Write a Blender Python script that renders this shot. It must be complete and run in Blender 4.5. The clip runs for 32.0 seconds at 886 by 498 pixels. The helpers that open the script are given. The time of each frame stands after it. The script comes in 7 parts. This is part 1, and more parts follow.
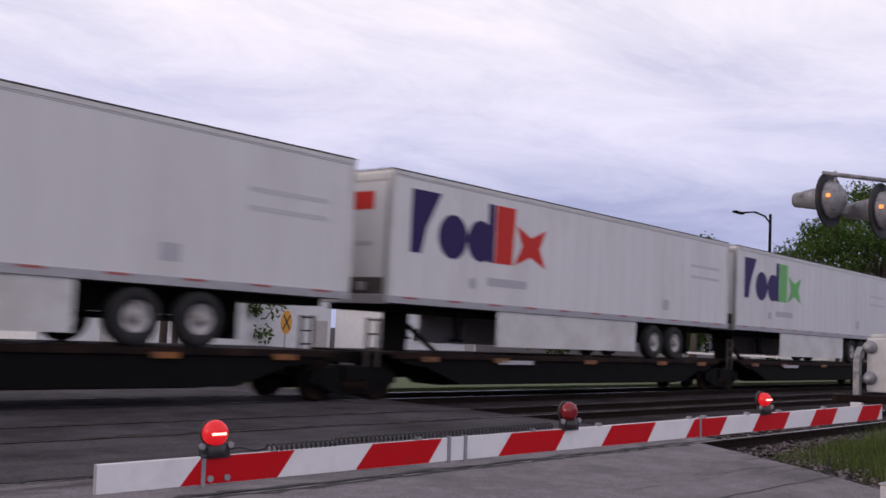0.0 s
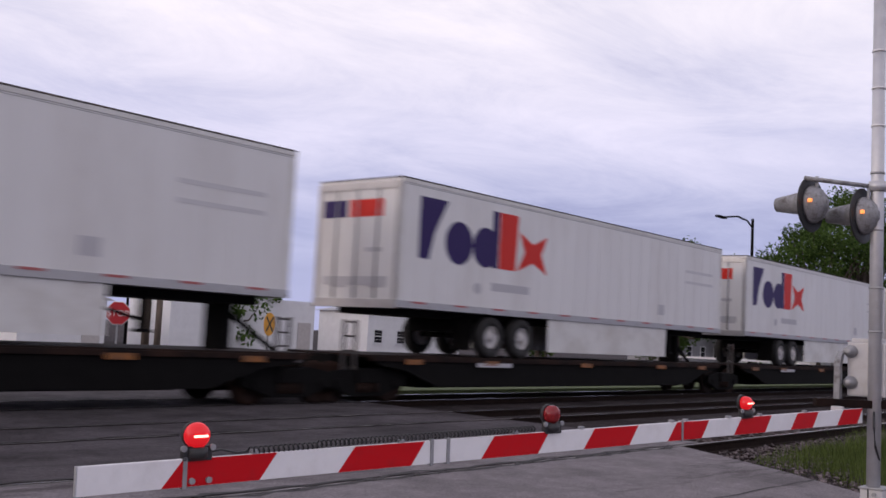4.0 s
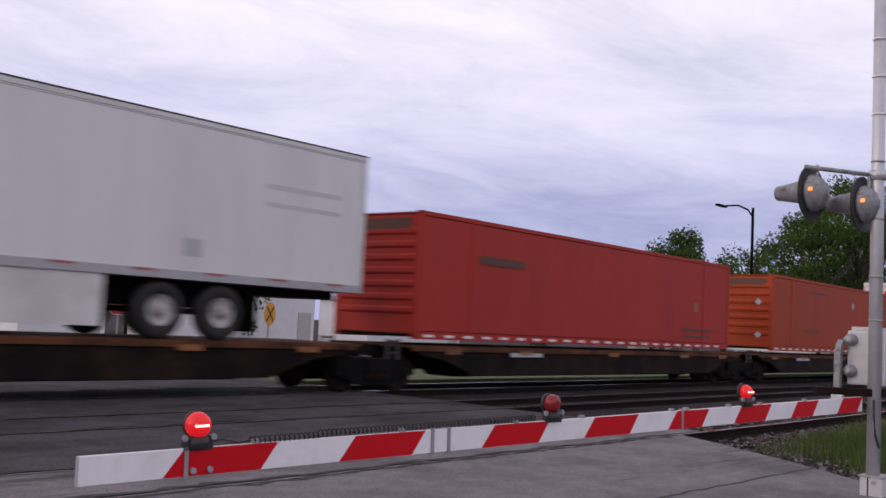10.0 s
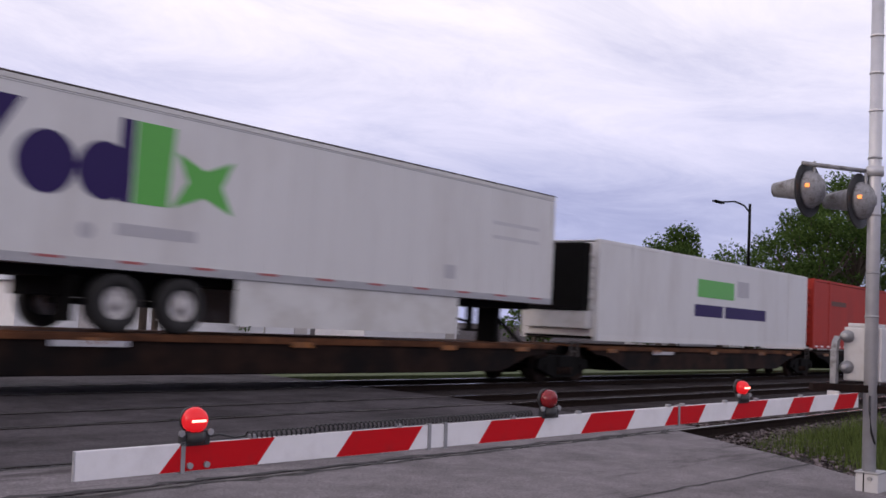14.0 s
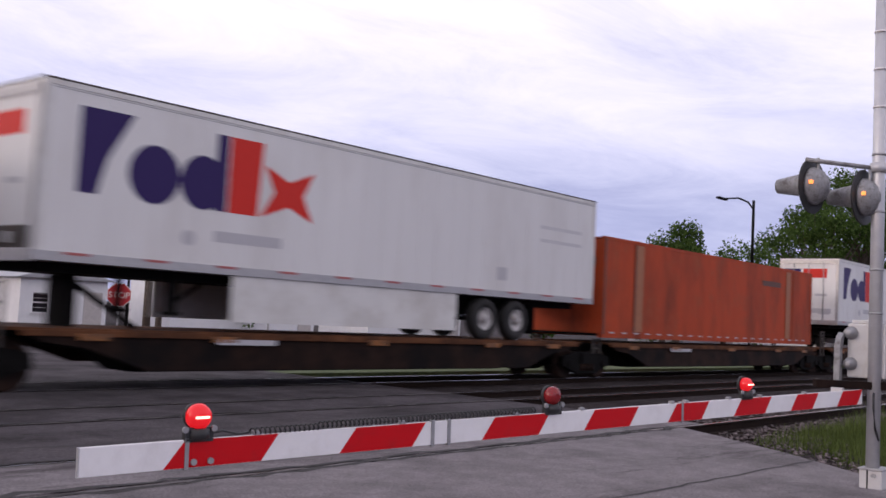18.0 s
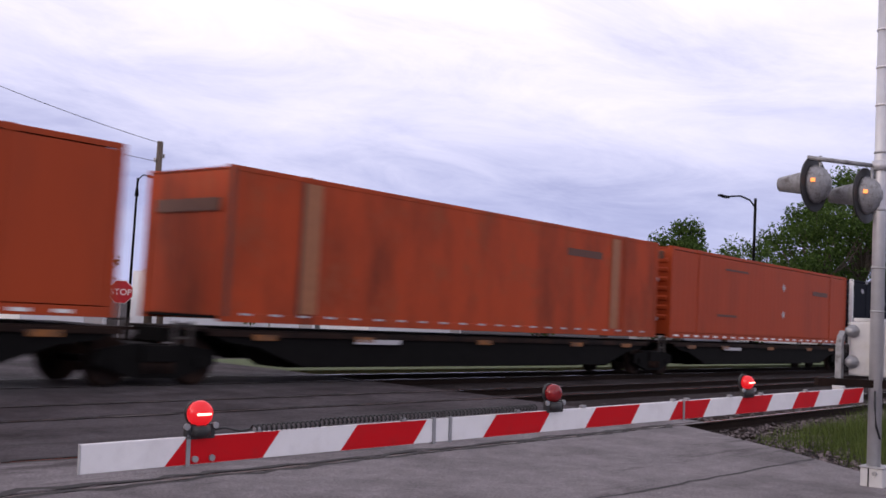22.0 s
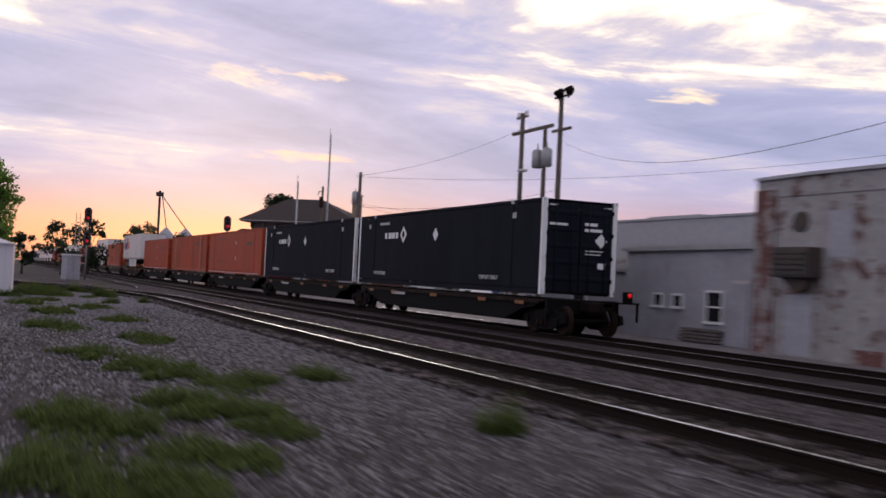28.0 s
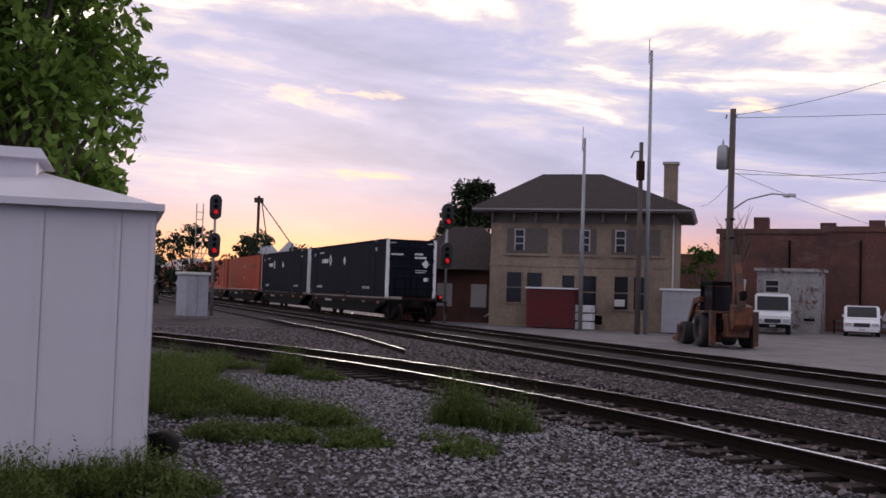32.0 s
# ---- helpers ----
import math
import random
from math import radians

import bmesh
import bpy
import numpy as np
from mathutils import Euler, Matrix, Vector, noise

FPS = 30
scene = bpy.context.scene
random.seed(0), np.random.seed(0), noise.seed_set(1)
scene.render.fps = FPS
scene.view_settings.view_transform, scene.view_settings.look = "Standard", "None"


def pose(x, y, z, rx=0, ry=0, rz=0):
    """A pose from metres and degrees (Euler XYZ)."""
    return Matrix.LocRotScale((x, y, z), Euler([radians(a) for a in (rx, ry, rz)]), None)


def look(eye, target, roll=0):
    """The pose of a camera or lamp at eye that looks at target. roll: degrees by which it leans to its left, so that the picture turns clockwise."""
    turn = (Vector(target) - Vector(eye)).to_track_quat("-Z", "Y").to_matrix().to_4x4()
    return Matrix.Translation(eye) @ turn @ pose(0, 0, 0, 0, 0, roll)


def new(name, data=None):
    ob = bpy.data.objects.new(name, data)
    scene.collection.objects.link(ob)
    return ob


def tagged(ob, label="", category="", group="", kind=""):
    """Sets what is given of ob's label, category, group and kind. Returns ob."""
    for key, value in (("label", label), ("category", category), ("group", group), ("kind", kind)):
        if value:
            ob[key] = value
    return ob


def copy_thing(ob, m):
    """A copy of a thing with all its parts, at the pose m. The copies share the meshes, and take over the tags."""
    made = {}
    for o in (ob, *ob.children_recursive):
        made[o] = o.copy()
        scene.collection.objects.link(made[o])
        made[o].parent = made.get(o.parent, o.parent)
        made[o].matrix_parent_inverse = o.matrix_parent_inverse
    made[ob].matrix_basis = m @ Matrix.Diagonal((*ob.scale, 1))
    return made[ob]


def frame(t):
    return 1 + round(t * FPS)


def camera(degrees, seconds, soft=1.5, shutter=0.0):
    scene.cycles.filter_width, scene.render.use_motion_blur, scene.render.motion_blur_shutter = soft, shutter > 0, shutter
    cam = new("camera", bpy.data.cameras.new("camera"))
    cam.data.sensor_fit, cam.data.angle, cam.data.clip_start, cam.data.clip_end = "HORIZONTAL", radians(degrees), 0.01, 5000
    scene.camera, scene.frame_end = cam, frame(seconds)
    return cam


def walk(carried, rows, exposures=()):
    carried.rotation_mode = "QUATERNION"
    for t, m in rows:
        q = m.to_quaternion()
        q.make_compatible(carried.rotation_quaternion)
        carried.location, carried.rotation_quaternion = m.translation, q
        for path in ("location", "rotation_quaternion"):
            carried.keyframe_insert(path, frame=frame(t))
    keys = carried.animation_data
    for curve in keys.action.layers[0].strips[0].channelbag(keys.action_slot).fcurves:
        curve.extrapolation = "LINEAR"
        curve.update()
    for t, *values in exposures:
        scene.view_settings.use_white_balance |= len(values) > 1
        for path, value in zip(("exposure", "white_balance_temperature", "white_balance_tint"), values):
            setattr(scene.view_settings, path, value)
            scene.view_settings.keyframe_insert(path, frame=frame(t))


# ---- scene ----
cam = camera(47.4, 32.0, soft=1.6, shutter=0.4)

# Rail tops lie at z = 0, the tracks run along x, the camera's first stand is above the origin.
EYE = 1.5
# seconds, shift along the tracks, yaw, pitch, roll
PATH = [
    (0.0, 0, -49.44, 4.74, 2.72), (0.5, 0, -49.16, 4.77, 2.91), (1.0, 0, -49.42, 4.73, 3.16), (1.5, 0, -49.68, 4.63, 3.26),
    (2.0, 0, -50.06, 4.58, 3.34), (2.5, 0, -50.48, 4.80, 3.01), (3.0, 0, -50.54, 4.93, 3.09), (3.5, 0, -50.45, 4.97, 2.99),
    (5.5, 0, -50.27, 4.81, 2.78), (6.0, 0, -50.24, 4.78, 2.52), (7.0, 0, -50.21, 4.63, 2.42), (8.0, 0, -50.28, 4.66, 2.56),
    (9.0, 0, -50.31, 4.60, 2.66), (10.0, 0, -50.36, 4.34, 2.82), (11.0, 0, -50.46, 4.18, 2.57), (12.0, 0, -50.62, 4.05, 2.62),
    (13.0, 0, -50.56, 4.17, 2.80), (14.0, 0, -50.53, 4.10, 2.91), (14.5, 0, -50.49, 4.01, 2.95), (16.5, 0, -50.48, 3.88, 2.97),
    (17.0, 0, -50.42, 3.87, 2.85), (18.0, 0, -50.34, 3.90, 2.92), (19.0, 0, -50.22, 3.81, 2.98), (20.0, 0, -50.30, 3.80, 2.90),
    (21.0, 0, -50.24, 3.73, 2.88), (22.0, 0, -50.26, 3.75, 3.02), (23.0, 0, -50.18, 3.69, 2.86), (23.5, 0, -50.04, 3.64, 2.80),
    (24.0, 0, -49.95, 3.60, 2.71), (24.5, 0, -49.47, 3.59, 2.61), (25.0, 0, -38.0, 3.5, 2.6), (25.5, 0, -7.0, 3.4, 2.5), (26.0, 0, 22.5, 3.1, 2.7),
    (26.5, 0, 42.6, 2.9, 2.74), (26.7, 0, 48.9, 3.0, 2.0), (27.0, 0, 55.33, 3.05, 1.25), (27.5, -1.0, 62.1, 2.15, 1.2), (28.0, -7.0, 66.0, 1.68, 2.7),
    (28.5, -24.0, 65.4, 2.1, 2.8), (29.0, -39.5, 64.3, 2.85, 2.8), (29.5, -46.5, 65.2, 3.3, 2.4), (30.0, -48, 66.0, 3.18, 2.1), (30.5, -48, 67.3, 2.75, 1.9),
    (31.0, -48, 68.0, 2.6, 1.8), (31.5, -48, 68.8, 2.5, 1.8), (32.0, -48, 69.4, 2.45, 1.82)]
walk(cam, [(t, pose(x, 0, EYE, 90 + p, -r, w)) for t, x, w, p, r in PATH], exposures=[(0.0, -0.05), (13.0, 0.0), (17.0, 0.17), (20.0, 0.16), (23.0, 0.18), (24.5, 0.24), (26.5, 0.5), (27.0, -0.08), (28.0, -0.3), (29.0, -0.36), (30.0, -0.28), (32.0, -0.2)])

# ---- sky and sun: dusk, broken cloud, the sun low in the west (-x) behind cloud ----
world = bpy.data.worlds.new("world")
scene.world = world
world.use_nodes = True
wn, wl = world.node_tree.nodes, world.node_tree.links


def wnode(kind, **values):
    n = wn.new(kind)
    for k, v in values.items():
        n.inputs[k].default_value = v
    return n


def sky_ramp(fac, stops):
    n = wn.new("ShaderNodeValToRGB")
    wl.new(fac, n.inputs["Fac"])
    el = n.color_ramp.elements
    while len(el) < len(stops):
        el.new(0.5)
    for e, (p, c) in zip(el, stops):
        e.position, e.color = p, (*c, 1)
    return n.outputs["Color"]


def sky_mix(fac, a, b, blend="MIX"):
    n = wn.new("ShaderNodeMix")
    n.data_type, n.blend_type = "RGBA", blend
    for socket, v in ((n.inputs["Factor"], fac), (n.inputs[6], a), (n.inputs[7], b)):
        if hasattr(v, "is_linked"):
            wl.new(v, socket)
        else:
            socket.default_value = v if not isinstance(v, tuple) else (*v, 1)
    return n.outputs[2]


def sky_math(op, a, b=0.0, c=0.0):
    n = wn.new("ShaderNodeMath")
    n.operation, n.use_clamp = op, False
    for socket, v in zip(n.inputs, (a, b, c)):
        if hasattr(v, "is_linked"):
            wl.new(v, socket)
        else:
            socket.default_value = v
    return n.outputs[0]


sky = wn.new("ShaderNodeTexSky")
sky.sky_type, sky.sun_disc, sky.sun_elevation, sky.sun_rotation = "NISHITA", False, radians(6), radians(-78)
coords = wn.new("ShaderNodeTexCoord")
axes = wn.new("ShaderNodeSeparateXYZ")
wl.new(coords.outputs["Generated"], axes.inputs[0])
ax, ay, az = axes.outputs
lift = sky_math("ADD", sky_math("MAXIMUM", az, 0.0), 0.09)
flat = wn.new("ShaderNodeCombineXYZ")     # the cloud deck, seen in perspective
wl.new(sky_math("DIVIDE", ax, lift), flat.inputs[0])
wl.new(sky_math("DIVIDE", ay, lift), flat.inputs[1])


def cloud_noise(scale, detail, rough, shift, stretch=(1, 1, 1), warp=0.3):
    m = wn.new("ShaderNodeMapping")
    m.inputs["Location"].default_value, m.inputs["Scale"].default_value = shift, stretch
    wl.new(flat.outputs[0], m.inputs[0])
    n = wnode("ShaderNodeTexNoise", Scale=scale, Detail=detail, Roughness=rough, Distortion=warp)
    wl.new(m.outputs[0], n.inputs["Vector"])
    return n.outputs["Fac"]


west = sky_math("MULTIPLY_ADD", ax, -0.94, sky_math("MULTIPLY", ay, 0.34))   # 1 towards the set sun
broad = cloud_noise(0.42, 7, 0.58, (3.1, 1.7, 0), (0.85, 1.0, 1), 0.4)
fine = cloud_noise(1.5, 9, 0.68, (7.3, 2.2, 0), (0.8, 1.0, 1), 0.6)
heap = sky_math("ADD", sky_math("MULTIPLY", broad, 0.64), sky_math("MULTIPLY", fine, 0.36))
soft = sky_ramp(heap, [(0.38, (0.62, 0.64, 0.77)), (0.47, (0.85, 0.86, 0.925)), (0.54, (1.02, 1.01, 1.02)), (0.64, (1.22, 1.18, 1.14))])
veil = sky_ramp(az, [(0.0, (0.46, 0.48, 0.72)), (0.10, (0.51, 0.52, 0.77)), (0.20, (0.72, 0.70, 0.90)), (0.33, (1.02, 0.95, 1.02)), (0.6, (0.80, 0.76, 0.86))])
even = sky_mix(1.0, veil, soft, "MULTIPLY")
bands = sky_ramp(az, [(0.0, (0.58, 0.58, 0.58)), (0.10, (0.585, 0.585, 0.585)), (0.135, (0.56, 0.56, 0.56)), (0.165, (0.515, 0.515, 0.515)), (0.195, (0.565, 0.565, 0.565)), (0.27, (0.47, 0.47, 0.47)), (0.5, (0.52, 0.52, 0.52))])
round_sky = sky_math("ARCTAN2", sky_math("MULTIPLY", ax, -1.0), ay)    # 0 to the north, a quarter turn to the west
level = wn.new("ShaderNodeCombineXYZ")     # cloud layers seen edge-on low over the horizon
wl.new(round_sky, level.inputs[0])
wl.new(sky_math("MULTIPLY_ADD", round_sky, -0.10, az), level.inputs[1])


def layer_noise(across, up, detail, rough, shift, warp):
    m = wn.new("ShaderNodeMapping")
    m.inputs["Location"].default_value, m.inputs["Scale"].default_value = shift, (across, up, 1)
    wl.new(level.outputs[0], m.inputs[0])
    n = wnode("ShaderNodeTexNoise", Scale=1.0, Detail=detail, Roughness=rough, Distortion=warp)
    wl.new(m.outputs[0], n.inputs["Vector"])
    return n.outputs["Fac"]


layers = layer_noise(3.2, 17.0, 7, 0.55, (4.4, 1.3, 0), 0.5)
wisps = layer_noise(26.0, 120.0, 5, 0.6, (0.7, 9.1, 0), 0.6)
banked = sky_math("ADD", sky_math("MULTIPLY", heap, 0.45), sky_math("MULTIPLY", layers, 0.55))
thick = sky_math("SUBTRACT", sky_math("ADD", banked, bands), 0.515)
burn = sky_ramp(thick, [(0.41, (2.5, 2.36, 2.30)), (0.455, (1.55, 1.32, 1.12)), (0.485, (0.88, 0.78, 0.90)), (0.53, (0.60, 0.59, 0.88)), (0.62, (0.43, 0.45, 0.72))])
deck = sky_mix(sky_ramp(west, [(0.20, (0, 0, 0)), (0.55, (1, 1, 1))]), even, burn)
low = sky_ramp(az, [(0.0, (1, 1, 1)), (0.045, (0.85, 0.85, 0.85)), (0.085, (0.35, 0.35, 0.35)), (0.13, (0.0, 0.0, 0.0))])
rim_cold = (0.46, 0.48, 0.76)
rim_warm = sky_ramp(az, [(0.0, (0.80, 0.32, 0.34)), (0.022, (1.12, 0.42, 0.25)), (0.042, (1.02, 0.47, 0.32)), (0.065, (0.82, 0.44, 0.48)), (0.10, (0.62, 0.50, 0.78))])
rim = sky_mix(sky_ramp(west, [(0.66, (0, 0, 0)), (0.95, (1, 1, 1))]), rim_cold, rim_warm)
def lit_gap(under, bearing, height, wide, tall, colour):
    """A ragged streak low in the western cloud that the set sun lights gold."""
    u = sky_math("DIVIDE", sky_math("SUBTRACT", round_sky, radians(bearing)), radians(wide))
    v = sky_math("DIVIDE", sky_math("SUBTRACT", az, height), tall)
    d = sky_math("ADD", sky_math("MULTIPLY", u, u), sky_math("MULTIPLY", v, v))
    edge = sky_math("ADD", d, sky_math("MULTIPLY", sky_math("SUBTRACT", wisps, 0.5), 7.0))
    fac = sky_ramp(sky_math("MULTIPLY_ADD", edge, 0.4, 0.35), [(0.0, (0.9, 0.9, 0.9)), (0.8, (0, 0, 0))])
    near = sky_ramp(sky_math("MULTIPLY", d, 0.4), [(0.35, (1, 1, 1)), (1.0, (0, 0, 0))])
    return sky_mix(sky_mix(1.0, fac, near, "MULTIPLY"), under, colour)


total = sky_mix(low, deck, rim)
for gap in ((77.5, 0.186, 2.0, 0.010, (1.5, 1.08, 0.78)), (73.4, 0.190, 1.5, 0.0045, (1.4, 1.0, 0.76)), (74.5, 0.112, 3.4, 0.005, (1.3, 0.82, 0.62)), (53.0, 0.184, 1.9, 0.008, (1.6, 1.2, 0.85))):
    total = lit_gap(total, *gap)
tinted = sky_mix(0.012, total, sky.outputs[0], "ADD")
back = wn.new("ShaderNodeBackground")
wl.new(tinted, back.inputs["Color"])
back.inputs["Strength"].default_value = 1.0
wl.new(back.outputs[0], wn["World Output"].inputs["Surface"]) if "World Output" in wn else wl.new(back.outputs[0], wn.new("ShaderNodeOutputWorld").inputs["Surface"])

sun = new("sun", bpy.data.lights.new("sun", "SUN"))
sun.data.energy, sun.data.angle, sun.data.color = 0.5, radians(14), (1.0, 0.84, 0.74)
sun.matrix_basis = look((-94, 34, 22), (0, 0, 0))


# ---- materials ----
def mat(name, color, rough=0.6, metal=0.0, var=0.12, scale=6.0, bump=0.0, fine=None, emit=None, spread=0.0, spec=0.5, dirt=None, dirt_scale=1.2, dirt_at=(0.5, 0.75), stretch=(1, 1, 1), speck=None, dirt2=None):
    """A surface with two scales of change: grain (scale) and stains (dirt colour at dirt_scale)."""
    m = bpy.data.materials.new(name)
    m.use_nodes = True
    n, l = m.node_tree.nodes, m.node_tree.links
    b = n["Principled BSDF"]
    b.inputs["Roughness"].default_value, b.inputs["Metallic"].default_value = rough, metal
    b.inputs["Specular IOR Level"].default_value = spec
    if emit:
        b.inputs["Emission Color"].default_value, b.inputs["Emission Strength"].default_value = (*emit[0], 1), emit[1]
    co = n.new("ShaderNodeTexCoord")
    mp = n.new("ShaderNodeMapping")
    mp.inputs["Scale"].default_value = stretch
    l.new(co.outputs["Object"], mp.inputs[0])
    g = n.new("ShaderNodeTexNoise")
    g.inputs["Scale"].default_value, g.inputs["Detail"].default_value, g.inputs["Roughness"].default_value = scale, 8, 0.65
    l.new(mp.outputs[0], g.inputs["Vector"])
    r = n.new("ShaderNodeValToRGB")
    r.color_ramp.elements[0].position, r.color_ramp.elements[1].position = 0.3, 0.7
    r.color_ramp.elements[0].color = (*[c * (1 - var) for c in color], 1)
    r.color_ramp.elements[1].color = (*[min(1, c * (1 + var)) for c in color], 1)
    l.new(g.outputs["Fac"], r.inputs["Fac"])
    out = r.outputs["Color"]
    if dirt:
        d = n.new("ShaderNodeTexNoise")
        d.inputs["Scale"].default_value, d.inputs["Detail"].default_value, d.inputs["Roughness"].default_value = dirt_scale, 6, 0.7
        l.new(mp.outputs[0], d.inputs["Vector"])
        dr = n.new("ShaderNodeValToRGB")
        dr.color_ramp.elements[0].position, dr.color_ramp.elements[1].position = dirt_at
        l.new(d.outputs["Fac"], dr.inputs["Fac"])
        mx = n.new("ShaderNodeMix")
        mx.data_type = "RGBA"
        l.new(dr.outputs["Color"], mx.inputs["Factor"])
        l.new(out, mx.inputs[6])
        mx.inputs[7].default_value = (*dirt, 1)
        out = mx.outputs[2]
    for extra in (dirt2,) if dirt2 else ():
        d = n.new("ShaderNodeTexNoise")
        d.inputs["Scale"].default_value, d.inputs["Detail"].default_value, d.inputs["Roughness"].default_value = extra[1], 8, 0.75
        ms = n.new("ShaderNodeMapping")
        ms.inputs["Location"].default_value, ms.inputs["Scale"].default_value = (5.3, 2.1, 0.7), extra[3]
        l.new(co.outputs["Object"], ms.inputs[0])
        l.new(ms.outputs[0], d.inputs["Vector"])
        dr = n.new("ShaderNodeValToRGB")
        dr.color_ramp.elements[0].position, dr.color_ramp.elements[1].position = extra[2]
        l.new(d.outputs["Fac"], dr.inputs["Fac"])
        mx = n.new("ShaderNodeMix")
        mx.data_type = "RGBA"
        l.new(dr.outputs["Color"], mx.inputs["Factor"])
        l.new(out, mx.inputs[6])
        mx.inputs[7].default_value = (*extra[0], 1)
        out = mx.outputs[2]
    if speck:
        d = n.new("ShaderNodeTexNoise")
        d.inputs["Scale"].default_value, d.inputs["Detail"].default_value, d.inputs["Roughness"].default_value = speck[0], 4, 0.8
        l.new(mp.outputs[0], d.inputs["Vector"])
        dr = n.new("ShaderNodeValToRGB")
        dr.color_ramp.elements[0].position, dr.color_ramp.elements[1].position = 0.38, 0.62
        lo, hi = 1 - speck[1], 1 + speck[1]
        dr.color_ramp.elements[0].color, dr.color_ramp.elements[1].color = (lo, lo, lo, 1), (hi, hi, hi, 1)
        l.new(d.outputs["Fac"], dr.inputs["Fac"])
        mx = n.new("ShaderNodeMix")
        mx.data_type, mx.blend_type = "RGBA", "MULTIPLY"
        mx.inputs["Factor"].default_value = 1.0
        l.new(out, mx.inputs[6])
        l.new(dr.outputs["Color"], mx.inputs[7])
        out = mx.outputs[2]
    if spread:
        o = n.new("ShaderNodeObjectInfo")
        hs = n.new("ShaderNodeHueSaturation")
        mr = n.new("ShaderNodeMapRange")
        mr.inputs["To Min"].default_value, mr.inputs["To Max"].default_value = 1 - spread, 1 + spread
        l.new(o.outputs["Random"], mr.inputs["Value"])
        l.new(mr.outputs[0], hs.inputs["Value"])
        l.new(out, hs.inputs["Color"])
        out = hs.outputs[0]
    l.new(out, b.inputs["Base Color"])
    if bump:
        f = n.new("ShaderNodeTexNoise")
        f.inputs["Scale"].default_value, f.inputs["Detail"].default_value = fine or scale * 4, 6
        l.new(mp.outputs[0], f.inputs["Vector"])
        bp = n.new("ShaderNodeBump")
        bp.inputs["Strength"].default_value, bp.inputs["Distance"].default_value = bump, 0.02
        l.new(f.outputs["Fac"], bp.inputs["Height"])
        l.new(bp.outputs[0], b.inputs["Normal"])
    return m


M_CONCRETE = mat("concrete_paving", (0.205, 0.186, 0.192), 0.85, var=0.2, scale=3, bump=0.7, fine=70, dirt=(0.125, 0.113, 0.116), dirt_scale=0.7, dirt_at=(0.46, 0.66), spec=0.15, speck=(38, 0.28), dirt2=((0.08, 0.07, 0.072), 0.5, (0.56, 0.64), (0.25, 1.6, 1)))
M_ASPHALT = mat("asphalt", (0.096, 0.085, 0.091), 0.85, var=0.3, scale=9, bump=0.7, fine=90, dirt=(0.040, 0.035, 0.037), dirt_scale=0.6, dirt_at=(0.4, 0.62), spec=0.12, speck=(30, 0.3), dirt2=((0.09, 0.08, 0.085), 0.8, (0.54, 0.66), (0.12, 1.8, 1)))
M_JOINT = mat("joint_filler", (0.035, 0.032, 0.032), 0.9)
M_BALLAST = mat("ballast_bed", (0.045, 0.037, 0.037), 0.95, var=0.5, scale=14, bump=1.0, fine=40, dirt=(0.020, 0.015, 0.015), dirt_scale=0.6, dirt_at=(0.42, 0.62), spec=0.12, speck=(20, 0.45))
M_SOIL = mat("gravelly_soil", (0.052, 0.045, 0.047), 0.95, var=0.45, scale=8, bump=0.9, fine=30, dirt=(0.034, 0.027, 0.026), dirt_scale=0.25, dirt_at=(0.45, 0.6), spec=0.12, speck=(22, 0.45))
M_LAWN = mat("lawn", (0.07, 0.095, 0.03), 0.9, var=0.35, scale=6, bump=0.7, fine=50)
M_BARK = mat("bark", (0.09, 0.07, 0.055), 0.9, var=0.3, scale=12, bump=0.8)
M_RAIL = mat("rail_steel", (0.016, 0.010, 0.008), 0.9, 0.0, var=0.3, scale=8, spec=0.1)
M_RAILTOP = mat("worn_rail_head", (0.62, 0.60, 0.60), 0.22, 1.0, var=0.05)
# Head for rails in the road: weaker sky reflection put into a darker colour.
M_RAILDULL = mat("dull_rail_head", (0.17, 0.15, 0.145), 0.38, 0.7, var=0.3, scale=12)
M_PALE = mat("pale_concrete", (0.185, 0.166, 0.168), 0.85, var=0.15, scale=4, dirt=(0.105, 0.092, 0.092), dirt_scale=0.7, dirt_at=(0.45, 0.7), spec=0.15, speck=(20, 0.15))
M_TIE = mat("timber_tie", (0.030, 0.022, 0.019), 0.95, var=0.4, scale=6, bump=0.8, spread=0.25, stretch=(1, 0.15, 1), spec=0.15)
M_TRAILER = mat("trailer_white", (0.70, 0.69, 0.68), 0.4, var=0.05, scale=0.5, dirt=(0.52, 0.49, 0.46), dirt_scale=0.7, dirt_at=(0.48, 0.9), spread=0.05, stretch=(1, 1, 0.25))
M_SKIRT = mat("skirt_panel", (0.66, 0.65, 0.63), 0.5, var=0.06, scale=1, dirt=(0.46, 0.43, 0.39), dirt_scale=0.9, dirt_at=(0.45, 0.8))
M_ALU = mat("aluminium_rail", (0.42, 0.41, 0.41), 0.45, 0.7, var=0.15, scale=5)
M_PURPLE = mat("purple_vinyl", (0.028, 0.014, 0.095), 0.5, var=0.03, spec=0.2)
M_REDORANGE = mat("red_vinyl", (0.60, 0.028, 0.018), 0.5, var=0.03, spec=0.2)
M_GREENV = mat("green_vinyl", (0.10, 0.42, 0.06), 0.4, var=0.03)
M_GREYTXT = mat("grey_lettering", (0.45, 0.44, 0.46), 0.5, var=0.03)
M_FAINT = mat("faded_lettering", (0.54, 0.53, 0.54), 0.5, var=0.08, scale=9)
M_REFLECT = mat("red_reflector", (0.36, 0.09, 0.085), 0.3, var=0.05)
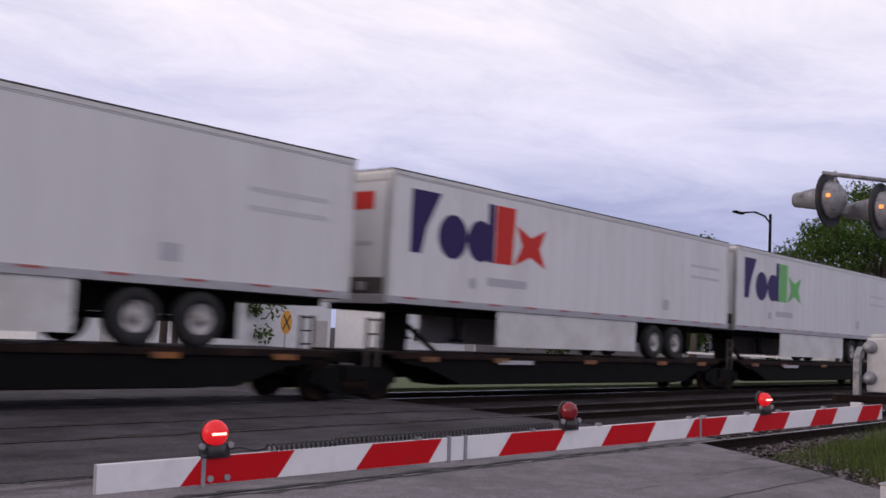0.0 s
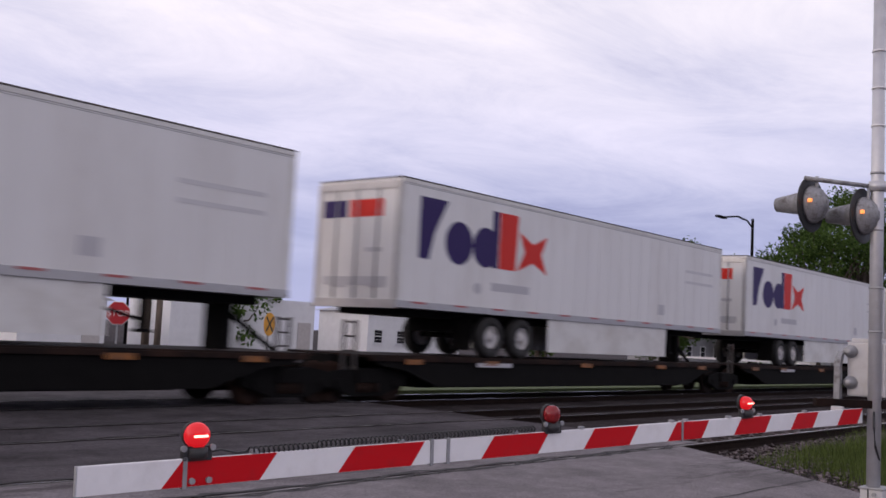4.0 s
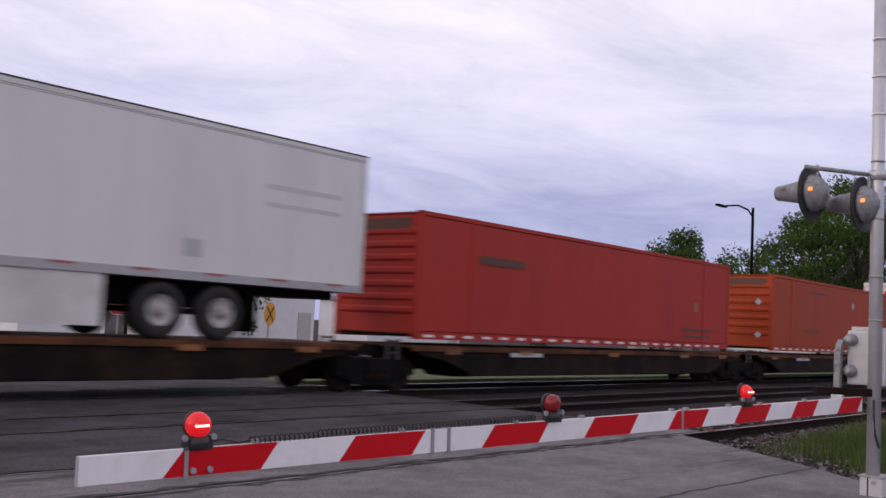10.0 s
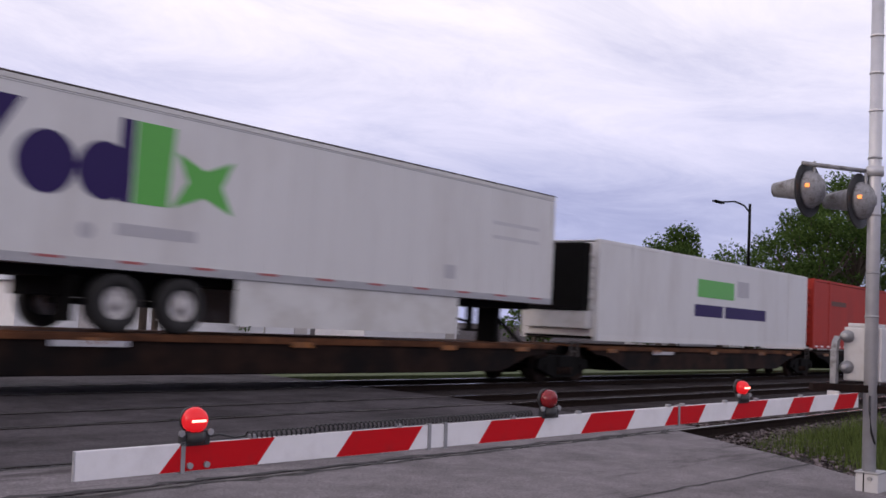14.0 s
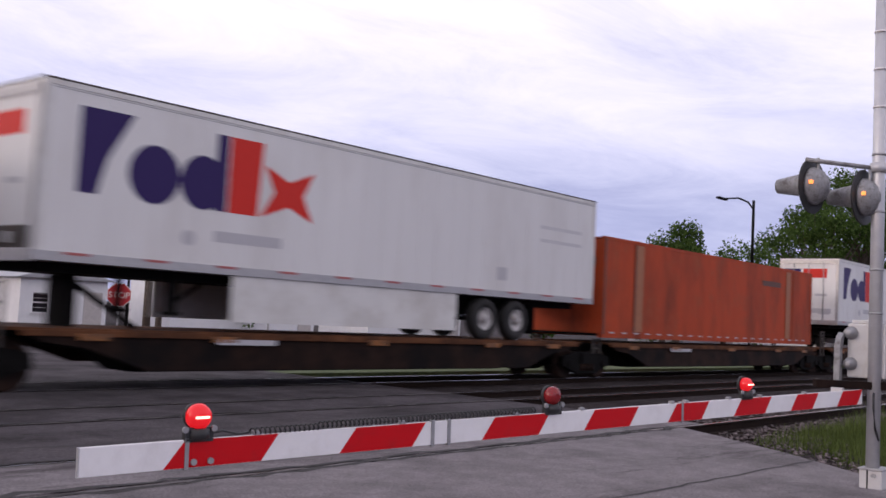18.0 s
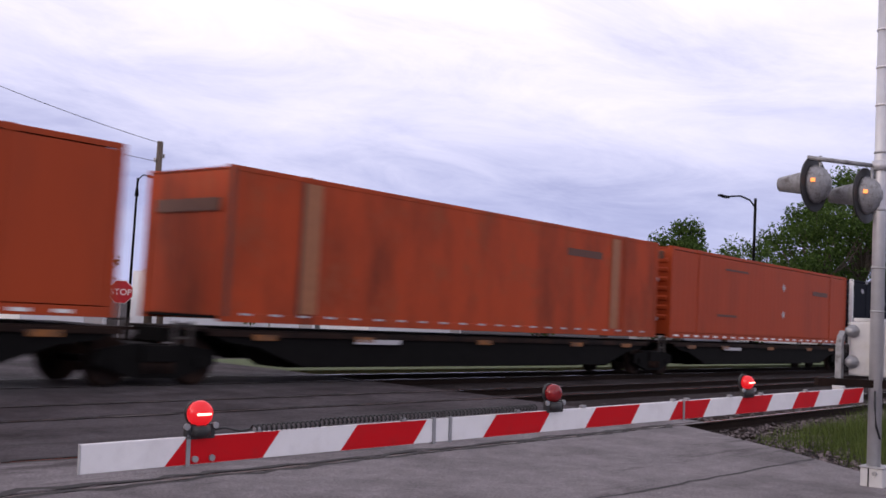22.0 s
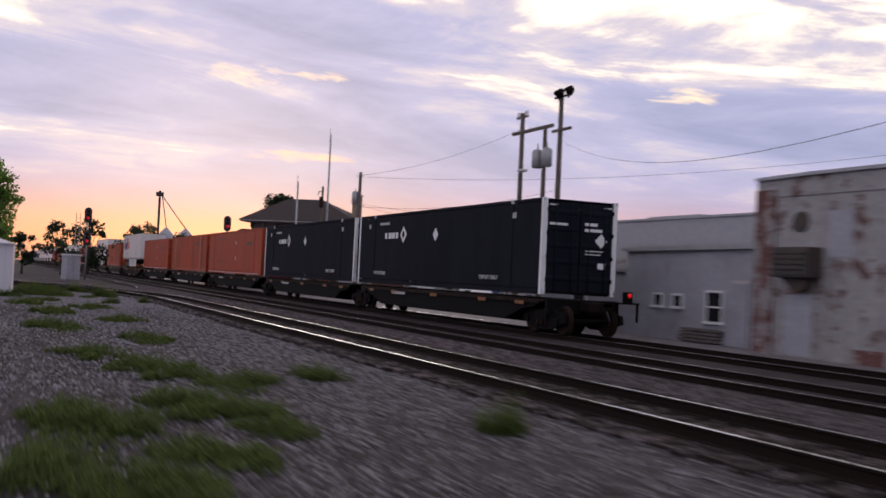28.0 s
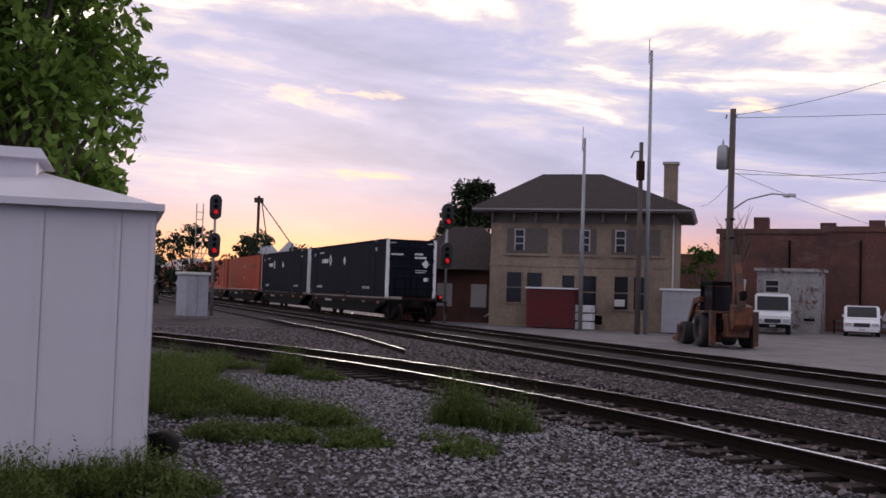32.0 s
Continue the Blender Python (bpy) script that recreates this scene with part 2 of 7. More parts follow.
M_TYRE = mat("tyre_rubber", (0.018, 0.017, 0.017), 0.85, var=0.2)
M_HUB = mat("wheel_rim", (0.50, 0.48, 0.47), 0.5, 0.2, var=0.25, scale=9, dirt=(0.16, 0.13, 0.11), dirt_scale=3, dirt_at=(0.48, 0.7))
# Black steel, darkened further so underframe shade is in the colour.
M_BLACK = mat("black_steel_and_shade", (0.0045, 0.004, 0.004), 0.9, 0.0, var=0.3, scale=4, spec=0.15)
M_BROWN = mat("rusty_car_steel", (0.026, 0.013, 0.009), 0.8, 0.1, var=0.35, scale=3, dirt=(0.007, 0.005, 0.005), dirt_scale=0.9, dirt_at=(0.42, 0.62), spread=0.25, spec=0.15)
M_RUST = mat("bright_rust_steel", (0.125, 0.050, 0.022), 0.85, var=0.35, scale=3, dirt=(0.03, 0.015, 0.01), dirt_scale=0.8, dirt_at=(0.42, 0.66), spec=0.15)
M_YELLOW = mat("yellow_conspicuity_mark", (0.27, 0.095, 0.014), 0.5, var=0.2, scale=6, dirt=(0.06, 0.03, 0.015), dirt_scale=4, dirt_at=(0.45, 0.65))
M_ORANGE = mat("container_orange", (0.375, 0.050, 0.010), 0.6, var=0.06, scale=0.8, dirt=(0.28, 0.042, 0.012), dirt_scale=0.7, dirt_at=(0.45, 0.8), spread=0.04, stretch=(1, 1, 0.3), spec=0.25)
M_ORANGE_OLD = mat("grimy_container_orange", (0.43, 0.060, 0.016), 0.65, var=0.1, scale=1.2, dirt=(0.20, 0.036, 0.014), dirt_scale=0.8, dirt_at=(0.44, 0.68), stretch=(1, 1, 0.3), spec=0.2, dirt2=((0.30, 0.075, 0.03), 1.5, (0.52, 0.7), (0.6, 1, 0.6)))
M_RED = mat("container_red", (0.40, 0.030, 0.018), 0.6, var=0.05, scale=0.8, dirt=(0.30, 0.028, 0.02), dirt_scale=0.7, dirt_at=(0.45, 0.8), stretch=(1, 1, 0.3), spec=0.25)
M_TAN = mat("faded_patch", (0.32, 0.12, 0.05), 0.6, var=0.12)
M_DARKPATCH = mat("dark_marking", (0.10, 0.035, 0.02), 0.6, var=0.1)
M_NAVY = mat("container_navy", (0.0105, 0.012, 0.019), 0.75, var=0.2, scale=0.8, dirt=(0.014, 0.015, 0.021), dirt_scale=0.8, dirt_at=(0.45, 0.8), stretch=(1, 1, 0.3), spec=0.06)
M_MARK = mat("white_marking", (0.78, 0.78, 0.78), 0.5, var=0.04)
M_GATERED = mat("reflective_red", (0.55, 0.006, 0.012), 0.45, var=0.06, scale=5, spec=0.15, dirt=(0.40, 0.012, 0.016), dirt_scale=5, dirt_at=(0.5, 0.8))
M_GATEWHITE = mat("reflective_white", (0.80, 0.79, 0.80), 0.35, var=0.03, dirt=(0.66, 0.64, 0.64), dirt_scale=4, dirt_at=(0.5, 0.9))
M_LAMPON = mat("lit_red_lens", (0.3, 0.01, 0.012), 0.3, emit=((0.85, 0.010, 0.018), 0.62))
M_LAMPCORE = mat("lamp_filament_glow", (1.0, 0.3, 0.2), 0.3, emit=((1.0, 0.20, 0.16), 6.0))
M_LAMPOFF = mat("dark_red_lens", (0.22, 0.012, 0.015), 0.2)
M_AMBER = mat("amber_tell_tale", (0.9, 0.35, 0.1), 0.3, emit=((1.0, 0.30, 0.06), 1.3))
M_GALV = mat("galvanised_steel", (0.34, 0.34, 0.35), 0.5, 0.6, var=0.15, scale=9)
M_HOUSING = mat("dulled_lamp_housing", (0.27, 0.27, 0.28), 0.55, 0.2, var=0.25, scale=14, dirt=(0.10, 0.085, 0.08), dirt_scale=9, dirt_at=(0.5, 0.68))
M_PIER = mat("part_painted_brick", (0.14, 0.06, 0.05), 0.9, var=0.3, scale=9, dirt=(0.30, 0.28, 0.28), dirt_scale=1.6, dirt_at=(0.47, 0.56), bump=0.5, speck=(14, 0.2))
M_RUSTRED = mat("faded_dark_red_steel", (0.12, 0.016, 0.020), 0.7, var=0.2, scale=3, dirt=(0.07, 0.025, 0.022), dirt_scale=1.5, dirt_at=(0.45, 0.7), spec=0.3)
M_VENT = mat("rusty_grey_sheet", (0.055, 0.048, 0.045), 0.8, var=0.3, scale=5, dirt=(0.09, 0.05, 0.035), dirt_scale=2.0, dirt_at=(0.5, 0.65))
M_SILVER = mat("silver_paint", (0.52, 0.52, 0.54), 0.4, 0.4, var=0.1, scale=6)
M_GREYBOX = mat("light_grey_cabinet", (0.56, 0.55, 0.55), 0.5, var=0.05, scale=5, dirt=(0.40, 0.37, 0.34), dirt_scale=2.5, dirt_at=(0.5, 0.8))
M_SHED = mat("shed_white_metal", (0.66, 0.63, 0.68), 0.4, 0.0, var=0.05, scale=2, dirt=(0.60, 0.57, 0.60), dirt_scale=1.0, dirt_at=(0.48, 0.8), dirt2=((0.5, 0.46, 0.46), 1.5, (0.6, 0.8), (1, 1, 0.3)))
M_BRICK = mat("red_brick", (0.135, 0.056, 0.044), 0.9, var=0.3, scale=9, dirt=(0.075, 0.040, 0.036), dirt_scale=0.4, dirt_at=(0.42, 0.62), bump=0.4, speck=(10, 0.2), dirt2=((0.17, 0.11, 0.095), 0.7, (0.56, 0.7), (0.5, 0.5, 1.4)))
M_STUCCO = mat("tan_stucco", (0.27, 0.21, 0.155), 0.9, var=0.15, scale=3, dirt=(0.17, 0.13, 0.10), dirt_scale=0.5, dirt_at=(0.45, 0.72), bump=0.3, speck=(9, 0.12), dirt2=((0.14, 0.105, 0.085), 0.8, (0.52, 0.72), (1.3, 1.3, 0.25)))
M_OLDWHITE = mat("flaking_whitewash", (0.34, 0.325, 0.325), 0.9, var=0.2, scale=4, dirt=(0.13, 0.072, 0.06), dirt_scale=1.5, dirt_at=(0.54, 0.585), bump=0.6, speck=(14, 0.12), dirt2=((0.19, 0.175, 0.17), 0.9, (0.48, 0.7), (1.6, 1.6, 0.2)))
M_BLUEGREY = mat("painted_block_wall", (0.36, 0.36, 0.40), 0.85, var=0.1, scale=4, dirt=(0.27, 0.26, 0.28), dirt_scale=0.6, dirt_at=(0.45, 0.75), bump=0.3, speck=(14, 0.08), dirt2=((0.20, 0.19, 0.20), 1.2, (0.58, 0.72), (1.4, 1.4, 0.25)))
M_ROOF = mat("dark_shingle", (0.048, 0.038, 0.036), 0.9, var=0.25, scale=12, bump=0.5, speck=(7, 0.2), spec=0.2)
M_SLATE = mat("grey_slate", (0.15, 0.145, 0.155), 0.8, var=0.2, scale=5, bump=0.4, speck=(6, 0.15), spec=0.2)
M_METALROOF = mat("grey_metal_sheet", (0.34, 0.34, 0.36), 0.5, 0.3, var=0.1, scale=3)
M_TRIM = mat("pale_trim", (0.46, 0.43, 0.42), 0.7, var=0.1)
M_GLASS = mat("dark_window_glass", (0.018, 0.018, 0.022), 0.12, var=0.1, spec=0.3)
M_BOARD = mat("weathered_boards_and_eave_shade", (0.13, 0.11, 0.10), 0.9, var=0.3, scale=7, stretch=(1, 1, 6))
M_WOOD = mat("pole_wood", (0.11, 0.085, 0.07), 0.9, var=0.3, scale=10, bump=0.5, stretch=(1, 1, 0.1))
M_WIRE = mat("cable", (0.03, 0.03, 0.034), 0.7)
M_BINBLUE = mat("blue_bin_paint", (0.03, 0.07, 0.16), 0.6, var=0.2, scale=4)
M_SIGRED = mat("stop_red", (0.45, 0.02, 0.03), 0.4)
M_SIGNYEL = mat("sign_yellow", (0.75, 0.36, 0.03), 0.4)
M_HOE = mat("backhoe_orange", (0.19, 0.055, 0.018), 0.6, var=0.3, scale=3, dirt=(0.045, 0.026, 0.02), dirt_scale=2.4, dirt_at=(0.38, 0.58))
M_CARWHITE = mat("car_white_paint", (0.78, 0.78, 0.80), 0.2, var=0.02)
M_CARRED = mat("car_red_paint", (0.42, 0.02, 0.025), 0.2, var=0.03)
M_SIDING = mat("white_siding", (0.72, 0.72, 0.74), 0.6, var=0.06, scale=2)
M_PLASTIC = mat("black_plastic", (0.02, 0.02, 0.022), 0.5)


# ---- mesh helpers ----
def box(bm, x0, x1, y0, y1, z0, z1, bevel=0.0):
    vs = [bm.verts.new((x, y, z)) for x in (x0, x1) for y in (y0, y1) for z in (z0, z1)]
    fs = [bm.faces.new([vs[i] for i in q]) for q in ((0, 1, 3, 2), (4, 6, 7, 5), (0, 4, 5, 1), (2, 3, 7, 6), (0, 2, 6, 4), (1, 5, 7, 3))]
    if bevel:
        bmesh.ops.bevel(bm, geom=list({e for f in fs for e in f.edges}), offset=bevel, segments=2, affect="EDGES", profile=0.6)
    return bm


def prism(bm, pts, y0, y1):
    """Extrudes an outline in x, z from y0 to y1."""
    a = [bm.verts.new((x, y0, z)) for x, z in pts]
    b = [bm.verts.new((x, y1, z)) for x, z in pts]
    n = len(pts)
    bm.faces.new(a)
    bm.faces.new(b[::-1])
    for i in range(n):
        bm.faces.new((a[i], b[i], b[(i + 1) % n], a[(i + 1) % n]))
    bmesh.ops.recalc_face_normals(bm, faces=bm.faces)
    return bm


def tube(bm, a, b, r0, r1=None, sides=12, caps=True):
    a, b, r1 = Vector(a), Vector(b), r0 if r1 is None else r1
    q = (b - a).to_track_quat("Z", "Y")
    rings = []
    for p, r in ((a, r0), (b, r1)):
        rings.append([bm.verts.new(p + q @ Vector((r * math.cos(6.28319 * k / sides), r * math.sin(6.28319 * k / sides), 0))) for k in range(sides)])
    for k in range(sides):
        f = bm.faces.new((rings[0][k], rings[0][(k + 1) % sides], rings[1][(k + 1) % sides], rings[1][k]))
        f.smooth = sides > 6
    if caps:
        bm.faces.new(rings[0][::-1])
        bm.faces.new(rings[1])
    return bm


def lathe(bm, profile, sides=20, axis="z", origin=(0, 0, 0), hoop=False):
    """Turns (radius, height) pairs about an axis."""
    o, rings = Vector(origin), []
    for r, h in profile:
        ring = []
        for k in range(sides):
            c, s = r * math.cos(6.28319 * k / sides), r * math.sin(6.28319 * k / sides)
            p = {"z": (c, s, h), "y": (c, h, s), "x": (h, c, s)}[axis]
            ring.append(bm.verts.new(o + Vector(p)))
        rings.append(ring)
    for u, v in zip(rings, rings[1:] + rings[:1] if hoop else rings[1:]):
        for k in range(sides):
            bm.faces.new((u[k], u[(k + 1) % sides], v[(k + 1) % sides], v[k])).smooth = True
    if not hoop:
        bm.faces.new(rings[0][::-1])
        bm.faces.new(rings[-1])
    bmesh.ops.recalc_face_normals(bm, faces=bm.faces)
    return bm


def path_tube(bm, pts, r, sides=6):
    """One bent tube through all the points."""
    pts, rings = [Vector(p) for p in pts], []
    for i, p in enumerate(pts):
        d = pts[min(i + 1, len(pts) - 1)] - pts[max(i - 1, 0)]
        q = d.to_track_quat("Z", "Y")
        rings.append([bm.verts.new(p + q @ Vector((r * math.cos(6.28319 * k / sides), r * math.sin(6.28319 * k / sides), 0))) for k in range(sides)])
    for u, v in zip(rings, rings[1:]):
        for k in range(sides):
            bm.faces.new((u[k], u[(k + 1) % sides], v[(k + 1) % sides], v[k])).smooth = True
    bm.faces.new(rings[0][::-1])
    bm.faces.new(rings[-1])
    return bm


def B():
    return bmesh.new()


def mesh_of(name, bm, material):
    me = bpy.data.meshes.new(name)
    bm.to_mesh(me)
    bm.free()
    me.materials.append(material)
    return me


def part(name, bm, material, parent=None, label="", m=None):
    ob = new(name, bm if isinstance(bm, bpy.types.Mesh) else mesh_of(name, bm, material))
    if parent:
        ob.parent = parent
    if m is not None:
        ob.matrix_basis = m
    return tagged(ob, label)


def thing(name, m, label, category, group="", kind=""):
    ob = new(name)
    ob.empty_display_size = 0.2
    ob.matrix_basis = m
    return tagged(ob, label, category, group, kind)


def letters(name, words, size, material, parent, m):
    cu = bpy.data.curves.new(name, "FONT")
    cu.body, cu.size, cu.align_x, cu.extrude = words, size, "CENTER", 0.004
    tmp = bpy.data.objects.new(name, cu)
    scene.collection.objects.link(tmp)
    bpy.context.view_layer.update()
    me = bpy.data.meshes.new_from_object(tmp.evaluated_get(bpy.context.evaluated_depsgraph_get()))
    bpy.data.objects.remove(tmp)
    me.materials.clear()
    me.materials.append(material)
    ob = new(name, me)
    ob.parent, ob.matrix_basis = parent, m
    return ob


def wire(bm, a, b, sag, r=0.02, n=14):
    a, b = Vector(a), Vector(b)
    pts = [a.lerp(b, k / n) - Vector((0, 0, 4 * sag * (k / n) * (1 - k / n))) for k in range(n + 1)]
    return path_tube(bm, pts, r, 4)


# ---- ground, road and tracks ----
GROUND = -0.14


def structure(name, bm, material, label="", category=""):
    return tagged(part(name, bm, material), label, category, kind="structure")


def slab(bm, pts, z0, z1):
    a = [bm.verts.new((x, y, z0)) for x, y in pts]
    b = [bm.verts.new((x, y, z1)) for x, y in pts]
    n = len(pts)
    bm.faces.new(a[::-1])
    bm.faces.new(b)
    for i in range(n):
        bm.faces.new((a[i], a[(i + 1) % n], b[(i + 1) % n], b[i]))
    bmesh.ops.recalc_face_normals(bm, faces=bm.faces)
    return bm


def build_ground():
    bm = B()
    for x, y in ((-2500, -2500), (2500, -2500), (2500, 2500), (-2500, 2500)):
        bm.verts.new((x, y, GROUND - 0.1))
    bm.faces.new(bm.verts)
    structure("ground", bm, M_SOIL, "brown gravelly soil reaching to the horizon", "ground")
    bm = slab(B(), [(-200, 9.6), (300, 9.6), (300, 18.2), (-200, 18.2)], GROUND - 0.2, GROUND)
    structure("ballast_bed", bm, M_BALLAST, "dark stone ballast under the two main tracks", "ballast")
    bm = slab(B(), [(15.6, 19.6), (300, 19.6), (300, 24), (15.6, 24)], GROUND - 0.2, GROUND + 0.02)
    structure("lawn", bm, M_LAWN, "mown green grass verge beyond the tracks", "grass")
    bm = slab(B(), [(-150, 23.5), (-8.9, 23.5), (-8.9, 46), (-150, 46)], GROUND - 0.2, GROUND - 0.02)
    structure("yard_ground", bm, M_PALE, "worn pale grey yard beside the buildings", "yard")
    bm = slab(B(), [(-150, 17.35), (-8.9, 17.35), (-8.9, 23.5), (-150, 23.5)], GROUND - 0.2, GROUND)
    structure("pavement", bm, M_PALE, "pale concrete apron beside the far track", "pavement")
    # roadway in strips between the rails
    near = [(-8.9, -30), (5, -30), (9.3, 0.5), (11.5, 3.3), (12.9, 4.9), (14.0, 6.4), (14.5, 7.12), (-9.0, 7.12), (-8.6, 4.2)]
    structure("road_near", slab(B(), near, -0.4, 0.004), M_CONCRETE, "weathered grey concrete road slab at the crossing", "road")
    bits = [("road_between_rails", 7.30, 8.56, 0.006, M_CONCRETE), ("road_middle", 8.74, 11.32, -0.004, M_ASPHALT), ("road_main_track", 11.50, 12.80, -0.004, M_ASPHALT),
            ("road_between_tracks", 12.98, 15.32, -0.006, M_ASPHALT), ("road_far_track", 15.50, 16.80, -0.004, M_ASPHALT), ("road_far", 16.98, 90, -0.01, M_ASPHALT)]
    for name, y0, y1, z, m in bits:
        right = 15.4 + (y0 - 7) * 0.08
        structure(name, slab(B(), [(-8.9, y0), (right, y0), (right + (y1 - y0) * 0.05, y1), (-8.8, y1)], -0.4, z), m, "road surface between the rails of the crossing", "road")
    bm = B()
    rng = random.Random(12)

    def crack(pts, w, z=0.004, y_shift=0.0):
        """A dark seam that wanders through its points and changes width."""
        fine_pts = []
        for (ax_, ay_), (bx_, by_) in zip(pts, pts[1:]):
            n = max(2, int(math.hypot(bx_ - ax_, by_ - ay_) / 0.25))
            for k in range(n):
                fine_pts.append((ax_ + (bx_ - ax_) * k / n + rng.gauss(0, w * 0.5), ay_ + (by_ - ay_) * k / n + rng.gauss(0, w * 0.6)))
        fine_pts.append(pts[-1])
        lo, hi = [], []
        for k, (x, y) in enumerate(fine_pts):
            xa, ya = fine_pts[max(k - 1, 0)]
            xb, yb = fine_pts[min(k + 1, len(fine_pts) - 1)]
            d = math.hypot(xb - xa, yb - ya) or 1
            u = w * rng.uniform(0.3, 0.75)
            lo.append(bm.verts.new((x - (yb - ya) / d * u, y + (xb - xa) / d * u, z + 0.004)))
            hi.append(bm.verts.new((x + (yb - ya) / d * u, y - (xb - xa) / d * u, z + 0.004)))
        for k in range(len(lo) - 1):
            bm.faces.new((lo[k], hi[k], hi[k + 1], lo[k + 1]))
    crack([(-8.6, 4.7), (2, 4.6), (7.5, 4.52), (10.1, 4.45), (12.5, 4.38)], 0.035)
    for y in (9.6, 10.5, 13.7, 14.5):
        crack([(-8.7, y), (0, y + 0.05), (8, y - 0.04), (15.2, y + 0.06)], 0.05, -0.006)
    for y0 in (7.13, 7.285, 8.575, 8.73, 11.335, 11.49, 12.81, 12.965, 15.335, 15.485, 16.81, 16.965):
        crack([(-8.8, y0), (3, y0), (14.4, y0)], 0.08 if y0 < 8 else 0.05, 0.003)
    for x0, y0, x1, y1 in ((-8.4, 3.9, -4.8, 4.6), (-8.0, 3.0, -6.5, 3.5), (-6.5, 3.5, -5.0, 3.1)):
        d = Vector((x1 - x0, y1 - y0)).normalized() * 0.015
        slab(bm, [(x0 - d.y, y0 + d.x), (x0 + d.y, y0 - d.x), (x1 + d.y, y1 - d.x), (x1 - d.y, y1 + d.x)], 0.0, 0.009)
    structure("road_joint", bm, M_JOINT, "dark tarred joint and cracks in the concrete road", "joint")


def near_y(x):
    """Centre of the near track: straight over the road, curving away to the west."""
    return 7.93 - (0.0097 * (x + 55.5) ** 2 if x < -55.5 else 0)


def rail_run(name, pts, label, head=None):
    """A rail as foot, web and head swept along points at its top."""
    holder = thing(name, pose(0, 0, 0), label, "rail", "rails", "structure")
    for pname, m, prof in (("rail_body", M_RAIL, [(-0.07, -0.17), (0.07, -0.17), (0.07, -0.155), (0.012, -0.14), (0.012, -0.045), (0.037, -0.03), (0.037, -0.004), (-0.037, -0.004), (-0.037, -0.03), (-0.012, -0.045), (-0.012, -0.14), (-0.07, -0.155)]),
                           ("rail_head", head or M_RAILTOP, [(-0.034, -0.005), (0.034, -0.005), (0.034, 0.0), (-0.034, 0.0)])):
        bm, rings = B(), []
        for i, p in enumerate(pts):
            a, b = Vector(pts[max(i - 1, 0)]), Vector(pts[min(i + 1, len(pts) - 1)])
            d = (b - a).normalized()
            n = Vector((-d.y, d.x))
            rings.append([bm.verts.new((p[0] + n.x * u, p[1] + n.y * u, w)) for u, w in prof])
        k = len(prof)
        for r, s in zip(rings, rings[1:]):
            for j in range(k):
                bm.faces.new((r[j], s[j], s[(j + 1) % k], r[(j + 1) % k]))
        bmesh.ops.recalc_face_normals(bm, faces=bm.faces)
        part(pname, bm, m, holder)


def build_tracks():
    for y in (11.41, 12.89, 15.41, 16.89):
        rail_run("rail", [(-500, y), (-100, y), (-8.9, y)], "rust-sided steel rail with a bright worn head")
        rail_run("rail", [(-8.9, y), (16, y)], "dull steel rail set in the road", M_RAILDULL)
        rail_run("rail", [(16, y), (100, y), (420, y)], "rust-sided steel rail with a bright worn head")
    xs = [-104 + 3 * k for k in range(17)] + [-40, -16, -8.9]
    for off in (-0.72, 0.72):
        rail_run("rail", [(x, near_y(x) + off) for x in xs], "rust-sided steel rail of the near curving track")
        rail_run("rail", [(-8.9, near_y(0) + off), (15.4, near_y(0) + off)], "steel rail set in the concrete road", M_RAILDULL if off < 0 else M_RAILTOP)
        rail_run("rail", [(15.4, near_y(0) + off), (300, near_y(0) + off)], "rust-sided steel rail of the near track")
    # ties: those near the camera are pieces of their own
    holder = thing("track_ties", pose(0, 0, 0), "dark weathered timber ties under the tracks", "ties", kind="structure")
    me = mesh_of("tie", box(B(), -0.115, 0.115, -1.3, 1.3, -0.29, -0.165), M_TIE)
    rng = random.Random(4)
    rest = B()
    for cy, x0, x1 in ((7.93, -100, 60), (12.15, -118, 90), (16.15, -118, 90)):
        x = x0
        while x < x1:
            x += 0.53
            if -8.6 < x < 15.4:
                continue
            y, turn = (near_y(x), math.degrees(math.atan(-0.0194 * (x + 55.5))) if x < -55.5 else 0) if cy < 8 else (cy, 0)
            m = pose(x, y + rng.uniform(-0.05, 0.05), 0, 0, 0, turn + rng.uniform(-1.5, 1.5)) if cy < 8 else pose(x, y + rng.uniform(-0.05, 0.05), 0, 0, 0, rng.uniform(-1.5, 1.5))
            if (cy < 8 and -82 < x < 22) or (cy < 13 and -72 < x < 18):
                part("tie", me, None, holder, m=m)
            else:
                vs = [rest.verts.new(m @ Vector(c)) for c in ((-0.115, -1.3, -0.165), (0.115, -1.3, -0.165), (0.115, 1.3, -0.165), (-0.115, 1.3, -0.165))]
                rest.faces.new(vs)
    tagged(part("far_ties", rest, M_TIE, holder), kind="stuff")
    # stray lifted rail lying between the tracks
    rail_run("loose_rail", [(-96.5, 9.3), (-89.5, 9.1), (-83.5, 9.2), (-79.5, 9.0), (-75.5, 8.6), (-72.8, 8.3)], "loose rusty rail lying beside the switch")


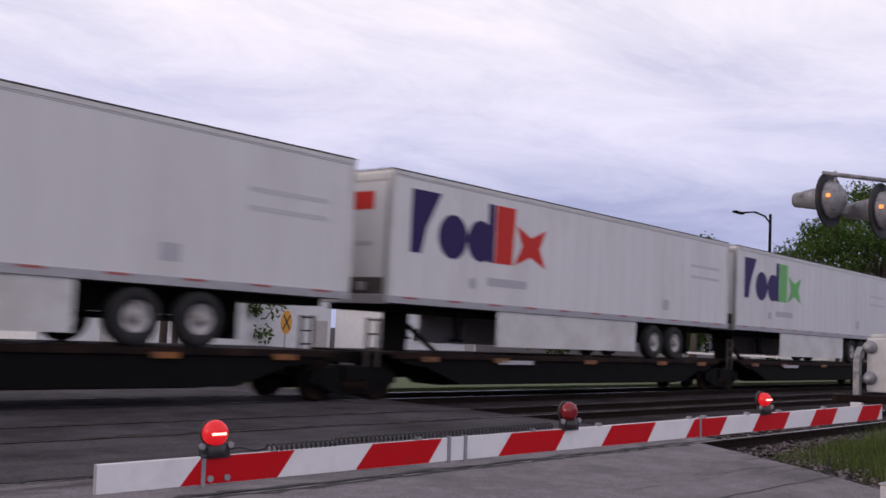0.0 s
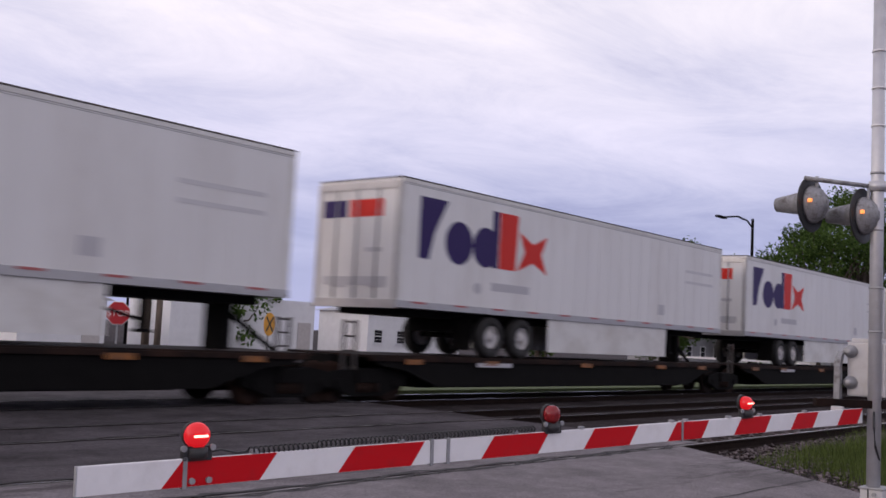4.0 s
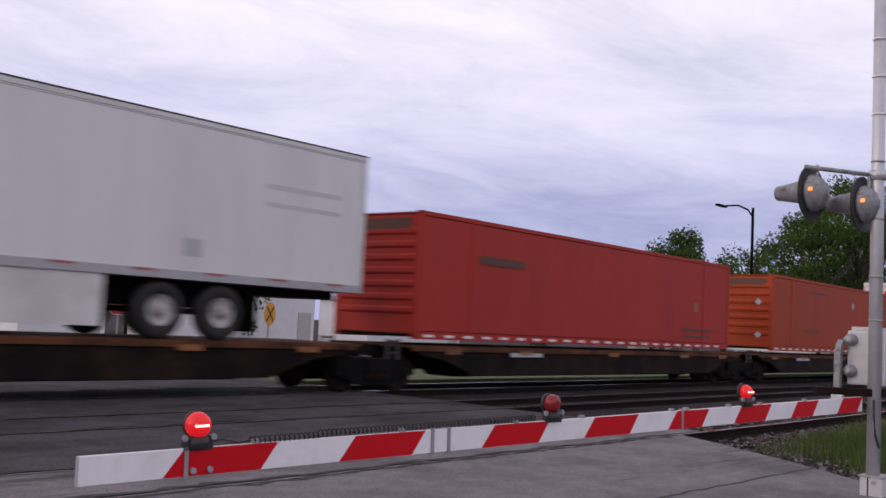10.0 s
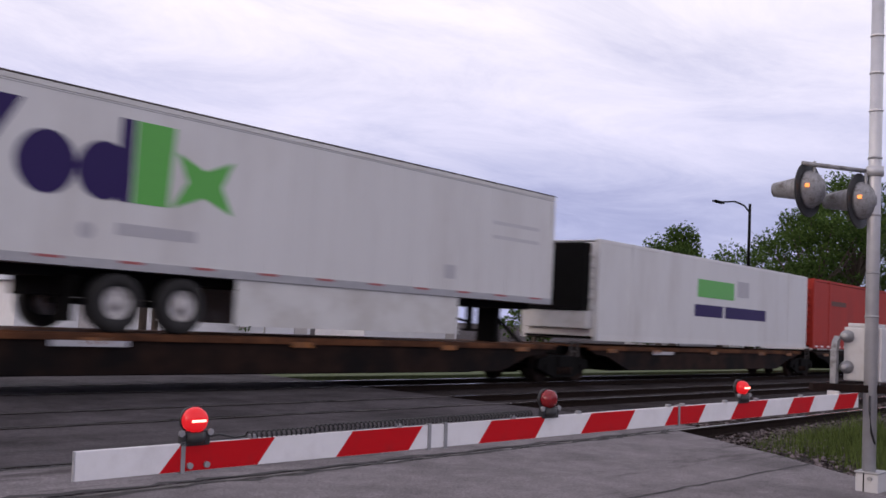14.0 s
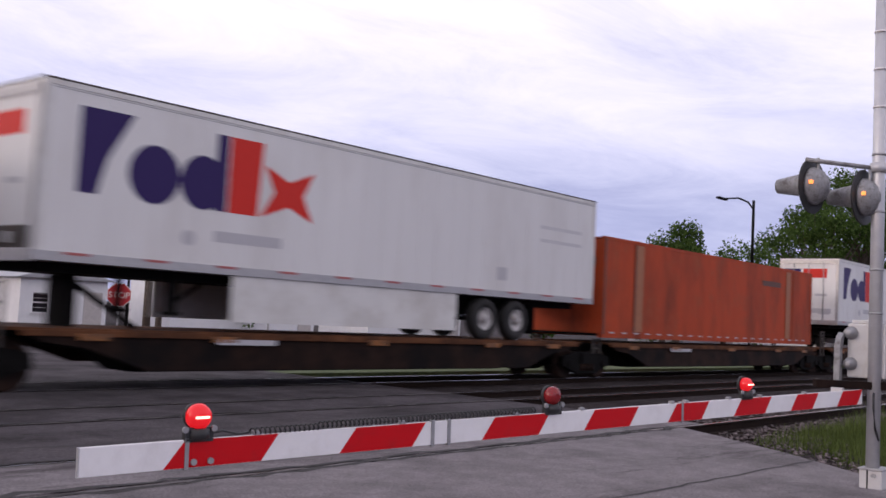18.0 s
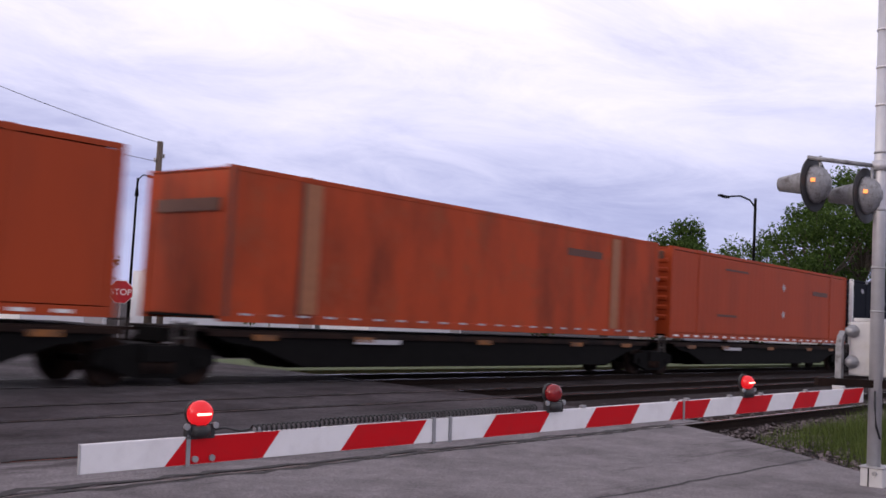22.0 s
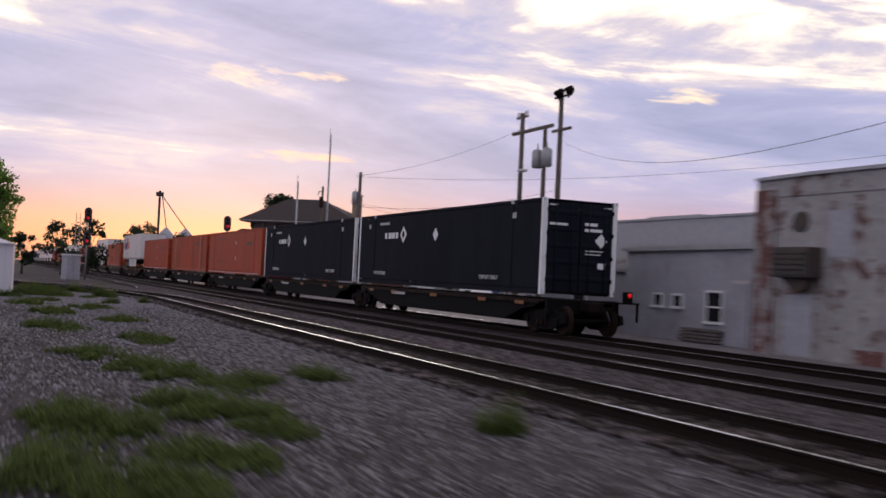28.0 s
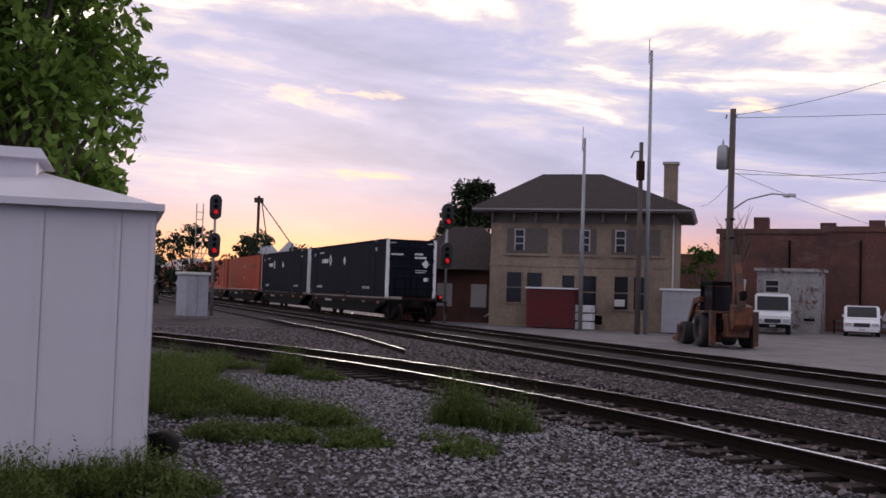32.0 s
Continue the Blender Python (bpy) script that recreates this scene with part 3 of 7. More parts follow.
def scatter(name, count, where, size, material, label, seed, z=GROUND, flat=0.6):
    """Loose stones as small uneven solids in one mesh."""
    rng = random.Random(seed)
    verts, faces = [], []
    base = [(1, 0, 0), (-1, 0, 0), (0, 1, 0), (0, -1, 0), (0, 0, 1), (0, 0, -1)]
    tri = [(0, 2, 4), (2, 1, 4), (1, 3, 4), (3, 0, 4), (2, 0, 5), (1, 2, 5), (3, 1, 5), (0, 3, 5)]
    while len(faces) < count * 8:
        x, y = where(rng)
        if x is None:
            continue
        s = size * rng.uniform(0.5, 1.5)
        q = Euler((rng.uniform(0, 3), rng.uniform(0, 3), rng.uniform(0, 3))).to_matrix()
        o = len(verts)
        for v in base:
            p = q @ (Vector(v) * s * rng.uniform(0.6, 1.1))
            verts.append((x + p.x, y + p.y, z + s * 0.15 + p.z * flat))
        faces += [tuple(o + i for i in t) for t in tri]
    me = bpy.data.meshes.new(name)
    me.from_pydata(verts, [], faces)
    me.materials.append(material)
    return tagged(new(name, me), label, "gravel", kind="stuff")


def stone_material(name, lo, hi, through_light=0.0):
    m = bpy.data.materials.new(name)
    m.use_nodes = True
    n, l = m.node_tree.nodes, m.node_tree.links
    g, r = n.new("ShaderNodeNewGeometry"), n.new("ShaderNodeValToRGB")
    r.color_ramp.elements[0].color, r.color_ramp.elements[1].color = (*lo, 1), (*hi, 1)
    l.new(g.outputs["Random Per Island"], r.inputs["Fac"])
    l.new(r.outputs["Color"], n["Principled BSDF"].inputs["Base Color"])
    n["Principled BSDF"].inputs["Roughness"].default_value = 0.9
    n["Principled BSDF"].inputs["Specular IOR Level"].default_value = 0.25
    if through_light:
        tl, mix = n.new("ShaderNodeBsdfTranslucent"), n.new("ShaderNodeMixShader")
        l.new(r.outputs["Color"], tl.inputs["Color"])
        mix.inputs["Fac"].default_value = through_light
        l.new(n["Principled BSDF"].outputs[0], mix.inputs[1])
        l.new(tl.outputs[0], mix.inputs[2])
        l.new(mix.outputs[0], n["Material Output"].inputs["Surface"])
    return m


M_STONES = stone_material("loose_stones", (0.022, 0.019, 0.021), (0.36, 0.335, 0.355))
M_STONES_DARK = stone_material("track_stones", (0.020, 0.015, 0.015), (0.20, 0.165, 0.168))
M_BLADES = stone_material("grass_blades", (0.045, 0.066, 0.016), (0.132, 0.175, 0.044), 0.35)
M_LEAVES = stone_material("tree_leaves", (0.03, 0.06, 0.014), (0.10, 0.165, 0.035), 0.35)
# Lit and shaded copies of the leaves: light and shade put into the colour.
M_LEAVES_LIT = stone_material("leaves_lit_in_colour", (0.08, 0.14, 0.028), (0.24, 0.36, 0.075), 0.55)
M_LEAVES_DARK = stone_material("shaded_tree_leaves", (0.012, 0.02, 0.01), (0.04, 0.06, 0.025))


def tuft(name, places, height, count, label, seed, width=0.007, spread=0.7, material=None):
    """Grass or weed blades in one mesh: curved strips of two quads."""
    rng = random.Random(seed)
    verts, faces = [], []
    for x, y, r, h in places:
        for _ in range(count):
            a, d = rng.uniform(0, 6.283), r * math.sqrt(rng.random())
            px, py = x + d * math.cos(a), y + d * math.sin(a)
            hh = height * h * rng.uniform(0.5, 1.15) * (1 - 0.5 * (d / r) ** 2)
            lean, b, w = rng.uniform(0.05, spread), rng.uniform(0, 6.283), width * rng.uniform(0.6, 1.5)
            dx, dy, wx, wy = math.cos(b), math.sin(b), -math.sin(b) * w, math.cos(b) * w
            o = len(verts)
            for k, (u, zz, ww) in enumerate(((0, 0, 1), (0.35, 0.6, 0.8), (1.0, 1.0, 0.15))):
                cx, cy = px + dx * lean * u * hh, py + dy * lean * u * hh
                verts += [(cx - wx * ww, cy - wy * ww, GROUND - 0.08 + zz * hh), (cx + wx * ww, cy + wy * ww, GROUND - 0.08 + zz * hh)]
            faces += [(o, o + 1, o + 3, o + 2), (o + 2, o + 3, o + 5, o + 4)]
    me = bpy.data.meshes.new(name)
    me.from_pydata(verts, [], faces)
    me.materials.append(material or M_BLADES)
    return tagged(new(name, me), label, "grass", kind="stuff")


def weed(name, places, height, label, seed):
    """Leafy weeds: upright stems with small leaves all the way up, and some grass blades, in one mesh."""
    rng = random.Random(seed)
    verts, faces = [], []
    for x, y, r, h in places:
        for _ in range(34):
            a, d = rng.uniform(0, 6.283), r * math.sqrt(rng.random())
            px, py = x + d * math.cos(a), y + d * math.sin(a)
            hh = height * h * rng.uniform(0.4, 1.1) * (1 - 0.55 * (d / r) ** 2)
            lx, ly = rng.uniform(-0.3, 0.3), rng.uniform(-0.3, 0.3)
            for k in range(12):
                u = (k + 0.6) / 12
                c = Vector((px + lx * hh * u, py + ly * hh * u, GROUND - 0.1 + hh * u))
                b, s = rng.uniform(0, 6.283), rng.uniform(0.022, 0.055) * (1.25 - 0.6 * u)
                o_ = Vector((math.cos(b), math.sin(b), rng.uniform(0.0, 1.0))) * s
                w = Vector((-math.sin(b), math.cos(b), 0)) * s * 0.3
                o = len(verts)
                verts += [tuple(c), tuple(c + o_ * 0.5 + w), tuple(c + o_ * 1.3), tuple(c + o_ * 0.5 - w)]
                faces.append((o, o + 1, o + 2, o + 3))
            for _b in range(3):
                b, s = rng.uniform(0, 6.283), hh * rng.uniform(0.6, 1.2)
                o_ = Vector((math.cos(b) * 0.4, math.sin(b) * 0.4, 1)) * s
                w = Vector((-math.sin(b), math.cos(b), 0)) * 0.004
                c = Vector((px, py, GROUND - 0.1))
                o = len(verts)
                verts += [tuple(c - w), tuple(c + w), tuple(c + o_)]
                faces.append((o, o + 1, o + 2))
    me = bpy.data.meshes.new(name)
    me.from_pydata(verts, [], faces)
    me.materials.append(M_BLADES)
    return tagged(new(name, me), label, "weeds", kind="stuff")


# ---- trees ----
def tree(x, y, height, crown, trunk_h, seed, label, leaf=0.22, leaves=5000, dark=False, clusters=26, squash=1.0, tone=None):
    rng = random.Random(seed)
    t = thing("tree", pose(x, y, GROUND - 0.1), label, "tree", "trees")
    bm = B()
    tube(bm, (0, 0, 0), (0.1, 0, trunk_h), 0.035 * height, 0.022 * height, 10)
    cl = []
    for k in range(clusters):
        a, u = rng.uniform(0, 6.283), rng.uniform(0, 1)
        rad = crown * (0.25 + 0.75 * math.sin(math.pi * (0.12 + 0.83 * u))) * rng.uniform(0.3, 1.0)
        c = Vector((rad * math.cos(a), rad * math.sin(a) * squash, trunk_h * 0.75 + (height - trunk_h * 0.75) * u))
        cl.append((c, crown * rng.uniform(0.18, 0.36)))
    for c, r in cl:
        s = Vector((0.1, 0, trunk_h + max(0, (c.z - trunk_h)) * 0.35))
        mid = s.lerp(c, 0.55) + Vector((0, 0, -0.06 * height))
        tube(bm, s, mid, 0.010 * height, 0.006 * height, 5, False)
        tube(bm, mid, c, 0.006 * height, 0.002 * height, 5, False)
    part("trunk", bm, M_BARK, t)
    verts, faces = [], []
    for _ in range(leaves):
        c, r = cl[rng.randrange(len(cl))]
        d = Vector((rng.gauss(0, 1), rng.gauss(0, 1), rng.gauss(0, 0.75))).normalized() * r * rng.random() ** 0.45
        p, s = c + d, leaf * rng.uniform(0.5, 1.4)
        q = Euler((rng.uniform(-1.1, 1.1), rng.uniform(-1.1, 1.1), rng.uniform(0, 6.28))).to_matrix()
        o = len(verts)
        verts += [tuple(p + q @ Vector(v) * s) for v in ((-0.5, 0, 0), (0, -0.28, 0.05), (0.6, 0, 0), (0, 0.28, 0.05))]
        faces.append((o, o + 1, o + 2, o + 3))
    me = bpy.data.meshes.new("crown")
    me.from_pydata(verts, [], faces)
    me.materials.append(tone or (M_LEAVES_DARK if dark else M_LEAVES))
    part("crown", me, None, t)
    return t


# ---- the crossing gate ----
def build_gate():
    tip, end = Vector((2.79, 4.63, 0.685)), Vector((10.73, 3.31, 0.915))
    d = end - tip
    length = d.length
    turn = math.degrees(math.atan2(d.y, d.x))
    tilt = -math.degrees(math.asin(d.z / length))
    g = thing("crossing_gate", pose(10.85, 3.22, GROUND), "lowered railway crossing gate with a red and white striped arm", "crossing gate")
    arm = part("arm", box(B(), 0, length, -0.012, 0.012, -0.075, 0.075, 0.004), M_GATEWHITE, g, "white arm with red slanted stripes")
    arm.matrix_basis = pose(tip.x - 10.85, tip.y - 3.22, tip.z - GROUND, 0, tilt, turn)
    for x0, x1 in ((0.45, 1.04), (1.58, 2.14), (2.75, 3.30), (3.79, 4.32), (4.81, 5.27), (5.75, 6.24), (6.68, 7.07), (7.54, 7.94)):
        for face in (-1, 1):
            bm = prism(B(), [(x0, -0.073), (x1, -0.073), (x1 + 0.11, 0.073), (x0 + 0.12, 0.073)], face * 0.013, face * 0.015)
            part("stripe", bm, M_GATERED, arm)
    for x in (0.58, 2.31, 2.45, 5.0):
        part("arm_clamp", box(B(), x - 0.012, x + 0.012, -0.02, 0.02, -0.085, 0.085), M_GALV, arm)
    for x in (0.62, 0.72):
        part("bolt", lathe(B(), [(0.018, -0.03), (0.018, -0.012)], 8, "y", (x, 0, -0.045)), M_GALV, arm)
    part("end_cap", box(B(), -0.006, 0.0, -0.012, 0.012, -0.075, 0.075), M_SILVER, arm)
    for x, lit, k in ((0.65, True, 1.06), (3.45, False, 1.0), (5.95, True, 0.88)):
        lamp = part("arm_lamp", lathe(B(), [(0.05, 0.072), (0.062, 0.08), (0.062, 0.13), (0.03, 0.135)], 14, "z", (x, 0, 0)), M_PLASTIC, arm, "black lamp base clamped to the arm")
        lens = lathe(B(), [(0.02, -0.052), (0.045 * k, -0.045), (0.062 * k, -0.028), (0.068 * k, 0.0), (0.062 * k, 0.03), (0.03, 0.045)], 18, "y", (x, 0, 0.195))
        part("lens", lens, M_LAMPON if lit else M_LAMPOFF, lamp, "glowing red lens" if lit else "dark red lens")
        part("lamp_bracket", box(B(), x - 0.085, x + 0.085, -0.02, 0.02, 0.06, 0.14, 0.004), M_PLASTIC, lamp)
        for dx in (-0.085, 0.085):
            part("wing_nut", lathe(B(), [(0.018, -0.03), (0.018, -0.015)], 8, "y", (x + dx, 0, 0.13)), M_GALV, lamp)
        if lit:
            part("filament_bar", box(B(), x - 0.042, x + 0.042, -0.056, -0.044, 0.188, 0.202, 0.005), M_LAMPCORE, lamp)
        part("lens_hood", lathe(B(), [(0.066, 0.026), (0.071, 0.026), (0.071, 0.05), (0.055, 0.055)], 16, "y", (x, 0, 0.195)), M_PLASTIC, lamp)
    # coiled lead along the top edge
    pts, n = [], 420
    for k in range(n):
        u = k / n
        x = 0.98 + 2.3 * u
        pts.append((x, 0.02 * math.cos(k * 1.05), 0.095 + 0.020 * math.sin(k * 1.05) + (0.01 if u > 0.2 else 0)))
    part("coiled_lead", path_tube(B(), pts, 0.006, 4), M_PLASTIC, arm, "coiled black lamp cable")
    part("lead", path_tube(B(), [(0.72, 0, 0.1), (0.8, 0, 0.11), (0.9, 0, 0.085), (0.98, 0.02, 0.09)], 0.007, 5), M_PLASTIC, arm)
    for x in (1.01, 2.06, 3.08, 3.77, 4.87, 5.06, 5.68, 6.17, 6.94):
        part("cable_clip", box(B(), x - 0.02, x + 0.02, -0.016, 0.016, 0.075, 0.095), M_GALV, arm)
    # mast and foundation
    part("mast", tube(B(), (0, 0, 0), (0, 0, 6.2), 0.068, 0.062, 18), M_SILVER, g, "silver painted mast")
    for z in (1.9, 2.35, 2.95, 3.55, 4.05, 4.45, 4.85):
        part("mast_band", tube(B(), (0, 0, z), (0, 0, z + 0.02), 0.072, 0.072, 18), M_GALV if z < 4 else M_GATEWHITE, g)
    foot = part("foundation", box(B(), -0.13, 0.18, -0.13, 0.095, -0.12, 0.33, 0.02), M_GREYBOX, g, "pale split cover at the mast base")
    part("cover_seam", box(B(), -0.134, -0.128, 0.005, 0.017, -0.1, 0.325), M_BLACK, foot)
    part("cover_lip", box(B(), -0.14, 0.19, -0.14, 0.105, 0.325, 0.345, 0.008), M_GALV, foot)
    for z in (0.28, 0.06):
        part("cover_bolt", lathe(B(), [(0.022, -0.155), (0.022, -0.13)], 8, "x", (0, -0.05, z)), M_GALV, foot)
    case = part("mechanism_case", box(B(), 0.02, 0.36, -0.10, 0.285, 1.24, 1.80, 0.02), M_GREYBOX, g, "off-white gate mechanism case")
    part("case_lid", box(B(), 0.04, 0.32, -0.05, 0.25, 1.80, 1.84, 0.01), M_GREYBOX, case)
    for z in (1.38, 1.70):
        part("shaft_cap", lathe(B(), [(0.01, -0.13), (0.046, -0.125), (0.05, -0.04), (0.068, -0.03), (0.068, 0.0)], 16, "x", (0.03, 0.245, z)), M_GALV, case)
    part("arm_bracket", prism(B(), [(-0.16, 1.02), (0.04, 1.02), (0.04, 1.10), (-0.07, 1.14), (-0.08, 1.56), (-0.02, 1.66), (-0.04, 1.70), (-0.12, 1.64), (-0.16, 1.54)], 0.30, 0.36), M_HOUSING, g, "curved steel arm bracket")
    part("cross_bar", box(B(), -0.62, 0.55, -0.05, 0.05, 1.13, 1.21, 0.006), M_BROWN, g, "rusty cross bar", pose(0, 0, 0, 0, 0, -48))
    part("counterweight", box(B(), -0.36, -0.30, 0.2, 0.32, 1.0, 1.14, 0.01), M_SILVER, g)
    part("hanging_cable", path_tube(B(), [(-0.08, -0.02, 1.1), (-0.14, -0.04, 0.95), (-0.12, -0.05, 0.75), (-0.02, -0.06, 0.62)], 0.012, 5), M_PLASTIC, g)
    # flashing lamps, seen from behind
    part("lamp_crossarm", tube(B(), (-0.55, 0.56, 3.46), (0.05, 0, 3.42), 0.024, 0.024, 8), M_HOUSING, g, "dull grey lamp cross arm")
    part("arm_collar", tube(B(), (0, 0, 3.37), (0, 0, 3.47), 0.088, 0.088, 18), M_SILVER, g)
    for x, y, z, lit in ((-0.42, 0.53, 3.2, True), (-0.06, 0.12, 3.11, True)):
        q = Matrix.Translation((x, y, z)) @ pose(0, 0, 0, 0, 0, -7) @ Matrix.Scale(0.88, 4)
        lamp = part("flasher", lathe(B(), [(0.325, 0.0), (0.33, 0.010), (0.325, 0.020)], 30, "y"), M_PLASTIC, g, "round black lamp background", q)
        part("lamp_housing", lathe(B(), [(0.225, 0.0), (0.225, -0.03), (0.21, -0.045), (0.19, -0.10), (0.125, -0.155), (0.07, -0.165), (0.06, -0.18), (0.02, -0.185)], 24, "y"), M_HOUSING, lamp, "dull grey domed lamp housing")
        part("visor", lathe(B(), [(0.15, 0.012), (0.15, 0.05), (0.085, 0.44), (0.08, 0.44), (0.14, 0.05)], 20, "y", (0, 0, 0.02), True), M_HOUSING, lamp, "long grey lamp visor")
        part("tell_tale", box(B(), -0.222, -0.180, -0.10, -0.06, 0.0, 0.042, 0.004), M_AMBER if lit else M_BLACK, lamp, "amber tell-tale window" if lit else "dark tell-tale window")
        for a in (20, 140, 260):
            part("housing_clip", box(B(), 0.19 * math.cos(math.radians(a)) - 0.015, 0.19 * math.cos(math.radians(a)) + 0.015, -0.07, 0.0, 0.19 * math.sin(math.radians(a)) - 0.015, 0.19 * math.sin(math.radians(a)) + 0.015, 0.004), M_GALV, lamp)
        part("hanger", tube(B(), (0, -0.06, 0.1), (0, -0.06, 0.33), 0.02, 0.02, 8), M_GALV, lamp)


# ---- the train ----
UNIT = 16.5
SIDE = 14.85
"""Kind, offset along the train, and which end the trailer's wheels are on."""
CONSIST = [("trailer_red", -2.15, "r"), ("trailer_red", 15.47, "r"), ("trailer_green", 32.62, "r"), ("trailer_green", 50.19, "r"), ("trailer_red", 68.45, "l"), ("trailer_red", 88.09, "l"),
           ("trailer_red", 106.68, "l"), ("trailer_red", 124.33, "l"), ("trailer_red", 141.73, "l"), ("trailer_red", 159.27, "l"), ("trailer_red", 178.87, "r"), ("red_box", 197.18, ""),
           ("orange_box", 217.62, ""), ("trailer_red", 236.91, "r"), ("trailer_green", 257.81, "l"), ("reefer", 276.71, ""), ("red_box", 293.98, ""), ("navy_rear", 311.77, ""),
           ("trailer_red", 330.16, "r"), ("banded_box", 347.24, ""), ("trailer_red", 366.99, "l"), ("orange_box", 386.37, ""), ("banded_box", 405.09, ""), ("orange_box", 422.52, ""),
           ("navy_box", 439.88, ""), ("navy_box", 456.99, "")]
ALONG = [(0.0, 0.0), (1.0, -17.97), (2.0, -35.95), (3.0, -53.8), (3.5, -62.75), (5.5, -99.23), (6.0, -108.32), (7.0, -126.51), (8.0, -144.34), (9.0, -162.27), (10.0, -180.2), (11.0, -197.97),
         (12.0, -215.85), (13.0, -233.77), (14.0, -251.82), (14.5, -260.86), (16.5, -295.48), (17.0, -304.31), (18.0, -322.25), (19.0, -339.68), (20.0, -358.12), (21.0, -375.92), (22.0, -393.5),
         (23.0, -411.6), (24.0, -429.19), (24.5, -437.95), (25.5, -457.2), (26.5, -476.8), (27.0, -485.4), (27.5, -494.9), (28.0, -506.7), (28.5, -523.5), (29.0, -537.4), (29.5, -546.0), (30.0, -551.5), (31.0, -561.0), (32.0, -569.0)]
MOVERS = []


def logo(body, m2, x, z, k, parent_y):
    """A carrier's mark as plain shapes: a purple wedge, two discs and a bar, a coloured block and a pinched block."""
    def plate(name, pts, m, y=0.0):
        part(name, prism(B(), [(x + px * k, z + pz * k) for px, pz in pts], parent_y - 0.004 + y, parent_y - 0.001 + y), m, body)

    def disc(cx, r):
        plate("logo_shape", [(cx + r * math.cos(6.28319 * q / 22), 0.47 + 0.98 * r * math.sin(6.28319 * q / 22)) for q in range(22)], M_PURPLE)

    plate("logo_shape", [(0.0, 0), (0.36, 0), (0.52, 0.6), (0.98, 1.4), (0.0, 1.4)], M_PURPLE)
    disc(1.44, 0.52)
    disc(2.46, 0.50)
    plate("logo_shape", [(2.72, 0), (2.98, 0), (2.98, 1.4), (2.72, 1.4)], M_PURPLE, -0.004)
    plate("logo_shape", [(3.02, 0), (3.72, 0), (3.80, 1.4), (3.02, 1.4)], m2)
    plate("logo_shape", [(3.80, 0.0), (4.48, 0.26), (5.14, 0.0), (4.86, 0.5), (5.12, 1.0), (4.48, 0.74), (3.86, 1.0), (4.12, 0.5)], m2)


def road_wheel(parent, x, y, z=1.53):
    tyre = part("tyre", lathe(B(), [(0.28, -0.14), (0.46, -0.14), (0.5, -0.09), (0.5, 0.09), (0.46, 0.14), (0.28, 0.14)], 26, "y", (x, y, z), True), M_TYRE, parent)
    part("rim", lathe(B(), [(0.02, -0.13), (0.10, -0.13), (0.12, -0.06), (0.24, -0.09), (0.285, -0.13), (0.285, 0.13), (0.24, 0.09), (0.12, 0.06), (0.10, 0.13), (0.02, 0.13)], 20, "y", (x, y, z)), M_HUB, tyre, "pale steel wheel")


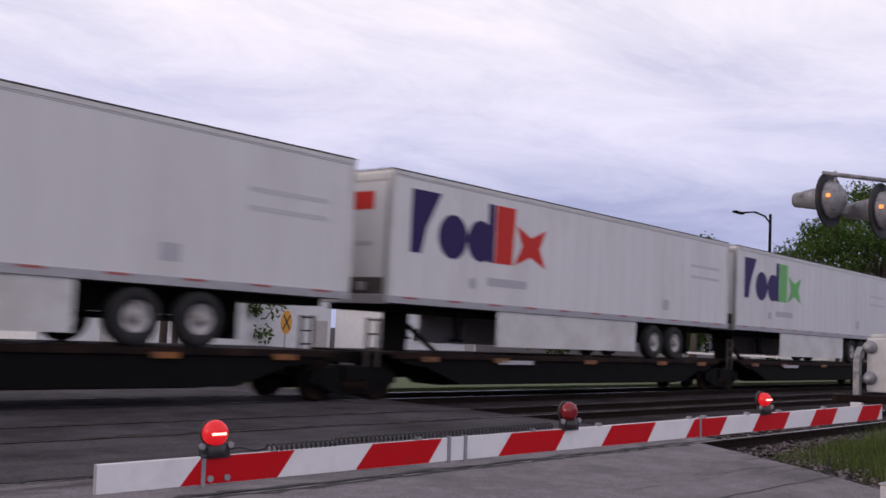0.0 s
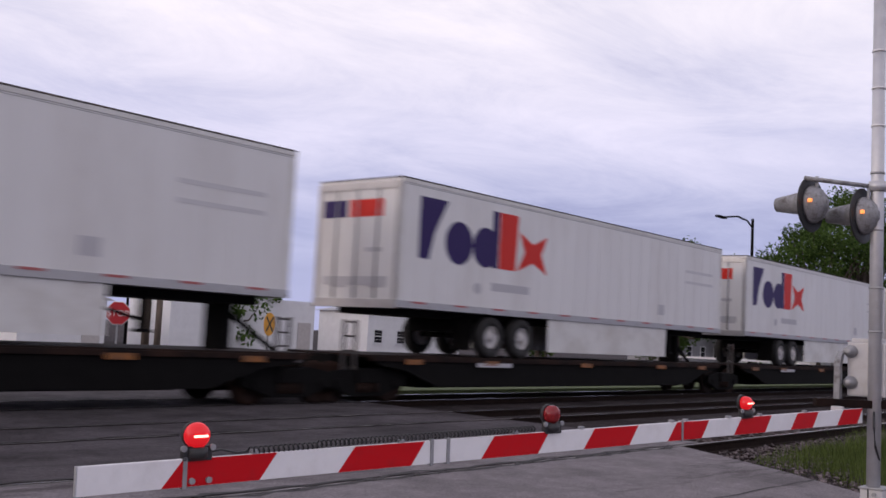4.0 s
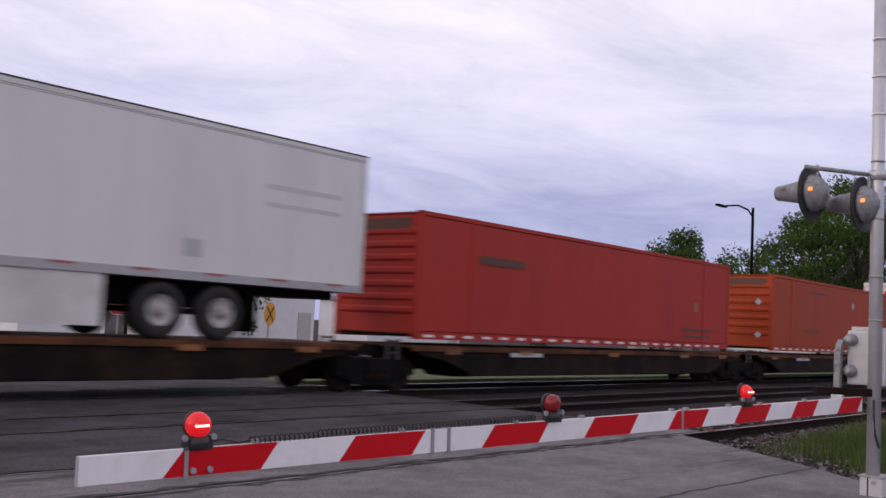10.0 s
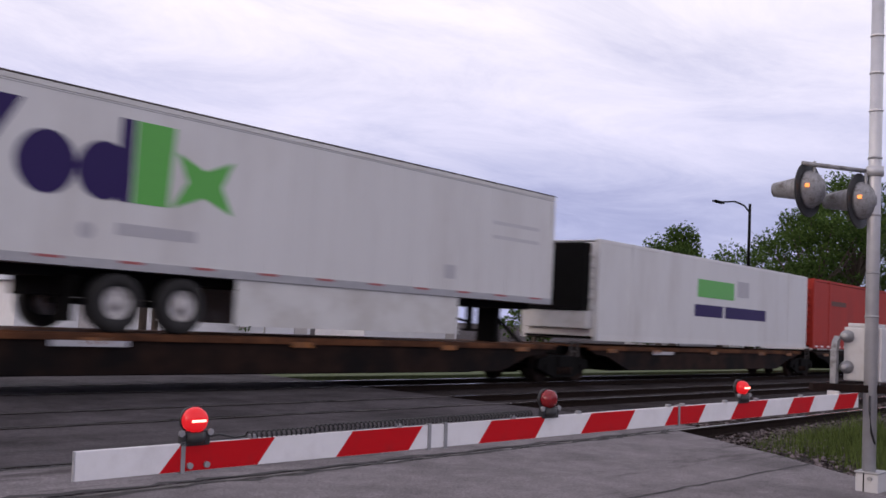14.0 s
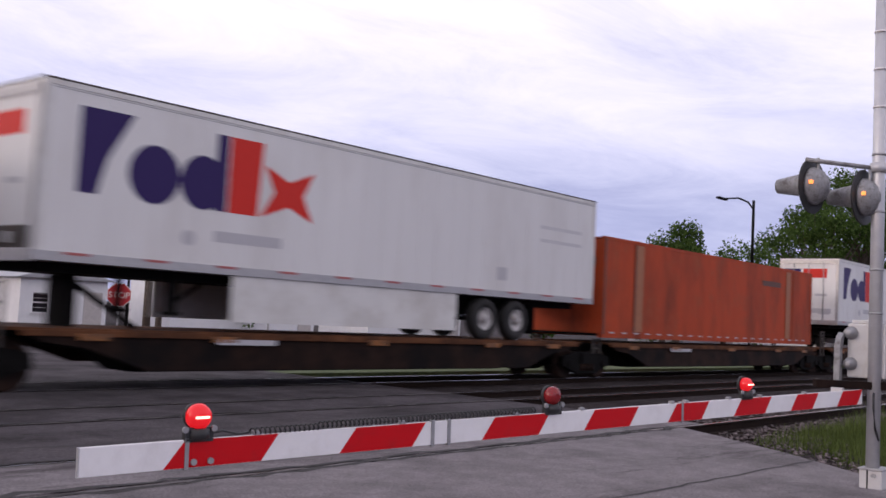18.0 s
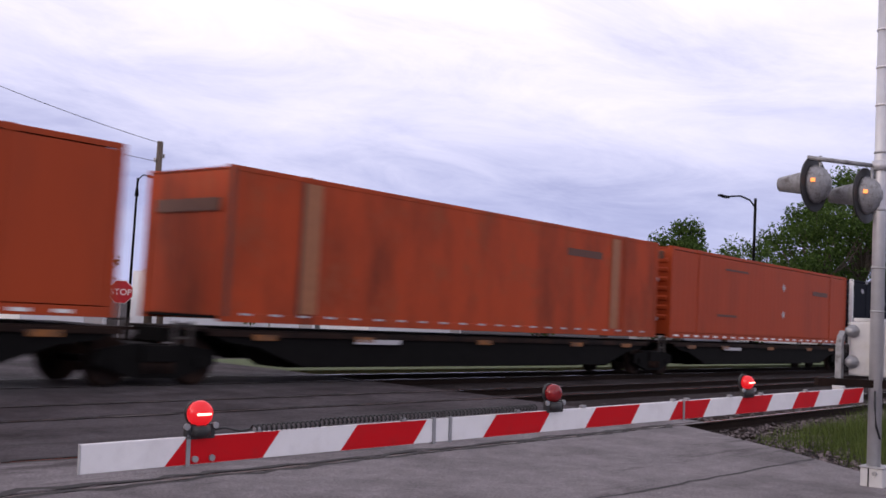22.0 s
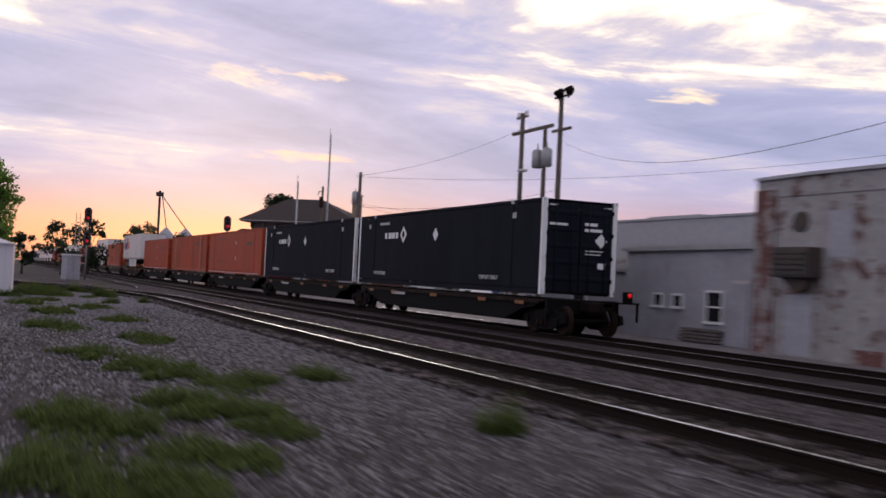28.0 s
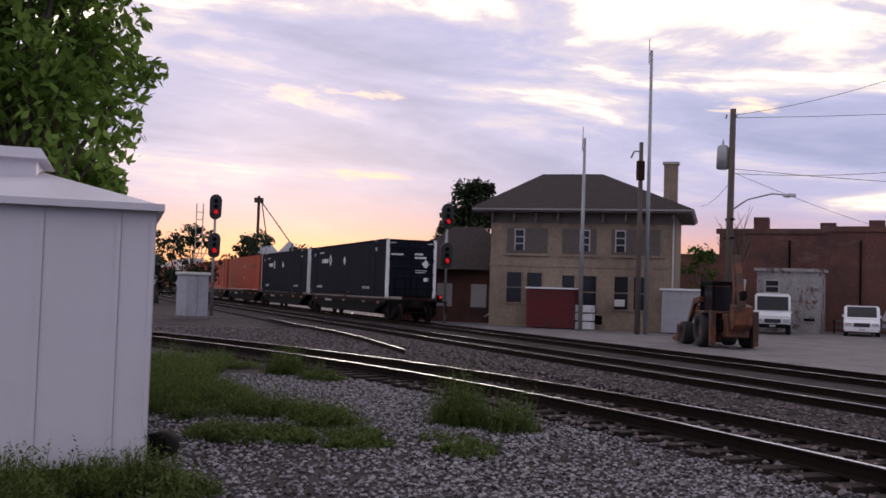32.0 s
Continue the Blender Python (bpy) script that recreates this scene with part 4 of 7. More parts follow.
def trailer(colour, wheels):
    """A box trailer riding on a spine car; wheels: the end that they are at."""
    m2 = M_REDORANGE if colour == "red" else M_GREENV
    t = thing("box_trailer", pose(0, 0, 0), "white box trailer with a purple and %s carrier mark" % colour, "trailer", "trailers on the train")
    body = part("body", box(B(), 0, UNIT, 0, 2.6, 2.14, 4.94, 0.02), M_TRAILER, t)
    part("top_rail", box(B(), -0.01, UNIT + 0.01, -0.012, 2.612, 4.86, 4.95, 0.006), M_SKIRT, body, "pale top rail")
    part("roof_edge", box(B(), -0.012, UNIT + 0.012, -0.016, 2.616, 4.95, 4.98), M_VENT, body, "dark roof edge")
    part("rail_line", box(B(), 0, UNIT, -0.004, -0.001, 4.82, 4.84), M_ALU, body)
    part("bottom_rail", box(B(), -0.01, UNIT + 0.01, -0.014, 2.614, 2.08, 2.24, 0.006), M_ALU, body, "grey bottom rail")
    seam = B()
    for k in range(1, 27):
        box(seam, k * 0.6 - 0.006, k * 0.6 + 0.006, -0.003, 0.002, 2.25, 4.85)
    tagged(part("panel_seams", seam, M_SKIRT, body), kind="stuff")
    for x in (0.0, UNIT - 0.12):
        part("corner_post", box(B(), x, x + 0.12, -0.01, 0.01, 2.2, 4.89), M_SKIRT, body)
    for k in range(11):
        part("reflector_strip", box(B(), 0.5 + k * 1.5, 0.95 + k * 1.5, -0.019, -0.013, 2.19, 2.235), M_REFLECT, body)
    logo(body, m2, 0.64, 3.22, 1.0, -0.001)
    part("lettering_bar", box(B(), 3.4, 5.0, -0.005, -0.001, 2.66, 2.86), M_GREYTXT, body)
    part("emblem", lathe(B(), [(0.14, -0.006), (0.14, -0.001)], 12, "y", (2.85, 0, 2.68)), M_GREYTXT, body)
    for z in (3.95, 3.6):
        part("lettering_bar", box(B(), UNIT - 2.7, UNIT - 0.7, -0.005, -0.001, z, z + 0.09), M_FAINT, body)
    part("emblem", box(B(), 12.0, 12.4, -0.005, -0.001, 2.5, 2.82), M_GREYTXT, body)
    # the end that leads
    front = part("end_panel", box(B(), -0.03, 0.0, 0.05, 2.55, 2.2, 4.84, 0.008), M_TRAILER, body, "white end wall")
    for y, w, m in ((0.5, 1.05, m2), (1.65, 0.75, M_PURPLE)):
        part("end_mark", box(B(), -0.036, -0.031, y, y + w, 4.1, 4.5), m, front)
    part("end_sill", box(B(), -0.06, 0.0, 0.0, 2.6, 2.05, 2.25, 0.01), M_ALU, body)
    for y0, y1, z0, z1 in ((0.0, 0.11, 2.25, 4.87), (2.49, 2.6, 2.25, 4.87), (0.11, 2.49, 4.72, 4.87)):
        part("end_frame", box(B(), -0.055, -0.03, y0, y1, z0, z1, 0.006), M_ALU, body, "grimy grey end frame")
    for y0, z0 in ((0.35, 2.5), (1.55, 2.5), (0.5, 3.3)):
        part("lettering_bar", box(B(), -0.036, -0.031, y0, y0 + 0.5, z0, z0 + 0.1), M_GREYTXT, front)
    if wheels == "r":
        part("nose_plate", box(B(), -0.042, -0.031, 0.12, 2.48, 2.26, 2.62, 0.004), M_VENT, front, "grimy steel plate at the foot of the nose")
        for y in (0.75, 1.3, 1.85):
            part("hose_coupling", box(B(), -0.075, -0.042, y - 0.12, y + 0.12, 2.34, 2.52, 0.01), M_GALV, front)
    if wheels == "l":
        for y in (0.65, 1.3, 1.95):
            part("door_rod", tube(B(), (-0.05, y, 2.25), (-0.05, y, 4.79), 0.02, 0.02, 8), M_GALV, front)
        part("door_plate", box(B(), -0.038, -0.031, 0.3, 2.3, 2.55, 2.75), M_GREYTXT, front)

    def fx(x):
        return x if wheels == "r" else UNIT - x
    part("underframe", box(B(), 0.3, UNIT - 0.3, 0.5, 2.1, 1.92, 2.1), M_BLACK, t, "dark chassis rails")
    x0, x1 = sorted((fx(3.9), fx(10.5)))
    for y in (0.02, 2.54):
        part("side_skirt", prism(B(), [(x0, 1.22), (x1, 1.22), (x1, 2.09), (x0 - 0.0, 2.09)], y, y + 0.03), M_SKIRT, t, "white aerodynamic side skirt")
    for a in (11.65, 12.95):
        for y in (0.17, 2.43):
            road_wheel(t, fx(a), y)
        part("axle", tube(B(), (fx(a), 0.2, 1.53), (fx(a), 2.4, 1.53), 0.06, 0.06, 8), M_BLACK, t)
    x0, x1 = sorted((fx(10.9), fx(13.8)))
    part("bogie_frame", box(B(), x0, x1, 0.55, 2.05, 1.6, 1.95, 0.02), M_BLACK, t)
    part("mud_flap", box(B(), fx(13.75) - 0.01, fx(13.75) + 0.01, 0.05, 0.65, 1.2, 1.95), M_BLACK, t)
    for y in (0.45, 2.15):
        leg = part("landing_leg", box(B(), fx(2.9) - 0.07, fx(2.9) + 0.07, y - 0.07, y + 0.07, 1.35, 2.1, 0.008), M_BLACK, t, "dark landing leg")
        part("foot_plate", box(B(), fx(2.9) - 0.14, fx(2.9) + 0.14, y - 0.12, y + 0.12, 1.3, 1.36, 0.008), M_BLACK, leg)
    part("landing_brace", tube(B(), (fx(2.9), 0.45, 1.5), (fx(4.3), 1.3, 2.0), 0.035, 0.035, 6), M_BLACK, t)
    return t


def corrugated(material, pitch, depth, top=4.05, bottom=1.2, z_gap=0.16):
    """Both long walls of a container, with upright corrugations."""
    bm, step = B(), pitch / 4
    for y, s in ((0.0, 1), (2.6, -1)):
        pts, x, k = [], 0.12, 0
        while x < UNIT - 0.12:
            pts.append((x, y + s * (depth if k % 4 in (1, 2) else 0.012)))
            x += step
            k += 1
        pts.append((UNIT - 0.12, y + s * 0.012))
        lo = [bm.verts.new((px, py, bottom + z_gap)) for px, py in pts]
        hi = [bm.verts.new((px, py, top - 0.1)) for px, py in pts]
        for a in range(len(pts) - 1):
            q = (lo[a], lo[a + 1], hi[a + 1], hi[a])
            bm.faces.new(q if s > 0 else q[::-1])
    return bm


def container(kind):
    rear_mark = kind == "navy_rear"
    kind = "navy_box" if rear_mark else kind
    paint = {"red_box": M_RED, "orange_box": M_ORANGE, "banded_box": M_ORANGE_OLD, "navy_box": M_NAVY, "reefer": M_TRAILER}[kind]
    label = {"red_box": "faded red 53-foot freight container with a dark marking", "orange_box": "orange 53-foot freight container with grey emblems",
             "banded_box": "orange freight container with tan faded bands", "navy_box": "dark navy corrugated freight container with white corner posts",
             "reefer": "white refrigerated container with green and blue lettering bars"}[kind]
    top, bottom = 4.07, 1.17
    t = thing("freight_container", pose(0, 0, 0), label, "container", "containers on the train")
    flat = kind in ("reefer", "banded_box")
    if flat:
        part("side_wall", box(B(), 0.1, UNIT - 0.1, 0.008, 2.592, bottom + 0.15, top - 0.09, 0.004), paint, t)
    else:
        part("side_wall", corrugated(paint, 0.30 if kind == "navy_box" else 0.36, 0.013 if kind == "navy_box" else 0.010), paint, t, "corrugated side walls")
    part("roof_panel", box(B(), 0.03, UNIT - 0.03, 0.03, 2.57, top - 0.05, top - 0.02), paint, t)
    part("floor_panel", box(B(), 0.03, UNIT - 0.03, 0.03, 2.57, bottom + 0.05, bottom + 0.12), M_BLACK, t)
    for y in (0.0, 2.54):
        part("top_rail", box(B(), 0, UNIT, y, y + 0.06, top - 0.1, top, 0.006), paint, t)
        part("bottom_rail", box(B(), 0, UNIT, y, y + 0.06, bottom, bottom + 0.17, 0.006), paint, t)
    post = M_MARK if kind == "navy_box" else paint
    for x in (0, UNIT - 0.14):
        for y in (0.0, 2.46):
            part("corner_post", box(B(), x, x + 0.14, y - 0.006, y + 0.146, bottom, top, 0.008), post, t, "white corner post" if kind == "navy_box" else "")
    for x in (1.9, UNIT - 2.05):
        part("lift_post", box(B(), x, x + 0.12, -0.008, 0.05, bottom + 0.1, top, 0.006), paint, t)
        part("lift_casting", box(B(), x - 0.03, x + 0.15, -0.012, 0.1, top - 0.12, top + 0.01, 0.006), M_GREYTXT if kind == "navy_box" else paint, t)
    # leading end with ribs, trailing end with doors
    lead = part("end_wall", box(B(), 0.03, 0.08, 0.1, 2.5, bottom + 0.1, top - 0.08), paint, t)
    for k in range(7 if kind != "banded_box" else 0):
        z = bottom + 0.55 + k * 0.3
        part("end_rib", prism(B(), [(0.03, z), (-0.01, z + 0.05), (-0.01, z + 0.13), (0.03, z + 0.18)], 0.16, 2.44), paint, lead)
    part("end_plate", box(B(), -0.005, 0.02, 0.3, 2.3, top - (0.45 if kind != "banded_box" else 0.85), top - (0.16 if kind != "banded_box" else 0.6), 0.004), M_DARKPATCH if kind != "navy_box" else M_NAVY, lead)
    for y0, y1 in ((0.15, 1.28), (1.32, 2.45)):
        door = part("door", box(B(), UNIT - 0.08, UNIT - 0.03, y0, y1, bottom + 0.12, top - 0.1, 0.008), paint, t, "hinged end door")
        for k in range(5):
            z = bottom + 0.42 + k * 0.5
            part("door_rib", prism(B(), [(UNIT - 0.03, z), (UNIT - 0.002, z + 0.04), (UNIT - 0.002, z + 0.12), (UNIT - 0.03, z + 0.16)], y0 + 0.06, y1 - 0.06), M_NAVY if kind == "navy_box" else paint, door)
        for y in (y0 + 0.28, y1 - 0.28):
            part("lock_rod", tube(B(), (UNIT + 0.02, y, bottom + 0.1), (UNIT + 0.02, y, top - 0.08), 0.019, 0.019, 8), M_NAVY if kind == "navy_box" else M_GALV, door)
        for z in (bottom + 0.4, bottom + 1.1, bottom + 1.8, bottom + 2.5):
            part("hinge", box(B(), UNIT - 0.03, UNIT + 0.01, y0 - 0.03 if y0 < 1 else y1 - 0.05, y0 + 0.05 if y0 < 1 else y1 + 0.03, z, z + 0.12), M_BLACK, door)

    def side(name, x0, x1, z0, z1, m, y=-0.012):
        part(name, box(B(), x0, x1, y, y + 0.008, z0, z1), m, t)

    def diamond(x, z, r, m, y=-0.012, hole=False):
        part("placard", prism(B(), [(x - r, z), (x, z - r), (x + r, z), (x, z + r)], y, y + 0.008), m, t)
        if hole:
            part("placard_centre", prism(B(), [(x - r * 0.45, z), (x, z - r * 0.45), (x + r * 0.45, z), (x, z + r * 0.45)], y - 0.006, y), paint, t)
    if kind == "navy_box":
        for k, w in enumerate((0.22, 0.34, 0.30, 0.26)):
            lx = (11.2 if rear_mark else 3.25) + k * 0.40
            side("logo_shape", lx, lx + w, 3.04, 3.28, M_MARK)
        diamond(13.1 if rear_mark else 5.3, 3.18, 0.34, M_MARK, hole=True)
        diamond(8.2 if rear_mark else 8.5, 3.12, 0.22 if rear_mark else 0.25, M_GREYTXT if rear_mark else M_MARK)
        side("number_bar", 2.6, 3.7, 3.62, 3.72, M_GREYTXT)
        side("number_bar", 1.25, 1.5, 3.5, 3.68, M_GREYTXT)
        side("number_bar", 14.55, 14.8, 3.5, 3.68, M_GREYTXT)
        for x in (2.75, 13.0):
            letters("lettering", "TOP LIFT ONLY", 0.2, M_MARK, t, pose(x, -0.012, 1.55, 90, 0, 0))
        for y0, z0, w, h in ((0.22, 3.27, 0.62, 0.07), (1.45, 3.30, 0.44, 0.09), (1.45, 3.12, 0.62, 0.09), (1.5, 2.52, 0.62, 0.03), (1.5, 2.42, 0.55, 0.03), (1.95, 2.0, 0.26, 0.18), (0.2, 3.86, 0.28, 0.035), (2.1, 3.86, 0.28, 0.035)):
            part("number_bar", box(B(), UNIT - 0.001, UNIT + 0.004, y0, y0 + w, z0, z0 + h), M_MARK, t)
        part("placard", mesh_of("placard", prism(B(), [(1.82, 2.86), (2.04, 2.64), (2.26, 2.86), (2.04, 3.08)], -0.004, 0.004), M_MARK), None, t, m=pose(UNIT + 0.002, 0, 0, 0, 0, 90))
    elif kind in ("red_box", "orange_box"):
        if kind == "red_box":
            side("number_bar", 2.2, 4.1, 3.02, 3.22, M_DARKPATCH)
            side("emblem", 13.75, 14.05, 2.35, 2.65, M_TAN)
            side("number_bar", 12.9, 15.2, 1.72, 1.80, M_DARKPATCH)
            side("number_bar", 13.1, 15.0, 1.50, 1.58, M_DARKPATCH)
        else:
            side("number_bar", 4.0, 5.9, 3.55, 3.62, M_DARKPATCH)
            side("number_bar", 12.4, 14.1, 3.08, 3.26, M_DARKPATCH)
            side("number_bar", 3.4, 5.0, 1.95, 2.03, M_DARKPATCH)
            diamond(9.3, 3.25, 0.15, M_GREYTXT)
            diamond(9.3, 2.2, 0.15, M_GREYTXT)
            for y, z in ((0.55, 3.0), (0.55, 1.75), (2.0, 1.75)):
                part("placard", mesh_of("placard", prism(B(), [(y - 0.14, z), (y, z - 0.14), (y + 0.14, z), (y, z + 0.14)], -0.004, 0.004), M_GREYTXT), None, t, m=pose(-0.016, 0, 0, 0, 0, 90))
        for k in range(22):
            side("reflector_strip", 0.3 + k * 0.72, 0.62 + k * 0.72, bottom + 0.05, bottom + 0.11, M_MARK, -0.008)
    elif kind == "banded_box":
        for x0, x1 in ((1.85, 2.3), (13.7, 14.15)):
            side("faded_band", x0, x1, bottom + 0.2, top - 0.12, M_TAN, -0.018)
        side("dark_band", 1.77, 1.84, bottom + 0.15, top - 0.1, M_DARKPATCH, -0.018)
        side("dark_band", 0.0, 0.1, bottom + 0.1, top - 0.05, M_DARKPATCH, -0.018)
        side("number_bar", 11.4, 13.2, 3.3, 3.5, M_DARKPATCH, 0.0)
        for k in range(22):
            side("reflector_strip", 0.4 + k * 0.72, 0.66 + k * 0.72, bottom + 0.13, bottom + 0.17, M_GREYTXT, -0.014)
    else:
        part("cooling_unit", box(B(), -0.35, 0.03, 0.3, 2.3, 2.0, 3.95, 0.04), M_BLACK, t, "dark refrigeration unit on the end")
        part("unit_base", box(B(), -0.3, 0.03, 0.2, 2.4, 1.5, 2.0, 0.02), M_GREYBOX, t)
        for x0, x1, z0, z1, m in ((6.4, 9.3, 2.75, 3.35, M_GREENV), (9.6, 10.6, 2.9, 3.45, M_GREYTXT), (6.2, 8.4, 2.1, 2.5, M_PURPLE), (8.6, 12.2, 2.1, 2.5, M_PURPLE)):
            side("lettering_bar", x0, x1, z0, z1, m, 0.0)
    return t


def truck(parent, x):
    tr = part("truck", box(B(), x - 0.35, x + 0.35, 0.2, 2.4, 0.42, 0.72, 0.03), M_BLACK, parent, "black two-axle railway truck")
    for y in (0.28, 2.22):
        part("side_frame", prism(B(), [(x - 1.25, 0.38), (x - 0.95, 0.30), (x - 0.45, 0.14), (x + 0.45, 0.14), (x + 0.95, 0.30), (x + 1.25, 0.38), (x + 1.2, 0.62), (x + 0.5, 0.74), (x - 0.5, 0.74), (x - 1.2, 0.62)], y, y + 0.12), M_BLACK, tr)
        for k in (-0.24, 0, 0.24):
            part("spring", tube(B(), (x + k, y + 0.0, 0.22), (x + k, y + 0.0, 0.46), 0.07, 0.07, 8), M_BROWN, tr)
    for dx in (-0.87, 0.87):
        for y in (0.50, 2.0):
            part("wheel", lathe(B(), [(0.06, -0.03), (0.36, -0.03), (0.42, -0.06), (0.42, 0.06), (0.45, 0.06), (0.45, 0.09), (0.06, 0.09)], 22, "y", (x + dx, y, 0.42)), M_BROWN, tr)
            part("bearing_cap", lathe(B(), [(0.1, -0.08), (0.1, 0.06)], 10, "y", (x + dx, 0.3 if y < 1 else 2.3, 0.42)), M_BLACK, tr)
        part("axle", tube(B(), (x + dx, 0.3, 0.42), (x + dx, 2.3, 0.42), 0.07, 0.07, 8), M_BLACK, tr)


def spine_car(x0, x1, two_trucks, trailer_on, tail, tone):
    """One unit of an articulated flat car between two couplings."""
    c = thing("spine_car", pose(0, 0, 0), "low rust-brown articulated flat car carrying one load", "rail car", "cars of the train")
    # Sills hang lower than their steel would, filling in the car's shadow.
    part("centre_sill", prism(B(), [(x0 + 0.5, 0.75), (x0 + 2.6, 0.75), (x0 + 3.4, 0.26), (x1 - 3.4, 0.26), (x1 - 2.6, 0.75), (x1 - 0.5, 0.75), (x1 - 0.5, 1.0), (x0 + 0.5, 1.0)], 0.85, 1.75), M_BLACK, c, "dark centre sill, deepened for the shade under the car")
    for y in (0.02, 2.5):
        part("side_sill", prism(B(), [(x0 + 1.3, 0.80), (x0 + 2.0, 0.72), (x0 + 3.2, 0.34), (x1 - 3.2, 0.34), (x1 - 2.0, 0.72), (x1 - 1.3, 0.80), (x1 - 1.0, 0.93), (x0 + 1.0, 0.93)], y + 0.05, y + 0.11), M_BROWN if tone == M_RUST else M_BLACK, c, "dark side girder, deepened for the shade under the car")
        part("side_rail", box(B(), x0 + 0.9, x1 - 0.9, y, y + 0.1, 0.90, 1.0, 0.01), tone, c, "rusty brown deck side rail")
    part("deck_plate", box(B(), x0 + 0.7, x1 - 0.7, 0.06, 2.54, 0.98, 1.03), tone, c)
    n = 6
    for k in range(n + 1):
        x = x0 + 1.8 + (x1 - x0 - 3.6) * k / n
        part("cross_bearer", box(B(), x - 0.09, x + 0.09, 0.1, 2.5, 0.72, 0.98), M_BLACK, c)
    for k in (0.12, 0.27, 0.5, 0.73, 0.88):
        x = x0 + (x1 - x0) * k
        part("yellow_mark", box(B(), x - 0.28, x + 0.28, 0.012, 0.02, 0.84, 0.95), M_YELLOW, c)
    part("number_bar", box(B(), x0 + 4.6, x0 + 6.0, 0.012, 0.02, 0.80, 0.90), M_GREYTXT, c)
    part("air_reservoir", lathe(B(), [(0.05, -0.6), (0.2, -0.55), (0.2, 0.55), (0.05, 0.6)], 14, "x", (x0 + 8.2, 0.45, 0.5)), M_BLACK, c)
    part("brake_box", box(B(), x0 + 9.6, x0 + 10.2, 0.2, 0.5, 0.35, 0.7, 0.02), M_BLACK, c)
    truck(c, x0 + (1.1 if two_trucks[0] else 0.0))
    if two_trucks[1]:
        truck(c, x1 - 1.1)
    for y in (0.25, 2.35):
        for dx in (0.28, 0.62):
            part("end_upright", box(B(), x0 + dx - 0.03, x0 + dx + 0.03, y - 0.03, y + 0.03, 0.7, 1.75 if trailer_on else 1.15), M_VENT, c, "grimy grey end ladder upright")
        for z in ((1.1, 1.4, 1.7) if trailer_on else (0.85, 1.1)):
            part("ladder_rung", box(B(), x0 + 0.28, x0 + 0.62, y - 0.02, y + 0.02, z - 0.02, z + 0.02), M_VENT, c)
    if trailer_on:
        hx = x0 + (2.2 if trailer_on == "r" else x1 - x0 - 2.2)
        part("hitch_stand", prism(B(), [(hx - 0.1, 1.0), (hx + 0.12, 1.0), (hx + 0.12, 1.92), (hx + 0.4, 1.92), (hx + 0.3, 2.06), (hx - 0.35, 2.06), (hx - 0.42, 1.94), (hx - 0.1, 1.90)], 1.0, 1.6), M_BLACK, c, "black trailer hitch stand")
        part("hitch_strut", tube(B(), (hx + 1.5, 1.3, 1.02), (hx + 0.1, 1.3, 1.85), 0.06, 0.06, 8), M_BLACK, c)
    if tail:
        part("coupler", box(B(), x1 - 0.5, x1 + 0.45, 1.15, 1.45, 0.72, 1.0, 0.04), M_BROWN, c)
        part("end_sill", box(B(), x1 - 0.6, x1 - 0.45, 0.05, 2.55, 0.6, 1.05, 0.02), M_BLACK, c)
        part("air_hose", path_tube(B(), [(x1 + 0.1, 1.75, 0.75), (x1 + 0.25, 1.78, 0.5), (x1 + 0.2, 1.8, 0.35)], 0.03, 6), M_PLASTIC, c)
        part("crossover_step", box(B(), x1 - 0.45, x1 + 0.1, 1.95, 2.9, 0.98, 1.03), M_BLACK, c)
        for y in (2.0, 2.85):
            part("step_iron", box(B(), x1 + 0.05, x1 + 0.1, y - 0.03, y + 0.03, 0.45, 1.0), M_BLACK, c)
        part("marker_box", box(B(), x1 - 0.1, x1 + 0.1, 2.42, 2.66, 1.03, 1.35, 0.02), M_BLACK, c)
        part("rear_marker", lathe(B(), [(0.06, 0.1), (0.07, 0.13), (0.04, 0.15)], 14, "x", (x1, 2.54, 1.25)), M_LAMPON, c, "glowing red rear marker lamp")
    return c


def build_train():
    patterns = {}
    for i, (kind, u, wheels) in enumerate(CONSIST):
        key = (kind, wheels)
        if key not in patterns:
            patterns[key] = trailer(kind.split("_")[1], wheels) if kind.startswith("trailer") else container(kind)
            load = patterns[key]
        else:
            load = copy_thing(patterns[key], pose(0, 0, 0))
        if i == len(CONSIST) - 1:
            tagged(load, "dark navy corrugated freight container, last on the train, end doors showing")
        MOVERS.append((load, u))
        prev = CONSIST[i - 1][1] + UNIT if i else u - 1.4
        nxt = CONSIST[i + 1][1] if i + 1 < len(CONSIST) else u + UNIT + 1.6
        x0, x1 = (prev + u) / 2 - u, (u + UNIT + nxt) / 2 - u
        car = spine_car(x0, x1, (u - prev > 2.4, nxt - u - UNIT > 2.4 or i == len(CONSIST) - 1), wheels, i == len(CONSIST) - 1, M_RUST if i in (10, 11, 12, 13, 14, 15, 18, 19, 20) else M_BROWN)
        MOVERS.append((car, u))


def motions():
    for ob, u in MOVERS:
        walk(ob, [(t, pose(u + x, SIDE, 0)) for t, x in ALONG])


